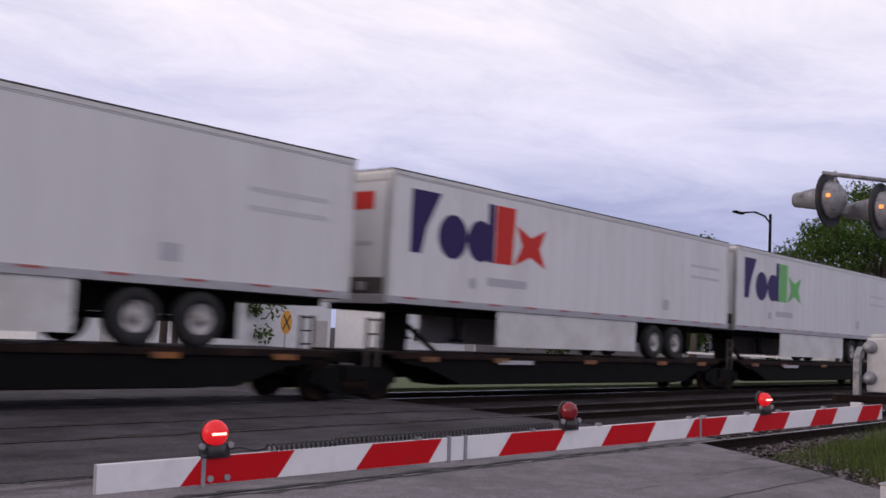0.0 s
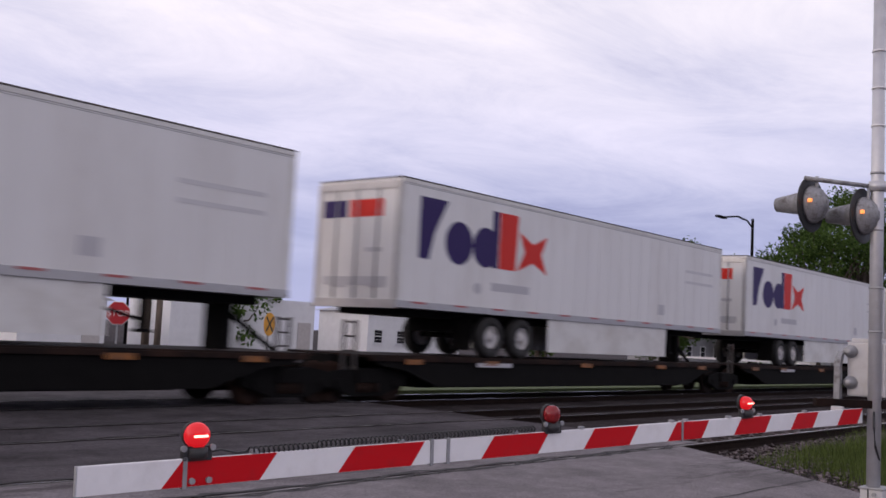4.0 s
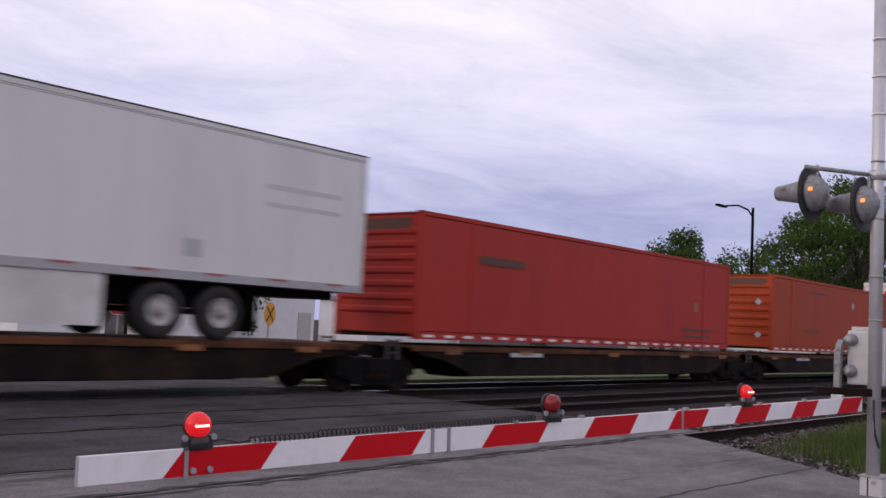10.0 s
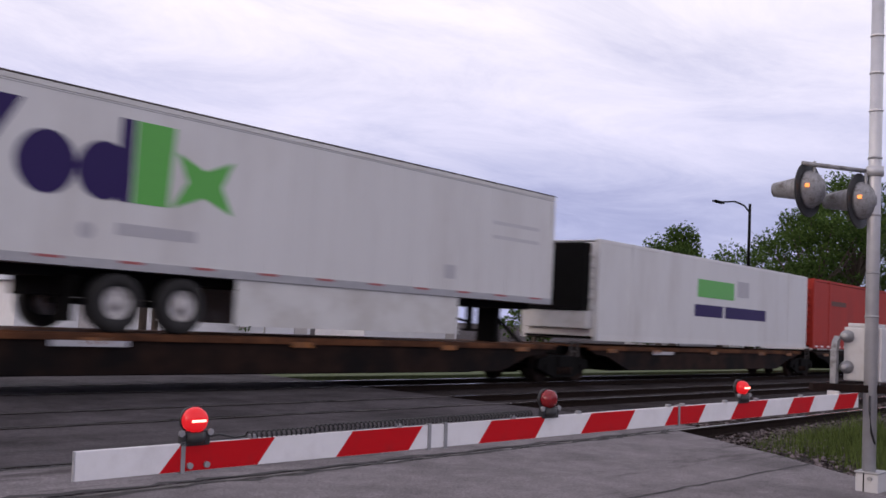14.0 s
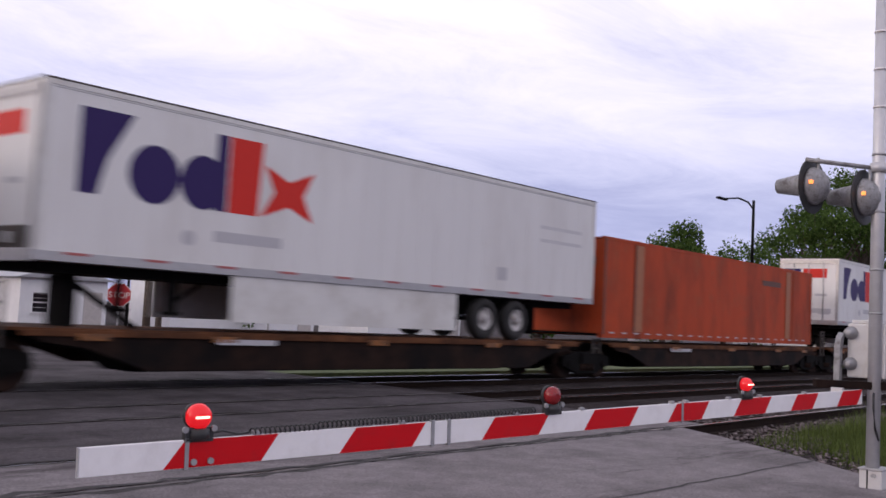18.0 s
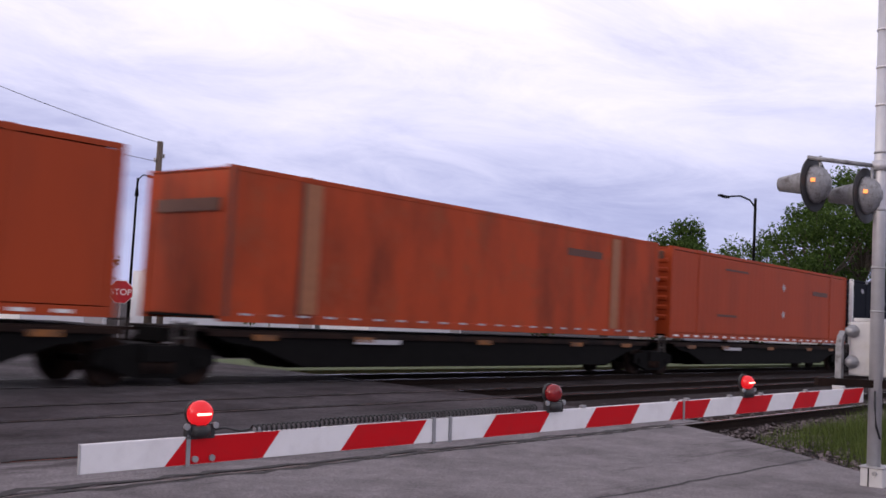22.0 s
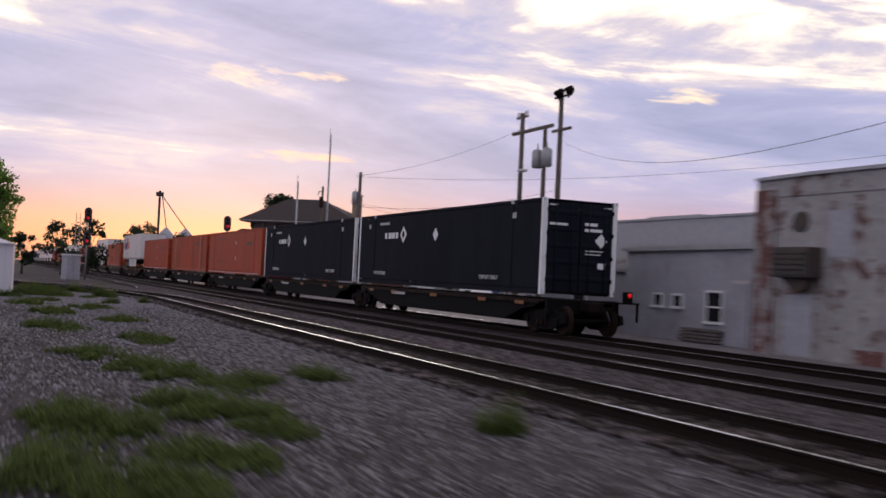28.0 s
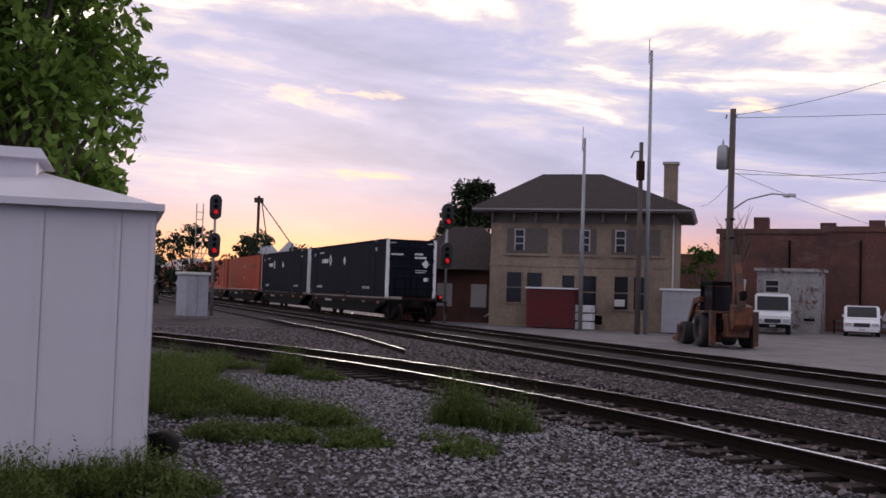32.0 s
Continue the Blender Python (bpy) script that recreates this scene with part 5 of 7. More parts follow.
# ---- buildings ----
def window(parent, x0, x1, z0, z1, y=0.0, frame_m=None, glass=None, bars=1, sill=True):
    """A recessed window on a wall whose outside faces -y at y."""
    w = part("window", box(B(), x0, x1, y - 0.01, y + 0.05, z0, z1), glass or M_GLASS, parent)
    fm = frame_m or M_TRIM
    for a, b, c, d in ((x0 - 0.06, x0, z0, z1), (x1, x1 + 0.06, z0, z1), (x0 - 0.06, x1 + 0.06, z1, z1 + 0.07)):
        part("window_frame", box(B(), a, b, y - 0.05, y + 0.04, c, d), fm, w)
    if sill:
        part("window_sill", box(B(), x0 - 0.1, x1 + 0.1, y - 0.1, y + 0.04, z0 - 0.08, z0), fm, w)
    for k in range(bars):
        z = z0 + (z1 - z0) * (k + 1) / (bars + 1)
        part("sash_bar", box(B(), x0, x1, y - 0.03, y, z - 0.025, z + 0.025), fm, w)
    return w


def hip_roof(bm, x0, x1, y0, y1, z0, z1, inset, inset2=None):
    """Hipped roof with a ridge along x."""
    e = [bm.verts.new(v) for v in ((x0, y0, z0), (x1, y0, z0), (x1, y1, z0), (x0, y1, z0))]
    ym = (y0 + y1) / 2
    r = [bm.verts.new((x0 + inset, ym, z1)), bm.verts.new((x1 - (inset2 or inset), ym, z1))]
    for q in ((e[0], e[1], r[1], r[0]), (e[1], e[2], r[1]), (e[2], e[3], r[0], r[1]), (e[3], e[0], r[0]), (e[3], e[2], e[1], e[0])):
        bm.faces.new(q)
    bmesh.ops.recalc_face_normals(bm, faces=bm.faces)
    return bm


def build_tower_house():
    a, b = Vector((-96.7, 20.9)), Vector((-91.14, 28.55))
    ang = math.degrees(math.atan2(b.y - a.y, b.x - a.x))
    w, d, h = (b - a).length, 7.0, 6.0
    k_ = w / 9.77
    t = thing("interlocking_tower", pose(a.x, a.y, GROUND - 0.05, 0, 0, ang), "two-storey tan brick railway tower with boarded windows and a hipped roof", "building")
    part("wall", box(B(), 0, w, 0, d, 0, h), M_STUCCO, t)
    part("belt_course", box(B(), -0.04, w + 0.04, -0.04, 0.02, 3.18, 3.3), M_STUCCO, t)
    part("eave", box(B(), -0.85, w + 0.85, -0.85, d + 0.85, h + 0.05, h + 0.14), M_TRIM, t, "pale boxed eaves")
    # Dark soffit and wall band: the shade of the eaves, painted in board colour.
    part("soffit", box(B(), -0.75, w + 0.75, -0.75, d + 0.75, h - 0.04, h + 0.05), M_BOARD, t, "boarded soffit coloured dark for the eave shade")
    part("eave_shade_band", box(B(), -0.03, w + 0.03, -0.03, 0.02, 5.42, h - 0.04), M_BOARD, t, "dark band under the eaves, their shade put into its colour")
    for k in range(9):
        x = 0.1 + (w - 0.3) * k / 8
        part("eave_bracket", prism(B(), [(x, 5.5), (x + 0.1, 5.5), (x + 0.1, h - 0.04), (x, h - 0.04)], -0.5, -0.03), M_BOARD, t)
    part("roof", hip_roof(B(), -0.9, w + 0.9, -0.9, d + 0.9, h + 0.14, h + 2.4, 2.95, 5.0), M_ROOF, t, "dark hipped shingle roof")
    ch = part("chimney", box(B(), w - 0.75, w - 0.05, 2.0, 2.7, h, h + 2.75), M_STUCCO, t, "tan chimney")
    part("chimney_cap", box(B(), w - 0.82, w + 0.02, 1.93, 2.77, h + 2.75, h + 2.87), M_TRIM, ch)
    for x0, x1 in ((0.9, 3.1), (3.9, 5.7), (6.5, 9.0)):
        x0, x1 = x0 * k_, x1 * k_
        for k in range(8):
            z = 3.9 + k * 0.16
            part("board", box(B(), x0 + 0.04, x1 - 0.04, -0.055, -0.03, z, z + 0.13), M_BOARD, t)
        bd = part("window_board", box(B(), x0, x1, -0.03, 0.0, 3.85, 5.15), M_BOARD, t, "weathered boarded window bay")
        xm = x0 + (x1 - x0) * (0.22 if x0 < 2 else 0.55 if x0 < 5 else 0.1)
        window(bd, xm, xm + 0.42, 4.0, 5.05, -0.06, M_TRIM, M_GLASS, 2, False)
        part("bay_sill", box(B(), x0 - 0.1, x1 + 0.1, -0.1, 0, 3.72, 3.85), M_STUCCO, t)
    for x0, x1, z0, z1 in ((0.95, 1.75, 1.3, 2.85), (2.05, 2.85, 1.3, 2.85), (3.95, 4.6, 1.1, 2.75), (4.95, 5.75, 1.1, 2.75), (6.7, 7.4, 1.1, 2.75), (7.7, 8.4, 1.1, 2.75)):
        part("stone_lintel", box(B(), x0 * k_ - 0.12, x1 * k_ + 0.12, -0.03, 0.02, z1 + 0.07, z1 + 0.25), M_STUCCO, t)
        window(t, x0 * k_, x1 * k_, z0, z1, 0.0, M_STUCCO, M_GLASS, 1)
    for x in (4.0 * k_, 6.75 * k_):
        part("window_air_conditioner", box(B(), x, x + 0.5, -0.35, 0.0, 1.25, 1.6, 0.02), M_GREYBOX, t)
    part("basement_vent", box(B(), 5.2, 5.9, -0.02, 0.02, 0.3, 0.75), M_BLACK, t)
    part("downpipe", tube(B(), (w - 0.1, -0.06, 0.1), (w - 0.1, -0.06, 5.9), 0.05, 0.05, 8), M_TRIM, t)
    # low depot wing beyond
    t2 = thing("depot_wing", pose(-102.5, 19.5, GROUND - 0.05, 0, 0, ang), "low brown depot building with a pitched dark roof", "building")
    part("wall", box(B(), -1.5, 5.0, 0, 5, 0, 3.0), M_BRICK, t2)
    part("roof", hip_roof(B(), -2.2, 5.6, -0.8, 5.8, 3.0, 5.6, 3.0), M_ROOF, t2)
    for x in (0.6, 2.6):
        part("pale_door", box(B(), x, x + 0.9, -0.05, 0.02, 0.9, 2.2), M_TRIM, t2)
    part("stair_rail", tube(B(), (3.6, -0.8, 0.4), (5.0, -0.9, 1.3), 0.05, 0.05, 6), M_TRIM, t2)


def build_brick_row():
    ang = 44
    t = thing("brick_block", pose(-105.5, 36.5, GROUND - 0.05, 0, 0, ang), "long dark red brick commercial block seen from its back", "building")
    part("wall", box(B(), -2, 4.2, 0, 10, 0, 4.7), M_BRICK, t)
    part("wall", box(B(), 4.2, 34, -0.3, 10, 0, 6.2), M_BRICK, t)
    for x0, x1, z in ((4.0, 10.5, 6.2), (10.5, 15.0, 6.35), (15.0, 34.0, 6.75)):
        part("parapet", box(B(), x0, x1, -0.4, 0.2, z - 0.2, z + 0.12), M_BRICK, t)
    for x, hh in ((6.2, 0.7), (10.2, 0.35), (13.0, 0.5)):
        part("chimney", box(B(), x, x + 0.9, 0.4, 1.2, 6.2, 6.4 + hh), M_BRICK, t)
    for x in (8.5, 12.6, 16.4):
        part("downpipe", tube(B(), (x, -0.4, 0.2), (x, -0.4, 5.6), 0.06, 0.06, 6), M_BLACK, t)
    for x in (18.5, 22.0, 25.5):
        window(t, x, x + 1.1, 3.4, 4.9, -0.3, M_TRIM)
    a = thing("rear_annex", pose(-96.4, 37.6, GROUND - 0.05, 0, 0, ang), "small off-white annex with a flat roof at the brick block", "building")
    part("wall", box(B(), 0, 3.5, 0, 3, 0, 3.5), M_OLDWHITE, a)
    part("roof_edge", box(B(), -0.15, 3.65, -0.15, 3.1, 3.5, 3.68), M_OLDWHITE, a)
    window(a, 0.5, 1.2, 2.3, 2.95, 0.0, M_TRIM)
    part("vent", box(B(), 2.6, 3.2, -0.05, 0.0, 0.7, 0.85), M_BLACK, a)
    for k, (x, y) in enumerate(((-91.7, 47.5), (-87.5, 49.0), (-82.5, 50.5))):
        s = thing("rear_porch", pose(x, y, GROUND - 0.05, 0, 0, ang), "pale back porch with a sloping roof", "building", "rear porches")
        part("wall", box(B(), 0, 2.2, 0, 2.5, 0, 2.9), M_OLDWHITE, s)
        part("roof", prism(B(), [(-0.3, 2.9), (2.6, 2.9), (2.6, 3.05), (-0.3, 3.25)], -0.5, 2.6), M_METALROOF, s)
        part("door", box(B(), 0.5, 1.3, -0.04, 0.02, 0.2, 2.2), M_GLASS, s)
    f = thing("low_fence", pose(-94.5, 41.5, GROUND - 0.05, 0, 0, ang), "low dark fence in front of the brick block", "fence")
    for k in range(9):
        part("fence_post", box(B(), k * 2.0, k * 2.0 + 0.08, 0, 0.08, 0, 0.85), M_BLACK, f)
    for z in (0.4, 0.78):
        part("fence_board", box(B(), 0, 16.1, 0.08, 0.12, z - 0.1, z + 0.06), M_BOARD, f)


def build_old_works():
    """The whitewashed works beside the far track."""
    t = thing("old_works", pose(-29.3, 19.5, GROUND - 0.05), "old two-storey works with flaking whitewash over brick and a curved parapet", "building")
    part("wall", box(B(), 0, 17.9, 0, 12, 0, 4.35), M_OLDWHITE, t)
    part("corner_pier", box(B(), -0.02, 0.75, -0.06, 0.3, 0, 4.55), M_PIER, t, "brick corner pier with remains of whitewash")
    top = [(17.9, 4.60), (15.0, 4.60), (13.0, 4.62), (10.5, 4.70), (7.0, 4.80), (4.3, 4.86), (2.0, 4.86), (0, 4.82)]
    part("parapet", prism(B(), [(0, 4.35), (17.9, 4.35)] + top, -0.03, 0.3), M_OLDWHITE, t)
    part("coping", prism(B(), top + [(x, z + 0.09) for x, z in top[::-1]], -0.12, 0.4), M_METALROOF, t)
    part("eave", prism(B(), [(10.3, 4.34), (17.9, 4.40), (17.9, 4.47), (10.3, 4.40)], -0.32, -0.03), M_METALROOF, t)
    part("eave_board", prism(B(), [(10.3, 4.22), (17.9, 4.28), (17.9, 4.40), (10.3, 4.34)], -0.26, -0.03), M_OLDWHITE, t)
    part("flue", tube(B(), (16.9, 0.5, 4.5), (16.9, 0.5, 5.35), 0.07, 0.07, 10), M_GALV, t)
    part("flue_cap", lathe(B(), [(0.11, 5.33), (0.12, 5.40), (0.03, 5.46)], 10, "z", (16.9, 0.5, 0)), M_GALV, t)
    part("roof_vent", box(B(), 1.2, 2.6, 2, 3.2, 4.4, 5.3), M_METALROOF, t)
    for k in (5.0, 10.6, 14.2):
        part("pilaster", box(B(), k, k + 0.35, -0.08, 0.0, 0, 4.5), M_OLDWHITE, t)
    part("blocked_window", box(B(), 2.7, 3.5, -0.02, 0.02, 2.7, 3.9), M_BLUEGREY, t)
    part("blocked_window", box(B(), 7.0, 7.75, -0.02, 0.02, 2.95, 4.12), M_PALE, t, "cream boarded window")
    for z in (2.85, 4.12):
        part("window_lintel", box(B(), 6.9, 7.85, -0.06, 0.0, z, z + 0.1), M_OLDWHITE, t)
    part("dark_window", box(B(), 16.15, 16.6, -0.012, 0.02, 3.45, 4.15), M_GLASS, t, "small dark window")
    part("window_sill", box(B(), 16.05, 16.7, -0.08, 0.0, 3.37, 3.45), M_OLDWHITE, t)
    part("ventilator", box(B(), 16.0, 16.75, -0.35, 0.0, 2.35, 3.1, 0.03), M_VENT, t, "rusty wall ventilator box")
    part("ventilator", box(B(), 1.15, 2.5, -0.5, 0.0, 2.15, 2.95, 0.03), M_VENT, t, "dark rusty wall ventilator box")
    for k in range(5):
        part("vent_louvre", box(B(), 1.2, 2.45, -0.53, -0.5, 2.22 + k * 0.14, 2.30 + k * 0.14), M_VENT, t)
    part("vent_bracket", prism(B(), [(1.3, 2.15), (2.3, 2.15), (2.2, 1.9), (1.9, 1.75)], -0.3, 0.0), M_VENT, t)
    part("old_fan_opening", lathe(B(), [(0.26, -0.06), (0.28, 0.0)], 18, "y", (1.7, 0, 3.65)), M_VENT, t, "round rusty fan opening")
    part("bricked_doorway", box(B(), 1.2, 2.2, -0.012, 0.02, 0.1, 1.7), M_BLUEGREY, t)
    # loading bay: a low block, central pier, two openings whose shade is black sheets
    bay = part("loading_bay", box(B(), 7.5, 12.3, -0.62, 0.0, 1.62, 1.78, 0.015), M_OLDWHITE, t, "low painted loading bay with two dark openings")
    for x0, x1 in ((7.52, 7.66), (8.95, 9.38), (10.82, 12.28)):
        part("bay_pier", box(B(), x0, x1, -0.6, 0.0, 0, 1.62, 0.012), M_OLDWHITE, bay)
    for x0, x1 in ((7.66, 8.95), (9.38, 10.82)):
        part("bay_shade_sheet", box(B(), x0, x1, -0.06, 0.0, 0.0, 1.62), M_BLACK, bay, "black sheet for the shade in a loading opening")
        part("door_leaf", box(B(), x0 + 0.05, x0 + 0.5, -0.1, -0.06, 0.02, 1.55), M_VENT, bay, "dark rusty door leaf")
    part("bay_hood", prism(B(), [(8.7, 1.78), (12.0, 1.78), (11.1, 2.28), (10.1, 2.32)], -0.5, 0.0), M_PIER, bay, "hipped hood of bare brick and flaking paint")
    part("hood_trim", prism(B(), [(8.6, 1.78), (10.06, 2.33), (11.14, 2.29), (12.1, 1.78), (12.0, 1.78), (11.1, 2.22), (10.1, 2.26), (8.76, 1.78)], -0.55, -0.5), M_OLDWHITE, bay)
    part("arched_window", prism(B(), [(11.8, 1.5), (13.0, 1.5), (13.0, 2.2), (12.7, 2.42), (12.4, 2.48), (12.1, 2.42), (11.8, 2.2)], -0.03, 0.02), M_BOARD, t, "boarded arched window")
    part("arch_sill", box(B(), 11.7, 13.1, -0.1, 0.0, 1.4, 1.5), M_TRIM, t)
    part("conduit", tube(B(), (13.6, -0.08, 0.1), (13.6, -0.08, 4.4), 0.05, 0.05, 6), M_GALV, t)
    for x0, x1, z0, z1 in ((0.9, 1.2, 0.05, 0.5), (3.6, 4.6, 0.05, 0.42), (5.4, 6.3, 0.05, 0.5)):
        part("damp_patch", box(B(), x0, x1, -0.008, 0.0, z0, z1), M_PIER, t)
    # low block range
    t = thing("block_range", pose(-36.9, 20.4, GROUND - 0.05), "low pale grey painted block workshop with small windows", "building")
    part("wall", box(B(), 0, 7.5, 0, 8, 0, 3.0), M_BLUEGREY, t)
    part("roof_edge", prism(B(), [(-0.1, 2.95), (7.6, 3.0), (7.6, 3.16), (-0.1, 3.1)], -0.14, 8), M_METALROOF, t)
    for x in (1.7, 2.75):
        window(t, x, x + 0.42, 1.15, 1.5, 0.0, M_MARK, M_GLASS, 0)
    window(t, 4.45, 5.15, 0.75, 1.65, 0.0, M_MARK, M_GLASS, 1)
    part("door", box(B(), 5.7, 6.35, -0.04, 0.02, 0.02, 1.95), M_BLUEGREY, t, "grey door")
    part("door_frame", box(B(), 5.6, 6.45, -0.05, 0.0, 1.95, 2.05), M_TRIM, t)
    for k in range(4):
        part("board", box(B(), 3.3 + 0.06 * k, 5.2 + 0.04 * k, -0.25, -0.02, 0.1 + k * 0.11, 0.18 + k * 0.11), M_BOARD, t)
    part("wall_lamp", box(B(), 7.15, 7.35, -0.15, 0.0, 2.35, 2.45, 0.01), M_MARK, t)
    t = thing("block_range", pose(-44.0, 21.0, GROUND - 0.05), "lower pale grey block lean-to", "building")
    part("wall", box(B(), 0, 7.0, 0, 7, 0, 2.25), M_BLUEGREY, t)
    part("roof_edge", box(B(), -0.1, 7.0, -0.12, 7, 2.25, 2.4), M_METALROOF, t)
    window(t, 2.6, 3.5, 0.9, 1.8, 0.0, M_MARK, M_GLASS, 1)
    part("door", box(B(), 4.6, 5.3, -0.04, 0.02, 0.02, 1.8), M_BLUEGREY, t)
    part("parapet", box(B(), 2.0, 7.0, 0.6, 1.0, 2.3, 2.8), M_OLDWHITE, t)
    t = thing("metal_warehouse", pose(-52.0, 29.2, GROUND - 0.05), "large plain grey metal-clad warehouse", "building")
    part("wall", box(B(), 0, 16, 0, 18, 0, 5.0), M_METALROOF, t)
    rib = B()
    for k in range(52):
        box(rib, k * 0.3, k * 0.3 + 0.06, -0.008, 0, 0, 5.0)
    tagged(part("cladding_ribs", rib, M_METALROOF, t), kind="stuff")
    for k in range(4):
        part("roof_edge", box(B(), k * 4.0, k * 4 + 4.0, -0.1, 18, 5.0, 5.1 + 0.06 * (k % 2)), M_METALROOF, t)


def utility_pole(x, y, h, label, r=0.15, lean=0.0):
    p = thing("utility_pole", pose(x, y, GROUND - 0.1, 0, lean, 0), label, "utility pole", "utility poles")
    part("pole", tube(B(), (0, 0, 0), (0, 0, h), r, r * 0.72, 12), M_WOOD, p)
    return p


def insulators(p, pts):
    for v in pts:
        part("insulator", tube(B(), v, (v[0], v[1], v[2] + 0.16), 0.035, 0.05, 8), M_GREYTXT, p)


def build_poles():
    a = utility_pole(-80.0, 39.0, 15.6, "weathered wooden utility pole with a cross arm", 0.24)
    part("cross_arm", box(B(), -1.6, 5.0, -0.1, 0.1, 13.9, 14.15), M_WOOD, a)
    insulators(a, [(-1.4, 0, 14.15), (-0.6, 0, 14.15), (1.4, 0, 14.15), (2.6, 0, 14.15)])
    top = part("top_arm", box(B(), -0.9, 0.9, -0.08, 0.08, 15.2, 15.36), M_WOOD, a)
    for x in (-0.8, -0.45, 0.45, 0.8):
        part("insulator_pin", tube(B(), (x, 0, 15.36), (x, 0, 15.75), 0.05, 0.07, 8), M_GREYTXT, top)
    part("lamp_bracket", path_tube(B(), [(0, 0, 10.4), (0.9, -0.5, 10.8), (1.9, -1.0, 10.7)], 0.05, 6), M_GALV, a)
    part("lamp_head", box(B(), 1.8, 2.7, -1.3, -0.8, 10.52, 10.72, 0.03), M_GREYBOX, a)
    b = utility_pole(-76.6, 40.6, 17.0, "wooden utility pole carrying a floodlight cluster on top", 0.25)
    for k, (dx, dy) in enumerate(((-0.75, 0.2), (0.0, -0.3), (0.75, 0.2))):
        lamp = part("floodlight", lathe(B(), [(0.15, -0.36), (0.36, 0.0), (0.4, 0.22), (0.36, 0.26)], 14, "y", (dx, dy, 17.1 - 0.2 * (k == 1))), M_BLACK, b, "dark floodlight")
        part("floodlight_yoke", box(B(), dx - 0.05, dx + 0.05, dy - 0.05, dy + 0.05, 16.5, 16.95), M_BLACK, lamp)
    part("light_bar", box(B(), -1.0, 1.0, -0.08, 0.08, 16.6, 16.75), M_BLACK, b)
    part("cross_arm", box(B(), -1.2, 1.6, -0.1, 0.1, 13.9, 14.1), M_WOOD, b)
    c = utility_pole(-77.6, 39.8, 14.2, "wooden utility pole with grey transformers", 0.22)
    for dx in (-0.75, 0.75):
        tr = part("transformer", lathe(B(), [(0.36, 0), (0.44, 0.08), (0.44, 1.3), (0.3, 1.5)], 16, "z", (dx, -0.2, 11.0)), M_GALV, c, "grey pole transformer")
        part("bushing", tube(B(), (dx, -0.2, 12.5), (dx, -0.2, 13.0), 0.07, 0.05, 8), M_GREYTXT, tr)
    # pole by the yard, with lamp
    d = utility_pole(-84.2, 26.6, 10.0, "wooden utility pole with a street lamp and transformer", 0.17, 1.0)
    tr = part("transformer", lathe(B(), [(0.2, 0), (0.26, 0.05), (0.26, 0.95), (0.16, 1.05)], 16, "z", (-0.3, -0.25, 7.4)), M_GALV, d)
    part("bushing", tube(B(), (-0.3, -0.25, 8.45), (-0.3, -0.25, 8.7), 0.04, 0.03, 8), M_GREYTXT, tr)
    part("lamp_bracket", path_tube(B(), [(0.0, 0, 5.6), (0.5, 0.5, 6.1), (1.2, 1.2, 6.35), (1.6, 1.6, 6.3)], 0.035, 6), M_GALV, d)
    part("lamp_head", box(B(), 1.5, 2.0, 1.5, 1.8, 6.2, 6.34, 0.03), M_GREYBOX, d)
    insulators(d, [(0.1, 0.1, 9.6), (-0.2, -0.2, 9.6)])
    for z in (4.4, 5.2):
        part("bracket", box(B(), -0.25, 0.25, -0.08, 0.08, z, z + 0.08), M_BLACK, d)
    e = utility_pole(-88.6, 24.9, 9.0, "thin dark wooden pole by the tower", 0.13)
    part("meter_box", box(B(), 0.08, 0.35, -0.3, 0.0, 7.2, 8.1, 0.02), M_BROWN, e)
    part("side_bracket", path_tube(B(), [(0, 0, 8.6), (-0.3, -0.2, 8.6), (-0.4, -0.3, 8.3)], 0.04, 6), M_GALV, e)
    for x, y, h, lbl in ((-88.7, 25.4, 13.4, "tall slim grey radio mast with a whip top"), (-91.7, 23.6, 9.5, "slim grey radio mast by the tower")):
        m = thing("radio_mast", pose(x, y, GROUND - 0.1), lbl, "mast", "radio masts")
        part("mast_tube", tube(B(), (0, 0, 0), (0, 0, h), 0.11, 0.07, 10), M_GALV, m)
        part("whip", tube(B(), (-0.2, 0, h - 0.6), (-0.2, 0, h + 0.6), 0.025, 0.02, 6), M_GALV, m)
        for z in (h - 0.5, h - 0.2):
            part("stand_off", box(B(), -0.22, 0.02, -0.02, 0.02, z, z + 0.04), M_GALV, m)
    # ladder antenna behind the works
    m = thing("lattice_antenna", pose(-27.6, 24.2, 3.0), "tall thin lattice antenna above the works", "antenna")
    for dx in (-0.12, 0.12):
        part("leg", tube(B(), (dx, 0, 0), (dx, 0, 8.6), 0.02, 0.02, 6), M_GREYTXT, m)
    for k in range(21):
        part("rung", box(B(), -0.16, 0.16, -0.02, 0.02, 0.3 + k * 0.4, 0.34 + k * 0.4), M_GREYTXT, m)
    f = utility_pole(-22.3, 19.0, 6.2, "wooden utility pole in front of the works", 0.11)
    insulators(f, [(0.14, 0, 5.2), (-0.14, 0, 5.5), (0.14, 0, 5.8)])
    g = utility_pole(21.6, 32.0, 7.6, "wooden utility pole beyond the tracks", 0.15)
    insulators(g, [(0.18, 0, 7.0), (-0.18, 0, 6.8)])
    wires = thing("overhead_wires", pose(0, 0, 0), "thin dark overhead wires", "wires")
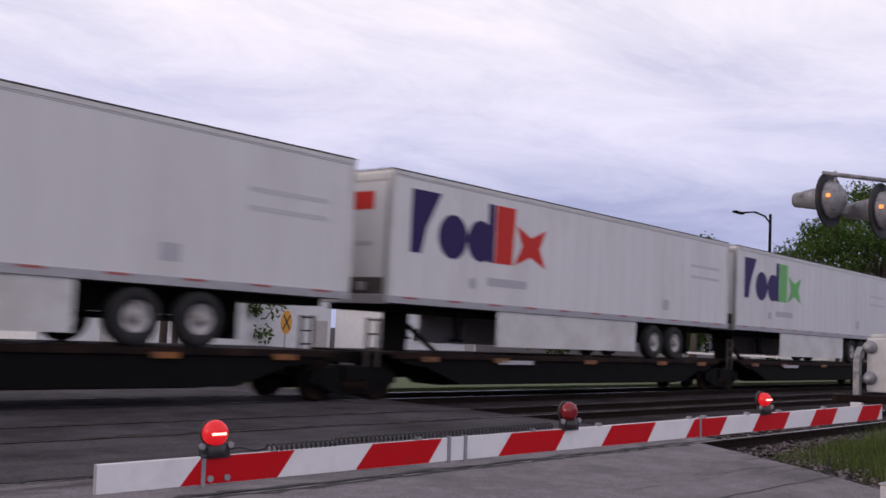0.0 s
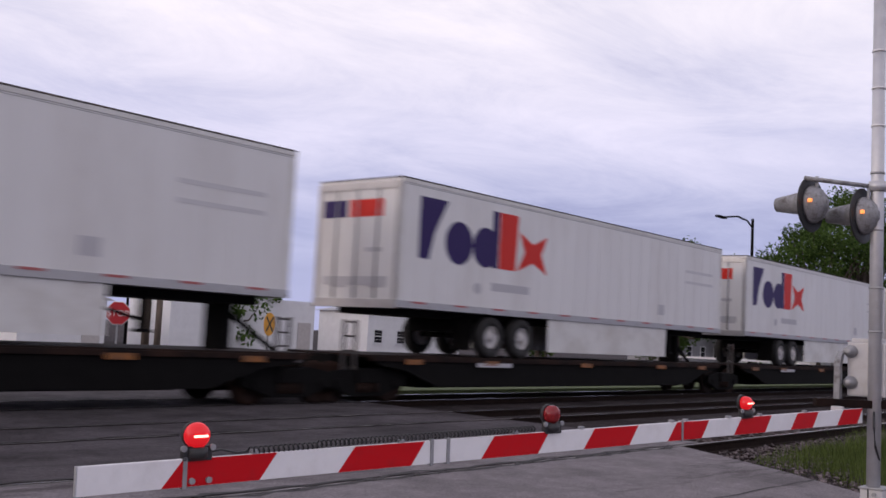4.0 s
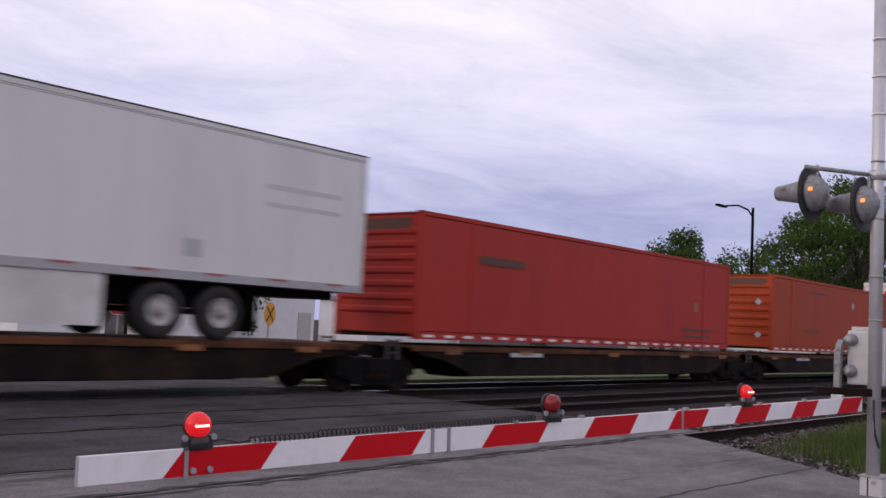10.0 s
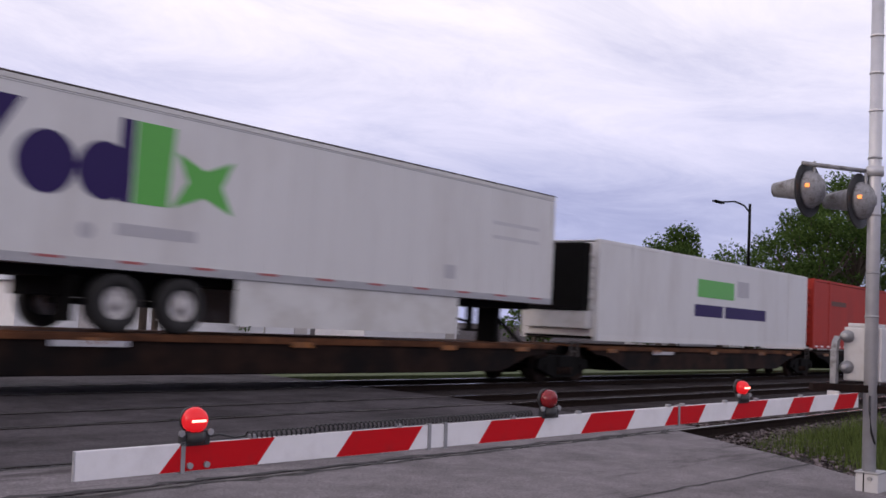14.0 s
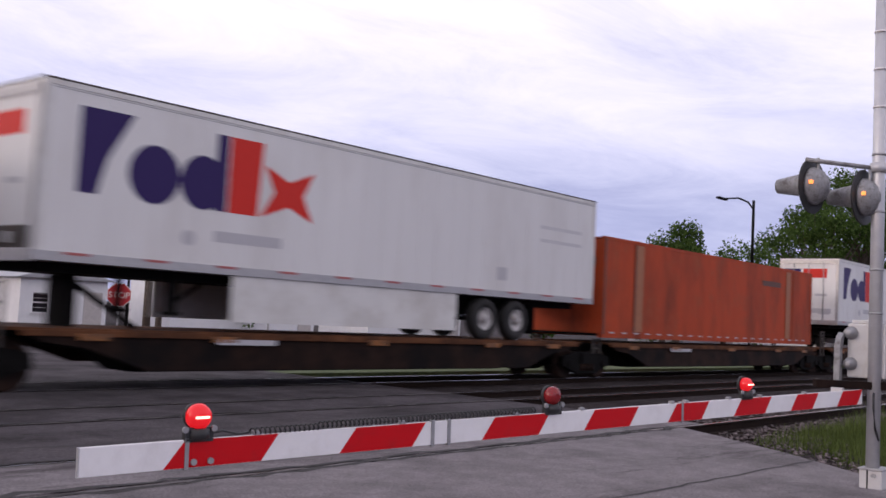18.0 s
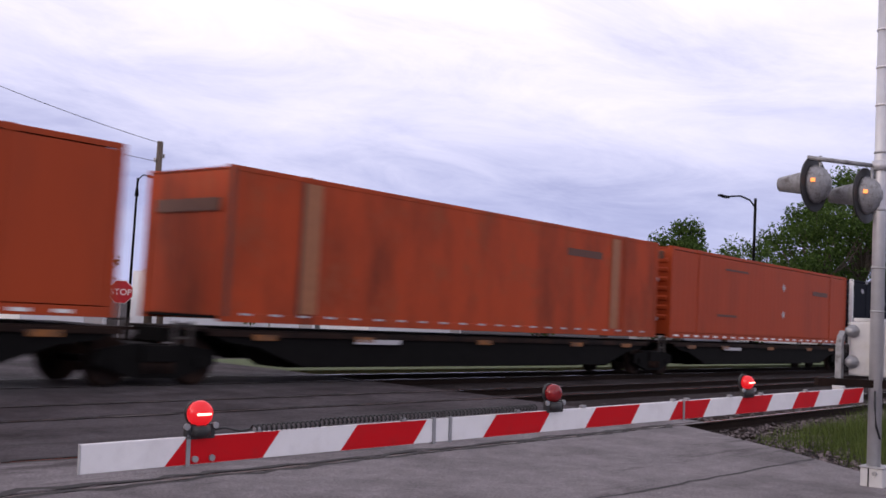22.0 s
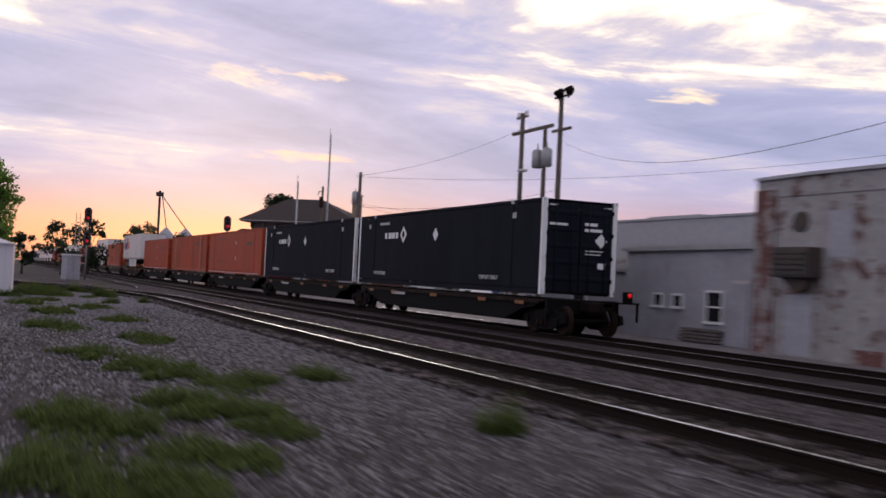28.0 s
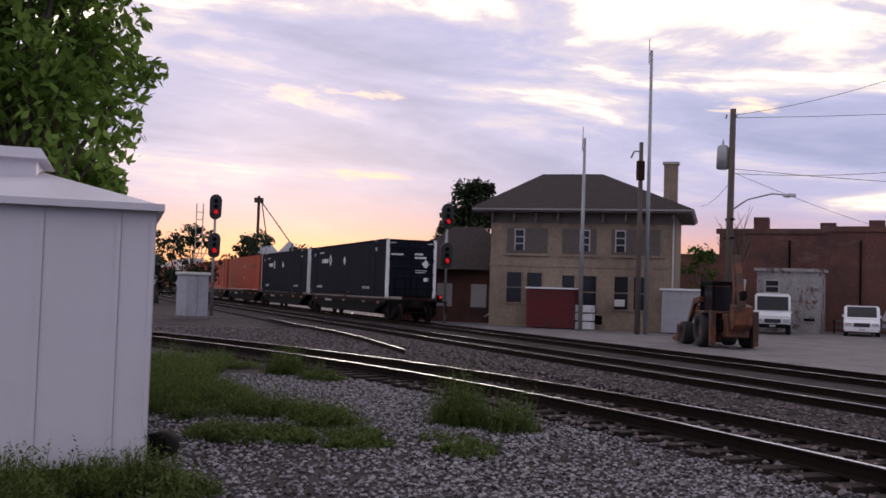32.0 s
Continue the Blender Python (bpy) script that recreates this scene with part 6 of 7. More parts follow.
    runs = [((-80, 39, 14.1), (-84.2, 26.6, 9.5), 0.6), ((-84.2, 26.6, 7.0), (-76.6, 40.6, 9.0), 0.7), ((-84.2, 26.6, 9.4), (-47.5, 58, 12), 1.2), ((-84.2, 26.6, 7.2), (-49.5, 60, 7.5), 1.6),
            ((-84.2, 26.6, 7.1), (-96.5, 52, 5.5), 0.3), ((-84.2, 26.6, 6.6), (-89, 28.5, 6.0), 0.2), ((-22.3, 19.0, 5.9), (2, 24, 9.0), 0.4), ((-76.6, 40.6, 13.0), (-22.3, 19.0, 5.9), 1.6),
            ((21.6, 32, 7.3), (9, 31.5, 9.4), 0.25), ((21.6, 32, 6.6), (9, 31.5, 7.8), 0.25), ((85.5, 36, 11), (130, 38, 6), 1.2)]
    for a_, b_, s in runs:
        part("wire", wire(B(), a_, b_, s, 0.011), M_WIRE, wires)


def oval_plate(r, half, x0, x1, z):
    """An upright round-ended plate that faces along x."""
    pts = [(r * math.cos(math.radians(a)), z + (half if 0 <= a <= 180 else -half) + r * math.sin(math.radians(a))) for a in range(0, 360, 20)]
    bm = B()
    lo, hi = [bm.verts.new((x0, y, w)) for y, w in pts], [bm.verts.new((x1, y, w)) for y, w in pts]
    bm.faces.new(lo)
    bm.faces.new(hi[::-1])
    for k in range(len(pts)):
        q = (k + 1) % len(pts)
        bm.faces.new((lo[k], lo[q], hi[q], hi[k]))
    bmesh.ops.recalc_face_normals(bm, faces=bm.faces)
    return bm


def build_signals():
    for x, y, mast, label in ((-104.0, 7.6, 6.3, "railway signal mast with two red lights and a ladder"), (-98.5, 19.1, 6.1, "railway signal mast with two red lights by the depot")):
        s = thing("railway_signal", pose(x, y, GROUND - 0.05), label, "railway signal", "railway signals")
        part("mast", tube(B(), (0, 0, 0), (0, 0, mast + 0.1), 0.08, 0.07, 12), M_GALV, s)
        for z in (mast - 0.35, mast - 2.45):
            # heads face the camera, back along the tracks
            h = part("signal_head", oval_plate(0.33, 0.36, -0.02, 0.10, z), M_PLASTIC, s, "black oval signal head")
            part("lamp_lens", lathe(B(), [(0.12, 0.14), (0.13, 0.17), (0.06, 0.19)], 16, "x", (0, 0, z - 0.28)), M_LAMPON, h, "glowing red signal lens")
            for k in (0.34, 0.03):
                part("dark_lens", lathe(B(), [(0.12, 0.14), (0.11, 0.16)], 14, "x", (0, 0, z + k)), M_BLACK, h)
            part("hood", lathe(B(), [(0.15, 0.14), (0.16, 0.34), (0.155, 0.34), (0.14, 0.15)], 16, "x", (0, 0, z - 0.26), True), M_PLASTIC, h)
        if y < 10:
            for dy in (-0.65, -1.0):
                part("ladder_rail", box(B(), -0.03, 0.0, dy - 0.025, dy + 0.025, 3.0, mast - 0.2), M_GALV, s)
            for k in range(7):
                part("ladder_rung", box(B(), -0.03, 0.0, -1.0, -0.65, 3.2 + k * 0.4, 3.24 + k * 0.4), M_GALV, s)
            part("platform", box(B(), -0.3, 0.1, -1.1, 0.0, 3.35, 3.4), M_GALV, s)
    c = thing("relay_cabinet", pose(-100.1, 6.1, GROUND - 0.05, 0, 0, 20), "grey steel relay cabinet beside the track", "cabinet")
    part("body", box(B(), -0.55, 0.55, -0.6, 0.6, 0.1, 2.15, 0.03), M_BLUEGREY, c)
    part("lid", box(B(), -0.62, 0.62, -0.68, 0.68, 2.15, 2.3, 0.04), M_GREYBOX, c)
    for y in (-0.02, 0.02):
        part("door_edge", box(B(), 0.55, 0.565, y - 0.008, y + 0.008, 0.2, 2.3), M_GALV, c)
    part("base", box(B(), -0.6, 0.6, -0.65, 0.65, -0.1, 0.1), M_CONCRETE, c)


def build_shed():
    """White signal bungalow on the near side; its seen wall faces back along the tracks."""
    s = thing("signal_bungalow", pose(-57.25, 0.74, GROUND - 0.1, 0, 0, 87), "white metal signal equipment bungalow with a shallow roof and raised cap", "shed")
    # local x runs towards the track, local y away from the camera
    w, d, h = 3.2, 3.4, 2.42
    part("wall", box(B(), -w, 0, 0, d, 0.12, h, 0.015), M_SHED, s)
    for x in (-0.02, -0.31, -0.94, -1.57, -2.2, -2.83):
        part("wall_seam", box(B(), x - 0.018, x + 0.018, -0.02, 0.01, 0.12, h - 0.06), M_SHED, s, "raised panel seam")
        # Thin grey strip beside each seam paints its shadow on the wall.
        part("seam_shadow", box(B(), x + 0.018, x + 0.028, -0.004, 0.0, 0.14, h - 0.06), M_GREYTXT, s, "grey strip painted as the seam's shadow")
    part("roof", hip_roof(B(), -w - 0.12, 0.06, -0.12, d + 0.12, h, h + 0.42, 1.2), M_SHED, s, "shallow hipped metal roof")
    part("roof_edge", box(B(), -w - 0.13, 0.07, -0.13, d + 0.13, h - 0.05, h + 0.012), M_SHED, s)
    part("cap_neck", box(B(), -2.0, -1.1, 1.2, 2.2, h + 0.3, h + 0.5), M_SHED, s)
    part("roof_cap", prism(B(), [(-2.1, h + 0.48), (-1.0, h + 0.48), (-1.06, h + 0.58), (-2.04, h + 0.58)], 1.1, 2.3), M_SHED, s, "raised roof ventilator cap")
    for x in (-0.35, -w + 0.35):
        for y in (0.35, d - 0.35):
            part("pier", box(B(), x - 0.15, x + 0.15, y - 0.15, y + 0.15, 0, 0.13), M_CONCRETE, s)
    b = thing("black_pipe_end", pose(-58.4, 0.97, GROUND - 0.1, 0, 0, 60), "short black corrugated pipe lying by the bungalow", "pipe")
    part("pipe", lathe(B(), [(0.125, -0.15), (0.14, -0.13), (0.14, 0.13), (0.125, 0.15), (0.10, 0.15), (0.10, -0.1)], 20, "y", (0, 0, 0.135)), M_BLACK, b)


# ---- vehicles ----
def car_wheel(parent, x, y, r=0.33):
    t = part("wheel", lathe(B(), [(r * 0.6, -0.1), (r * 0.93, -0.1), (r, -0.06), (r, 0.06), (r * 0.93, 0.1), (r * 0.6, 0.1)], 20, "y", (x, y, r), True), M_TYRE, parent)
    part("rim", lathe(B(), [(0.02, -0.09), (r * 0.2, -0.08), (r * 0.5, -0.05), (r * 0.61, -0.09), (r * 0.61, 0.09), (r * 0.5, 0.05), (r * 0.2, 0.08), (0.02, 0.09)], 14, "y", (x, y, r)), M_HUB, t)


def minivan(m, label, paint, boxy):
    v = thing("parked_van" if boxy else "parked_minivan", m, label, "van" if boxy else "car")
    side = [(-2.3, 0.35), (2.3, 0.35), (2.35, 0.75), (2.1, 0.98), (1.45, 1.08), (0.75, 1.72), (-2.0, 1.75), (-2.3, 1.1)] if not boxy else [(-2.2, 0.45), (2.1, 0.45), (2.15, 0.95), (1.7, 1.2), (1.3, 2.1), (-2.2, 2.2)]
    bm = prism(B(), side, -0.9, 0.9)
    bmesh.ops.bevel(bm, geom=list(bm.edges), offset=0.07, segments=2, affect="EDGES")
    part("body", bm, paint, v)
    if boxy:
        part("windscreen", prism(B(), [(1.70, 1.28), (1.74, 1.28), (1.42, 2.0), (1.38, 2.0)], -0.78, 0.78), M_GLASS, v)
    else:
        part("windscreen", prism(B(), [(1.42, 1.10), (1.47, 1.12), (0.85, 1.68), (0.80, 1.66)], -0.74, 0.74), M_GLASS, v)
    for y in (-0.905, 0.895):
        part("side_window", box(B(), -1.7, 0.6, y, y + 0.01, 1.12, 1.55), M_GLASS, v)
    x = 2.36 if not boxy else 2.16
    part("grille", box(B(), x - 0.03, x + 0.01, -0.4, 0.4, 0.62, 0.82), M_PLASTIC, v)
    part("bumper", box(B(), x - 0.05, x + 0.04, -0.85, 0.85, 0.36, 0.56, 0.02), paint if not boxy else M_BLACK, v)
    part("number_plate", box(B(), x + 0.04, x + 0.05, -0.15, 0.15, 0.42, 0.52), M_GREYTXT, v)
    for y in (-0.68, 0.68):
        part("headlight", box(B(), x - 0.08, x + 0.0, y - 0.16, y + 0.16, 0.66, 0.82, 0.02), M_GREYTXT, v, "clear headlight")
        part("mirror", box(B(), 0.9, 1.05, y * 1.4 - 0.05, y * 1.4 + 0.05, 1.1, 1.24, 0.02), paint, v)
    for wx in (-1.45, 1.4):
        for y in (-0.82, 0.82):
            car_wheel(v, wx, y)


def build_vehicles():
    minivan(pose(-93, 36.0, GROUND - 0.03, 0, 0, -38), "boxy white van parked in the yard facing the tracks", M_CARWHITE, True)
    minivan(pose(-92.2, 41.4, GROUND - 0.12, 0, 0, -43), "white minivan parked in the yard", M_CARWHITE, False)
    minivan(pose(-91.9, 45.8, GROUND - 0.12, 0, 0, 44), "silver car parked behind the minivan", M_SILVER, False)
    # backhoe loader
    h = thing("backhoe_loader", pose(-78.5, 22.2, GROUND, 0, 0, -18), "dusty orange backhoe loader parked with its digging arm folded up", "backhoe")
    part("chassis", box(B(), -1.5, 1.4, -0.55, 0.55, 0.55, 1.0, 0.04), M_BLACK, h)
    part("engine_hood", box(B(), -2.0, -0.7, -0.45, 0.45, 0.9, 1.5, 0.06), M_HOE, h)
    cab = part("cab_frame", box(B(), -0.7, 0.75, -0.6, 0.6, 2.2, 2.34, 0.04), M_BLACK, h, "dark cab roof")
    for x in (-0.65, 0.7):
        for y in (-0.55, 0.55):
            part("cab_post", box(B(), x - 0.04, x + 0.04, y - 0.04, y + 0.04, 1.0, 2.2), M_BLACK, cab)
    part("cab_glass", box(B(), -0.6, 0.65, -0.52, 0.52, 1.15, 2.15), M_GLASS, cab)
    for x, r in ((-1.6, 0.42), (0.45, 0.62)):
        for y in (-0.8, 0.8):
            t = part("wheel", lathe(B(), [(r * 0.5, -0.2), (r * 0.95, -0.2), (r, -0.14), (r, 0.14), (r * 0.95, 0.2), (r * 0.5, 0.2)], 22, "y", (x, y, r), True), M_TYRE, h)
            part("rim", lathe(B(), [(0.02, -0.12), (r * 0.2, -0.12), (r * 0.3, -0.05), (r * 0.52, -0.16), (r * 0.52, 0.16), (r * 0.3, 0.05), (0.02, 0.12)], 14, "y", (x, y, r)), M_HOE, t)
    part("fender", box(B(), -0.1, 1.0, -0.95, 0.95, 1.2, 1.28, 0.03), M_HOE, h)
    part("loader_bucket", prism(B(), [(-3.0, 0.1), (-2.3, 0.05), (-2.2, 0.7), (-2.4, 0.75), (-2.5, 0.3), (-3.0, 0.2)], -0.95, 0.95), M_HOE, h)
    for y in (-0.6, 0.6):
        part("loader_arm", prism(B(), [(-2.4, 0.4), (-2.2, 0.4), (-1.2, 1.5), (-0.5, 1.6), (-0.5, 1.8), (-1.3, 1.7)], y - 0.07, y + 0.07), M_HOE, h)
    part("boom", prism(B(), [(1.35, 0.9), (1.6, 0.85), (1.78, 2.0), (1.5, 3.15), (1.28, 3.1), (1.5, 2.0)], -0.13, 0.13), M_HOE, h, "orange folded boom")
    part("dipper", prism(B(), [(1.3, 3.2), (1.5, 3.25), (2.2, 1.5), (2.02, 1.4)], -0.11, 0.11), M_HOE, h)
    part("bucket_link", prism(B(), [(1.9, 1.9), (2.3, 2.0), (2.36, 1.75), (1.98, 1.65)], -0.08, 0.08), M_BLACK, h)
    part("dig_bucket", prism(B(), [(1.85, 1.55), (2.3, 1.45), (2.25, 0.85), (2.0, 0.65), (1.8, 0.85)], -0.32, 0.32), M_HOE, h)
    part("swing_post", box(B(), 1.2, 1.75, -0.4, 0.4, 0.4, 1.2, 0.05), M_HOE, h)
    for y in (-0.75, 0.75):
        part("stabiliser", box(B(), 1.2, 1.4, y - 0.1, y + 0.1, 0.1, 1.3, 0.02), M_HOE, h)
    part("ram", tube(B(), (1.5, 0.2, 1.2), (1.75, 0.2, 2.4), 0.05, 0.05, 8), M_GALV, h)
    # pickup
    p = thing("pickup_truck", pose(-14.3, 18.6, GROUND, 0, 0, 180) @ Matrix.Scale(0.85, 4), "small red pickup truck parked beside the works", "pickup")
    bm = prism(B(), [(-2.5, 0.45), (2.5, 0.45), (2.5, 0.85), (2.3, 1.0), (1.1, 1.05), (0.7, 1.6), (-0.6, 1.6), (-0.75, 1.05), (-2.5, 1.0)], -0.85, 0.85)
    bmesh.ops.bevel(bm, geom=list(bm.edges), offset=0.05, segments=2, affect="EDGES")
    part("body", bm, M_CARRED, p)
    part("windscreen", prism(B(), [(1.02, 1.1), (1.07, 1.1), (0.76, 1.54), (0.71, 1.54)], -0.7, 0.7), M_GLASS, p)
    for y in (-0.858, 0.85):
        part("side_window", box(B(), -0.5, 0.65, y, y + 0.008, 1.1, 1.5), M_GLASS, p)
        part("side_trim", box(B(), -2.4, 2.4, y, y + 0.012, 0.66, 0.71), M_GREYTXT, p)
    for wx in (-1.6, 1.65):
        for y in (-0.78, 0.78):
            car_wheel(p, wx, y, 0.36)
    for x in (2.45, -2.55):
        part("bumper", box(B(), x, x + 0.1, -0.85, 0.85, 0.45, 0.62, 0.02), M_GALV, p)
    s = thing("marker_post", pose(-14.6, 17.6, GROUND), "slim post with a red marker board by the far track", "post")
    part("post", tube(B(), (0, 0, 0), (0, 0, 1.3), 0.04, 0.04, 8), M_TRIM, s)
    part("marker_board", box(B(), -0.1, 0.1, -0.02, 0.02, 0.95, 1.5), M_SIGRED, s)
    # things by the tower
    c = thing("dumpster", pose(-93.9, 21.75, GROUND - 0.03, 0, 0, 54), "dark red steel storage container by the tower", "container")
    part("body", box(B(), 0, 2.35, 0, 1.6, 0.08, 2.0, 0.02), M_RUSTRED, c)
    rib = B()
    for k in range(10):
        box(rib, 0.1 + k * 0.23, 0.18 + k * 0.23, -0.03, 0.0, 0.15, 1.9)
    tagged(part("ribs", rib, M_RUSTRED, c), kind="stuff")
    part("lid", box(B(), -0.08, 2.45, -0.1, 1.7, 2.0, 2.08, 0.01), M_SIDING, c)
    p = thing("pallet_rack", pose(-93.1, 24.0, GROUND - 0.03, 0, 0, 44), "white crates stacked beside the red container", "crates")
    for k in range(3):
        part("crate", box(B(), 0, 0.9, 0, 0.6, 0.05 + k * 0.42, 0.4 + k * 0.42, 0.02), M_SIDING, p)
    q = thing("refuse_bin", pose(-83, 38.0, GROUND - 0.03, 0, 0, 30), "blue steel refuse bin standing in the yard", "bin")
    part("body", prism(B(), [(-0.75, 0.1), (0.75, 0.1), (0.85, 1.0), (-0.85, 1.0)], -0.5, 0.5), M_BINBLUE, q)
    part("lid", box(B(), -0.88, 0.88, -0.55, 0.55, 1.0, 1.06, 0.01), M_PLASTIC, q)
    for x in (-0.5, 0.5):
        part("skid", box(B(), x - 0.06, x + 0.06, -0.5, 0.5, 0.0, 0.1), M_BLACK, q)
    w = thing("steel_cabinet", pose(-90.4, 27.0, GROUND - 0.03, 0, 0, 44), "pale grey steel cabinet with a white top", "cabinet")
    part("body", box(B(), 0.3, 2.2, 0, 1.2, 0.05, 2.1, 0.03), M_METALROOF, w)
    part("top", box(B(), 0.2, 2.3, -0.1, 1.3, 2.1, 2.2, 0.02), M_SIDING, w)
    t = thing("propane_tank", pose(-68.0, 30.0, GROUND), "white horizontal propane tank", "tank")
    part("tank_shell", lathe(B(), [(0.05, -1.2), (0.3, -1.1), (0.45, -0.85), (0.45, 0.85), (0.3, 1.1), (0.05, 1.2)], 20, "x", (0, 0, 0.65)), M_SIDING, t)
    for x in (-0.6, 0.6):
        part("saddle", box(B(), x - 0.08, x + 0.08, -0.3, 0.3, 0, 0.3), M_GREYBOX, t)
    g = thing("grain_elevator", pose(-214, 29.5, GROUND), "distant grain elevator leg with conical bins", "grain elevator")
    part("leg_tower", box(B(), -0.2, 0.2, -0.2, 0.2, 0, 16.5), M_VENT, g)
    part("head_house", box(B(), -0.4, 0.4, -0.7, 0.7, 15.4, 16.2), M_VENT, g)
    for y in (1.6, 5.4):
        b = part("bin", lathe(B(), [(2.1, 0), (2.1, 7.2), (0.3, 9.2)], 20, "z", (0, y, 0)), M_METALROOF, g, "round steel bin")
        part("spout", tube(B(), (0, 0.5, 15.5), (0, y, 9.2), 0.09, 0.09, 8), M_VENT, b)


def build_far_side():
    """Beyond the tracks on the road's far side."""
    s = thing("stop_sign", pose(17.92, 28.1, GROUND, 0, 0, -32), "red octagonal stop sign on a post", "stop sign")
    part("post", box(B(), -0.03, 0.03, 0.0, 0.05, 0, 2.2), M_GALV, s)
    o = [(0.37 * math.cos(math.radians(22.5 + 45 * k)), 1.84 + 0.37 * math.sin(math.radians(22.5 + 45 * k))) for k in range(8)]
    plate = part("sign_plate", prism(B(), o, -0.03, -0.015), M_SIGRED, s, "red octagon with a white rim")
    part("sign_rim", prism(B(), [(x * 1.06, 1.84 + (z - 1.84) * 1.06) for x, z in o], -0.014, 0.0), M_MARK, s)
    letters("lettering", "STOP", 0.27, M_MARK, plate, pose(0, -0.033, 1.745, 90, 0, 0))
    p = thing("wooden_post", pose(19.7, 28.5, GROUND), "plain grey wooden post", "post")
    part("post", tube(B(), (0, 0, 0), (0, 0, 3.2), 0.11, 0.1, 10), M_WOOD, p)
    d = thing("warning_sign", pose(24.0, 28.0, GROUND, 0, 0, 22), "round yellow railway advance warning sign", "sign")
    part("post", box(B(), -0.03, 0.03, 0, 0.05, 0, 2.1), M_GALV, d)
    disc = part("sign_plate", lathe(B(), [(0.42, -0.03), (0.42, -0.01)], 24, "y", (0, 0, 1.75)), M_SIGNYEL, d)
    for a in (45, -45):
        bar = part("cross_bar", box(B(), -0.36, 0.36, -0.036, -0.031, -0.04, 0.04), M_PLASTIC, disc)
        bar.matrix_basis = pose(0, 0, 1.75, 0, a, 0)
    for x, y, w, dd, h, rr, lbl in ((23.5, 45, 4.2, 8, 2.6, 0.7, "long low white shed"), (32.5, 46, 9.4, 5, 3.3, 0.0, "long white box trailer body parked as a store"), (44, 60, 7.5, 9, 3.6, 1.8, "white frame house with a grey gabled roof"),
                                    (17.0, 62, 8, 8, 5.2, 2.6, "white two-storey house with a dark grey roof"), (52, 50, 9, 6, 3.2, 0.8, "long low white workshop with windows"), (96, 38.5, 14, 8, 3.6, 2.0, "white frame house with grey roof"), (82, 40.5, 8, 6, 3.2, 1.2, "grey garage with a sloping roof")):
        b = thing("house" if rr > 1 else "store_shed", pose(x, y, GROUND - 0.05, 0, 0, -8), lbl, "house" if rr > 1 else "shed")
        part("wall", box(B(), 0, w, 0, dd, 0, h), M_SIDING if x != 82 else M_METALROOF, b)
        if rr:
            bm = prism(B(), [(-0.3, h), (w + 0.3, h), (w / 2, h + rr)], -0.3, dd + 0.3)
            part("roof", bm, M_METALROOF, b, "grey gabled roof")
        for k in range(int(w // 2.2) if rr > 0.5 else 0):
            window(b, 0.6 + k * 2.1, 1.3 + k * 2.1, 1.0, 1.9, 0.0, M_SIDING, M_GLASS, 1)
        part("door", box(B(), w - 0.25 - 0.9, w - 0.25, -0.05, 0.0, 0.05, 2.05), M_TRIM, b)
        for k in range(int(h / 0.22)):
            part("siding_board", box(B(), 0, w, -0.012, 0.0, 0.1 + k * 0.22, 0.115 + k * 0.22), M_SIDING if x != 82 else M_METALROOF, b)
    h = thing("turreted_house", pose(42.2, 77.6, GROUND - 0.05, 0, 0, -28), "old brick house with a steep grey roof, cupola and white turret", "house")
    part("wall", box(B(), -3.4, 3.4, -3.4, 3.4, 0, 2.5), M_BRICK, h)
    roof = part("roof", hip_roof(B(), -3.8, 3.8, -3.8, 3.8, 2.5, 5.6, 3.75), M_SLATE, h, "steep grey pyramid roof")
    part("roof_hip", tube(B(), (0.9, -0.9, 4.9), (3.3, -3.3, 2.95), 0.06, 0.06, 6), M_TRIM, roof)
    part("cupola", box(B(), -0.42, 0.42, -0.42, 0.42, 5.1, 5.95), M_SIDING, h, "small white cupola")
    part("cupola_roof", lathe(B(), [(0.75, 5.95), (0.3, 6.4), (0.03, 7.3)], 8, "z"), M_SLATE, h)
    turret = part("turret", lathe(B(), [(1.25, 0), (1.25, 4.75)], 14, "z", (-4.4, -2.6, 0)), M_SIDING, h, "round white turret")
    part("turret_roof", lathe(B(), [(1.55, 4.75), (0.9, 5.3), (0.04, 6.4)], 14, "z", (-4.4, -2.6, 0)), M_SLATE, turret)
    for a in (-60, -20, 20):
        x, y = -4.4 + 1.25 * math.sin(math.radians(a)), -2.6 - 1.25 * math.cos(math.radians(a))
        part("turret_window", box(B(), x - 0.18, x + 0.18, y - 0.06, y + 0.1, 3.5, 4.2), M_GLASS, turret)
    for x in (-2.2, 0.2, 1.9):
        window(h, x, x + 0.8, 0.9, 2.0, -3.4, M_TRIM)
    k = thing("street_lamp", pose(18.75, 28.9, GROUND), "slim dark lamp post behind the stop sign", "street lamp")
    part("post", tube(B(), (0, 0, 0), (0, 0, 5.6), 0.05, 0.035, 8), M_BLACK, k)
    part("lamp_arm", path_tube(B(), [(0, 0, 5.2), (0.03, 0, 5.55), (0.16, -0.05, 5.72), (0.4, -0.12, 5.72)], 0.022, 6), M_BLACK, k)
    part("lamp_head", box(B(), 0.3, 0.52, -0.2, -0.06, 5.66, 5.72, 0.01), M_BLACK, k)
    part("lamp_collar", tube(B(), (0, 0, 5.0), (0, 0, 5.22), 0.07, 0.05, 8), M_BLACK, k)
    # far crossing signal with crossbuck
    c = thing("crossing_signal", pose(59.9, 21.5, GROUND, 0, 0, -62), "far crossing signal with white crossbuck and lamps", "crossing signal")
    part("mast", tube(B(), (0, 0, 0), (0, 0, 4.9), 0.08, 0.07, 12), M_SILVER, c)
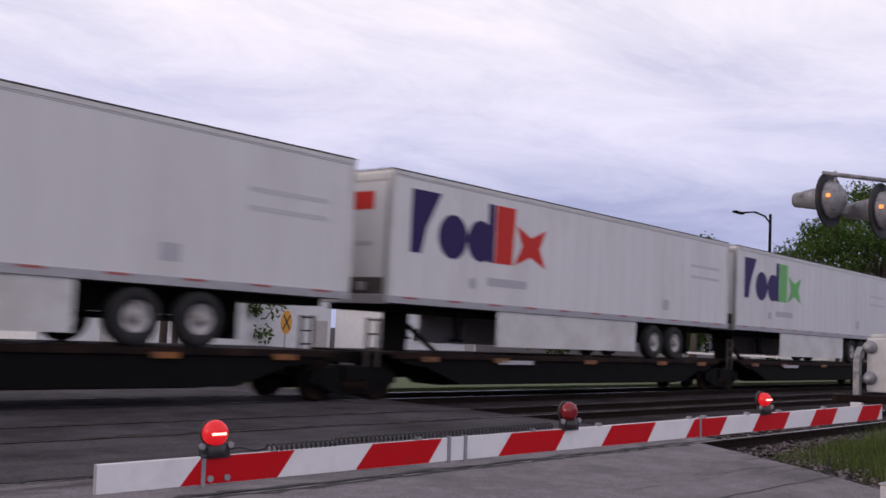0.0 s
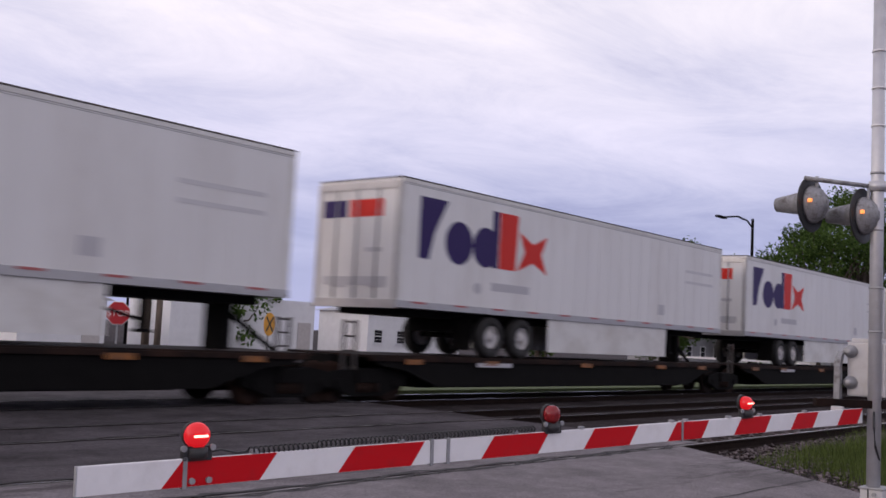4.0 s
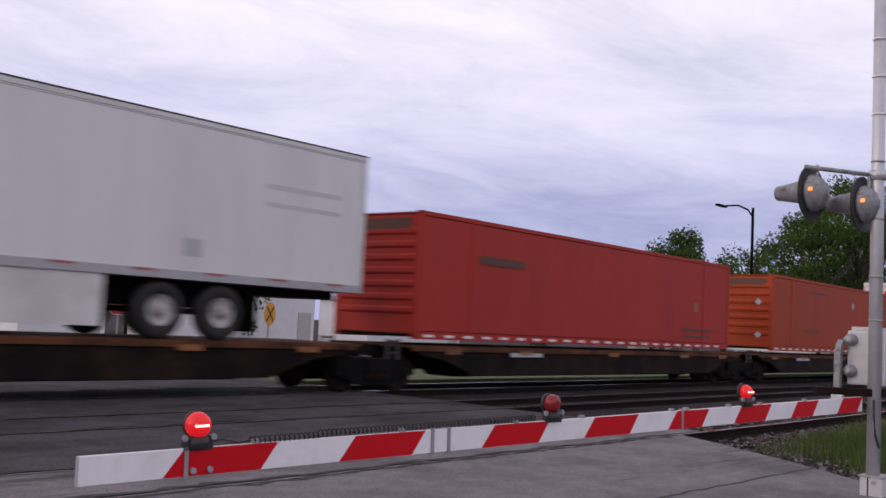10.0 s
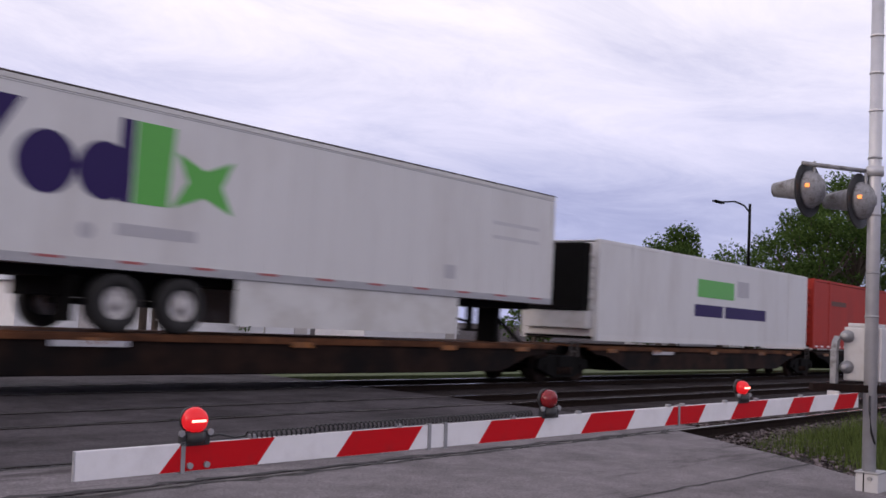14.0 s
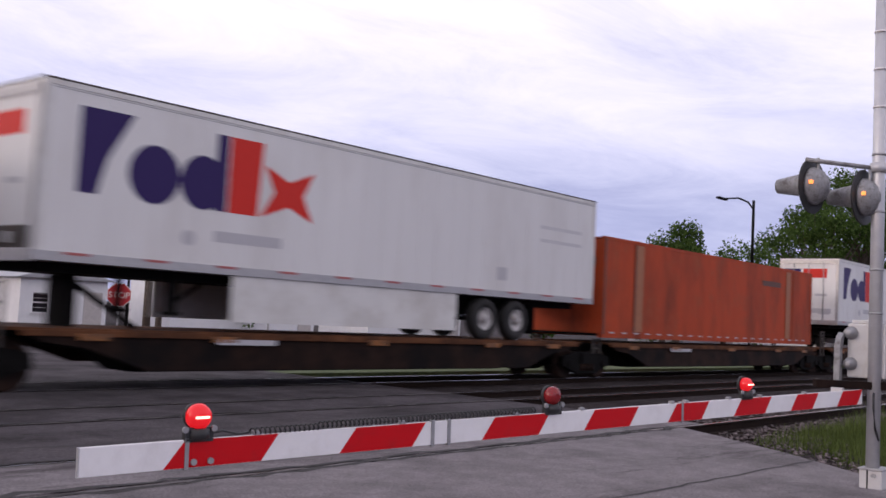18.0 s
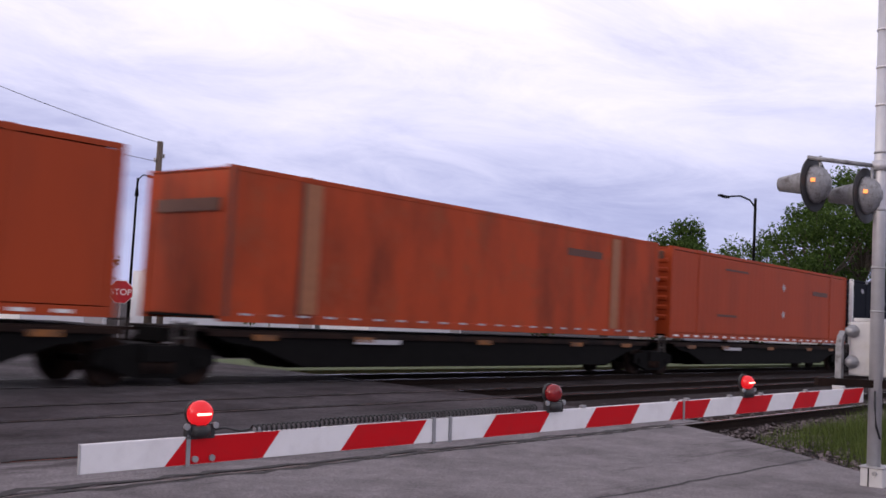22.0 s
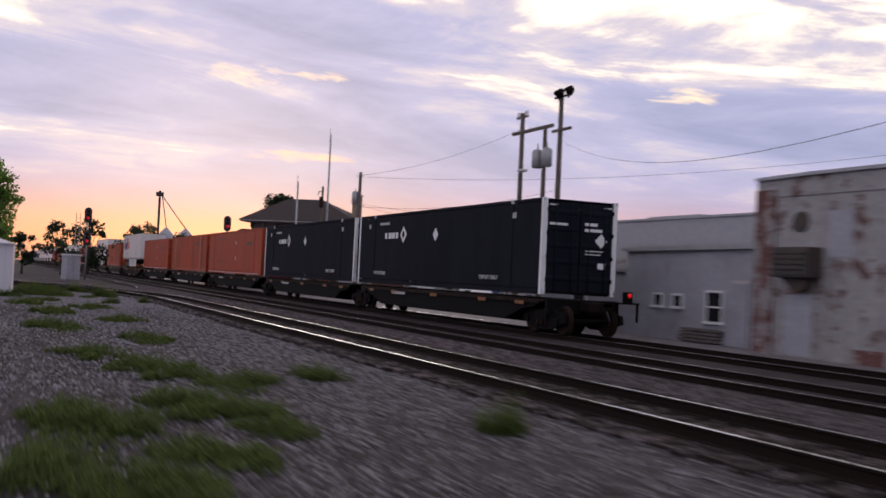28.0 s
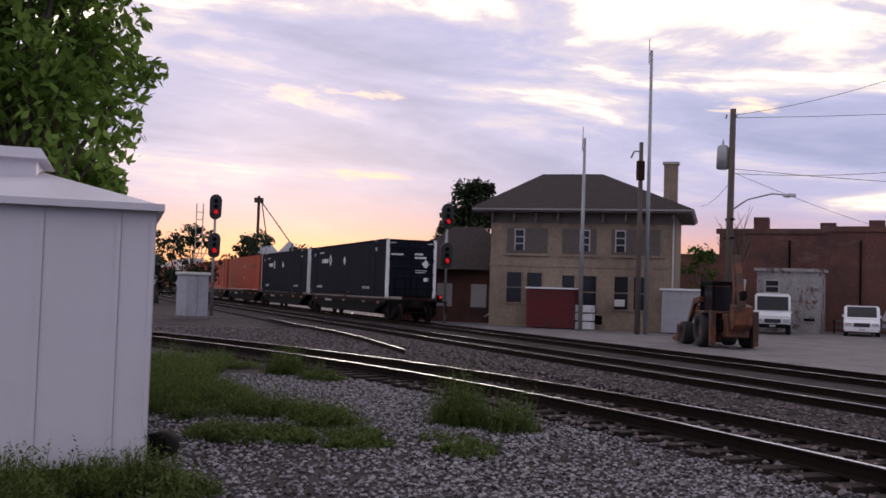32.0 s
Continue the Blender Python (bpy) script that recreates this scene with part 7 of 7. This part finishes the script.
    for a in (48, -48):
        bar = part("crossbuck_blade", box(B(), -0.75, 0.75, -0.12, -0.10, -0.13, 0.13, 0.01), M_MARK, c)
        bar.matrix_basis = pose(0, 0, 3.85, 0, a, 0)
    part("track_plate", box(B(), -0.4, 0.4, -0.12, -0.1, 2.95, 3.15), M_MARK, c)
    for x, lit in ((-0.62, True), (0.62, False)):
        f = part("flasher", lathe(B(), [(0.28, 0.0), (0.28, 0.02)], 22, "y", (x, -0.1, 2.6)), M_PLASTIC, c)
        part("lens", lathe(B(), [(0.14, -0.03), (0.15, 0.0)], 16, "y", (x, -0.1, 2.6)), M_LAMPON if lit else M_LAMPOFF, f)
    part("lamp_crossarm", box(B(), -0.65, 0.65, -0.04, 0.04, 2.56, 2.64), M_GALV, c)
    part("mechanism_case", box(B(), -0.3, 0.35, -0.3, 0.3, 0.9, 1.6, 0.03), M_GREYBOX, c)
    part("gate_arm", box(B(), -9.0, 0.0, -0.35, -0.32, 1.08, 1.2), M_GATEWHITE, c)
    l = thing("street_lamp", pose(85.7, 36.0, GROUND), "dark street lamp with a curved arm", "street lamp")
    part("post", tube(B(), (0, 0, 0), (0, 0, 13.4), 0.16, 0.12, 10), M_BLACK, l)
    part("lamp_arm", path_tube(B(), [(0, 0, 12.6), (-1.2, 0, 13.1), (-3.0, 0.1, 13.25), (-5.5, 0.2, 12.9)], 0.08, 6), M_BLACK, l)
    part("lamp_head", box(B(), -6.9, -5.3, 0.0, 0.4, 12.75, 12.92, 0.04), M_BLACK, l)


def build_plants():
    tree(73.6, 37, 9.6, 4.2, 2.6, 11, "leafy green tree beyond the tracks", 0.26, 11000)
    tree(84, 43, 8.6, 4.6, 2.4, 12, "leafy green tree beyond the tracks", 0.26, 8500)
    tree(101, 35.6, 14.8, 6.4, 3.5, 13, "tall leafy green tree beyond the tracks", 0.32, 20000, clusters=48)
    tree(110, 34.5, 19.5, 7.6, 4.0, 14, "tall leafy green tree beyond the tracks", 0.34, 23000, clusters=54)
    tree(122, 33, 17, 8.0, 4.0, 15, "tall leafy green tree beyond the tracks", 0.34, 15000, clusters=44)
    for k, (x, y, h) in enumerate(((63, 43, 6.5), (67, 45, 7.4), (79, 41, 9.0), (83, 42.0, 9.2), (88, 39.5, 9.6), (94, 39, 9.8))):
        tree(x, y, h, h * 0.42, 1.4, 70 + k, "low leafy tree in the hedge beyond the tracks", 0.34, 3600, False, 26)
    tree(37, 46, 6.3, 2.4, 1.6, 16, "round green tree behind the white sheds", 0.25, 3000)
    tree(40.0, 69.0, 7.6, 3.0, 2.0, 18, "round leafy tree among the far houses", 0.26, 5000, clusters=36)
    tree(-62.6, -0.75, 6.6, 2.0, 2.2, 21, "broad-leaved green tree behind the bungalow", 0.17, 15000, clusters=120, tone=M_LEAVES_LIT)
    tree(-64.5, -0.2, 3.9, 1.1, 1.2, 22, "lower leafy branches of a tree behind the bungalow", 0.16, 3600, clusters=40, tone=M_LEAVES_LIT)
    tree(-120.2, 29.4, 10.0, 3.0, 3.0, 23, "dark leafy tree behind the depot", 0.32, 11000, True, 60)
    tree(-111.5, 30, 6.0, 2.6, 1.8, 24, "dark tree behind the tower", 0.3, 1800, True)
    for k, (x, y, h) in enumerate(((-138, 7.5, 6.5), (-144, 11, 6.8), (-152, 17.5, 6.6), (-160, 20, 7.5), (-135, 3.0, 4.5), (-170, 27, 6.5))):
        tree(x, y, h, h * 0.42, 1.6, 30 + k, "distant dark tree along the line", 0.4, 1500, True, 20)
    b = thing("bare_tree", pose(-95, 35.2, GROUND), "small bare branching tree by the tower", "tree")
    rng, bm = random.Random(5), B()
    tube(bm, (0, 0, 0), (0, 0, 4.0), 0.09, 0.06, 7)
    for k in range(11):
        z, a = rng.uniform(3.0, 4.6), rng.uniform(0, 6.28)
        e = Vector((1.2 * math.cos(a), 1.2 * math.sin(a), z + rng.uniform(1.0, 2.2)))
        tube(bm, (0, 0, z - 0.4), e, 0.04, 0.015, 5)
        for _ in range(3):
            tube(bm, Vector((0, 0, z - 0.4)).lerp(e, rng.uniform(0.4, 0.8)), e + Vector((rng.uniform(-0.6, 0.6), rng.uniform(-0.6, 0.6), rng.uniform(0, 0.7))), 0.018, 0.008, 4)
    part("bare_crown", bm, M_BARK, b)
    for k, (x, y, r) in enumerate(((-97.5, 34.6, 1.2),)):
        tree(x, y, 4.6, 1.6, 1.8, 50 + k, "low green shrub between the tower and the brick block", 0.24, 1200, False, 16)
    rng = random.Random(8)

    def spots(items):
        """Spreads small clumps round each (x, y, reach, height, how many)."""
        out_ = []
        for x, y, reach, h, n in items:
            for _ in range(n):
                a, d = rng.uniform(0, 6.283), reach * math.sqrt(rng.random())
                out_.append((x + d * math.cos(a) * 1.5, y + d * math.sin(a) * 0.7, rng.uniform(0.15, 0.4), h * rng.uniform(0.55, 1.15) * (1.1 - 0.6 * d / reach)))
        return out_
    weeds = spots([(-69.2, 2.1, 1.3, 0.9, 26), (-70.5, 3.3, 0.9, 0.7, 14), (-66, 1.9, 1.2, 1.0, 26), (-63.6, 2.0, 1.0, 1.0, 24), (-62.4, 1.5, 0.7, 0.9, 14), (-62, 2.7, 0.7, 0.8, 14), (-61, 3.3, 0.5, 0.6, 12),
                   (-59.5, 1.8, 0.4, 0.45, 10), (-59.4, 2.5, 0.5, 0.3, 10), (-59.3, 3.2, 0.5, 0.3, 9), (-60.4, 5.0, 0.3, 1.3, 10), (-60, 5.4, 0.25, 1.0, 7), (-68.1, 4.2, 0.25, 1.5, 7), (-58.6, 4.2, 0.5, 0.3, 5),
                   (-56.9, 0.3, 0.35, 0.75, 12), (-57, 0.75, 0.15, 0.8, 5), (-56.5, -0.3, 0.5, 0.75, 12), (-56.4, 0.95, 0.2, 0.6, 5), (-56.3, -1.3, 0.6, 0.75, 10), (-67, 4.6, 0.5, 0.5, 6), (-53.6, 6.2, 0.12, 1.0, 3)])
    weed("weeds", weeds, 0.8, "soft green weeds growing through the gravel by the bungalow", 9)
    weeds = spots([(-17.2, 5.4, 0.12, 1.5, 5), (-12.9, 5.8, 0.2, 0.5, 4), (-9.9, 5.3, 0.5, 0.35, 9), (-10.7, 5.1, 0.4, 0.3, 6), (-18.3, 2.9, 0.7, 0.6, 14), (-19.6, 2.3, 0.8, 0.7, 16), (-16.2, 1.9, 0.6, 0.5, 12), (-18.3, 1.0, 0.9, 0.8, 18),
                   (-14.9, 1.2, 0.6, 0.6, 12), (-15.6, 0.5, 0.7, 0.7, 14), (-22, 3.5, 0.8, 0.6, 12), (-24, 2.5, 1.0, 0.7, 18), (-23, 4.9, 0.4, 0.7, 7), (-27, 1.8, 0.9, 0.6, 10), (-31, 3.2, 0.9, 0.6, 14), (-35, 1.5, 1.1, 0.7, 18), (-39, 3.6, 0.8, 0.6, 14),
                   (-43, 1.8, 1.0, 0.8, 18), (-47, 3.4, 0.9, 0.7, 16), (-49.5, 1.2, 1.0, 0.8, 18), (-52, 4.6, 0.3, 0.9, 7), (-53.5, 2.2, 0.9, 0.5, 14)])
    weed("weeds", weeds, 0.55, "low green weeds in the gravel beside the near track", 10)
    patch = [(rng.uniform(13.4, 22), rng.uniform(1.8, 5.9), 0.7, rng.uniform(0.5, 1.1)) for _ in range(34)]
    patch = [q for q in patch if q[0] > 10.6 + (q[1] - 1.8) * 1.0 + 0.7]
    tuft("grass", patch, 0.62, 380, "long green grass around the gate mast", 11, width=0.0045)

    def gravel(rng):
        x, y = (rng.uniform(-68, -48) if rng.random() < 0.55 else rng.uniform(-48, -9.0)), rng.uniform(-1.0, 7.2)
        clump = noise.noise((x * 0.35, y * 0.5, 3.3))
        return (x, y) if y < near_y(x) - 0.9 and rng.random() < 0.8 + 0.9 * clump + 0.06 * (y - 2) else (None, None)
    scatter("gravel", 92000, gravel, 0.026, M_STONES, "loose pale grey gravel beside the near track", 3, GROUND - 0.09)

    def between(rng):
        x, y = rng.uniform(-88, -9.0), rng.uniform(3.0, 11.2)
        return (x, y) if y > near_y(x) + 0.9 else (None, None)
    scatter("gravel", 22000, between, 0.04, M_STONES_DARK, "dark ballast stones between the tracks", 5)

    def under(rng):
        x = rng.uniform(-66, 40)
        if -9 < x < 15.8:
            return None, None
        y = near_y(x) + rng.uniform(-1.4, 1.4) if rng.random() < 0.4 else rng.uniform(10.6, 17.3)
        return x, y
    scatter("gravel", 20000, under, 0.05, M_STONES_DARK, "dark ballast stones round the ties", 6, GROUND - 0.04)

    def right(rng):
        x, y = rng.uniform(11, 30), rng.uniform(2.4, 7.0)
        return (x, y) if x > 10.6 + (y - 2.0) * 0.85 + 0.2 else (None, None)
    scatter("gravel", 7000, right, 0.035, M_STONES_DARK, "loose dark gravel beside the gate", 7)


build_ground()
build_gate()
build_train()
build_tower_house()
build_brick_row()
build_old_works()
build_poles()
build_signals()
build_shed()
build_vehicles()
build_far_side()
build_plants()
build_tracks()
motions()
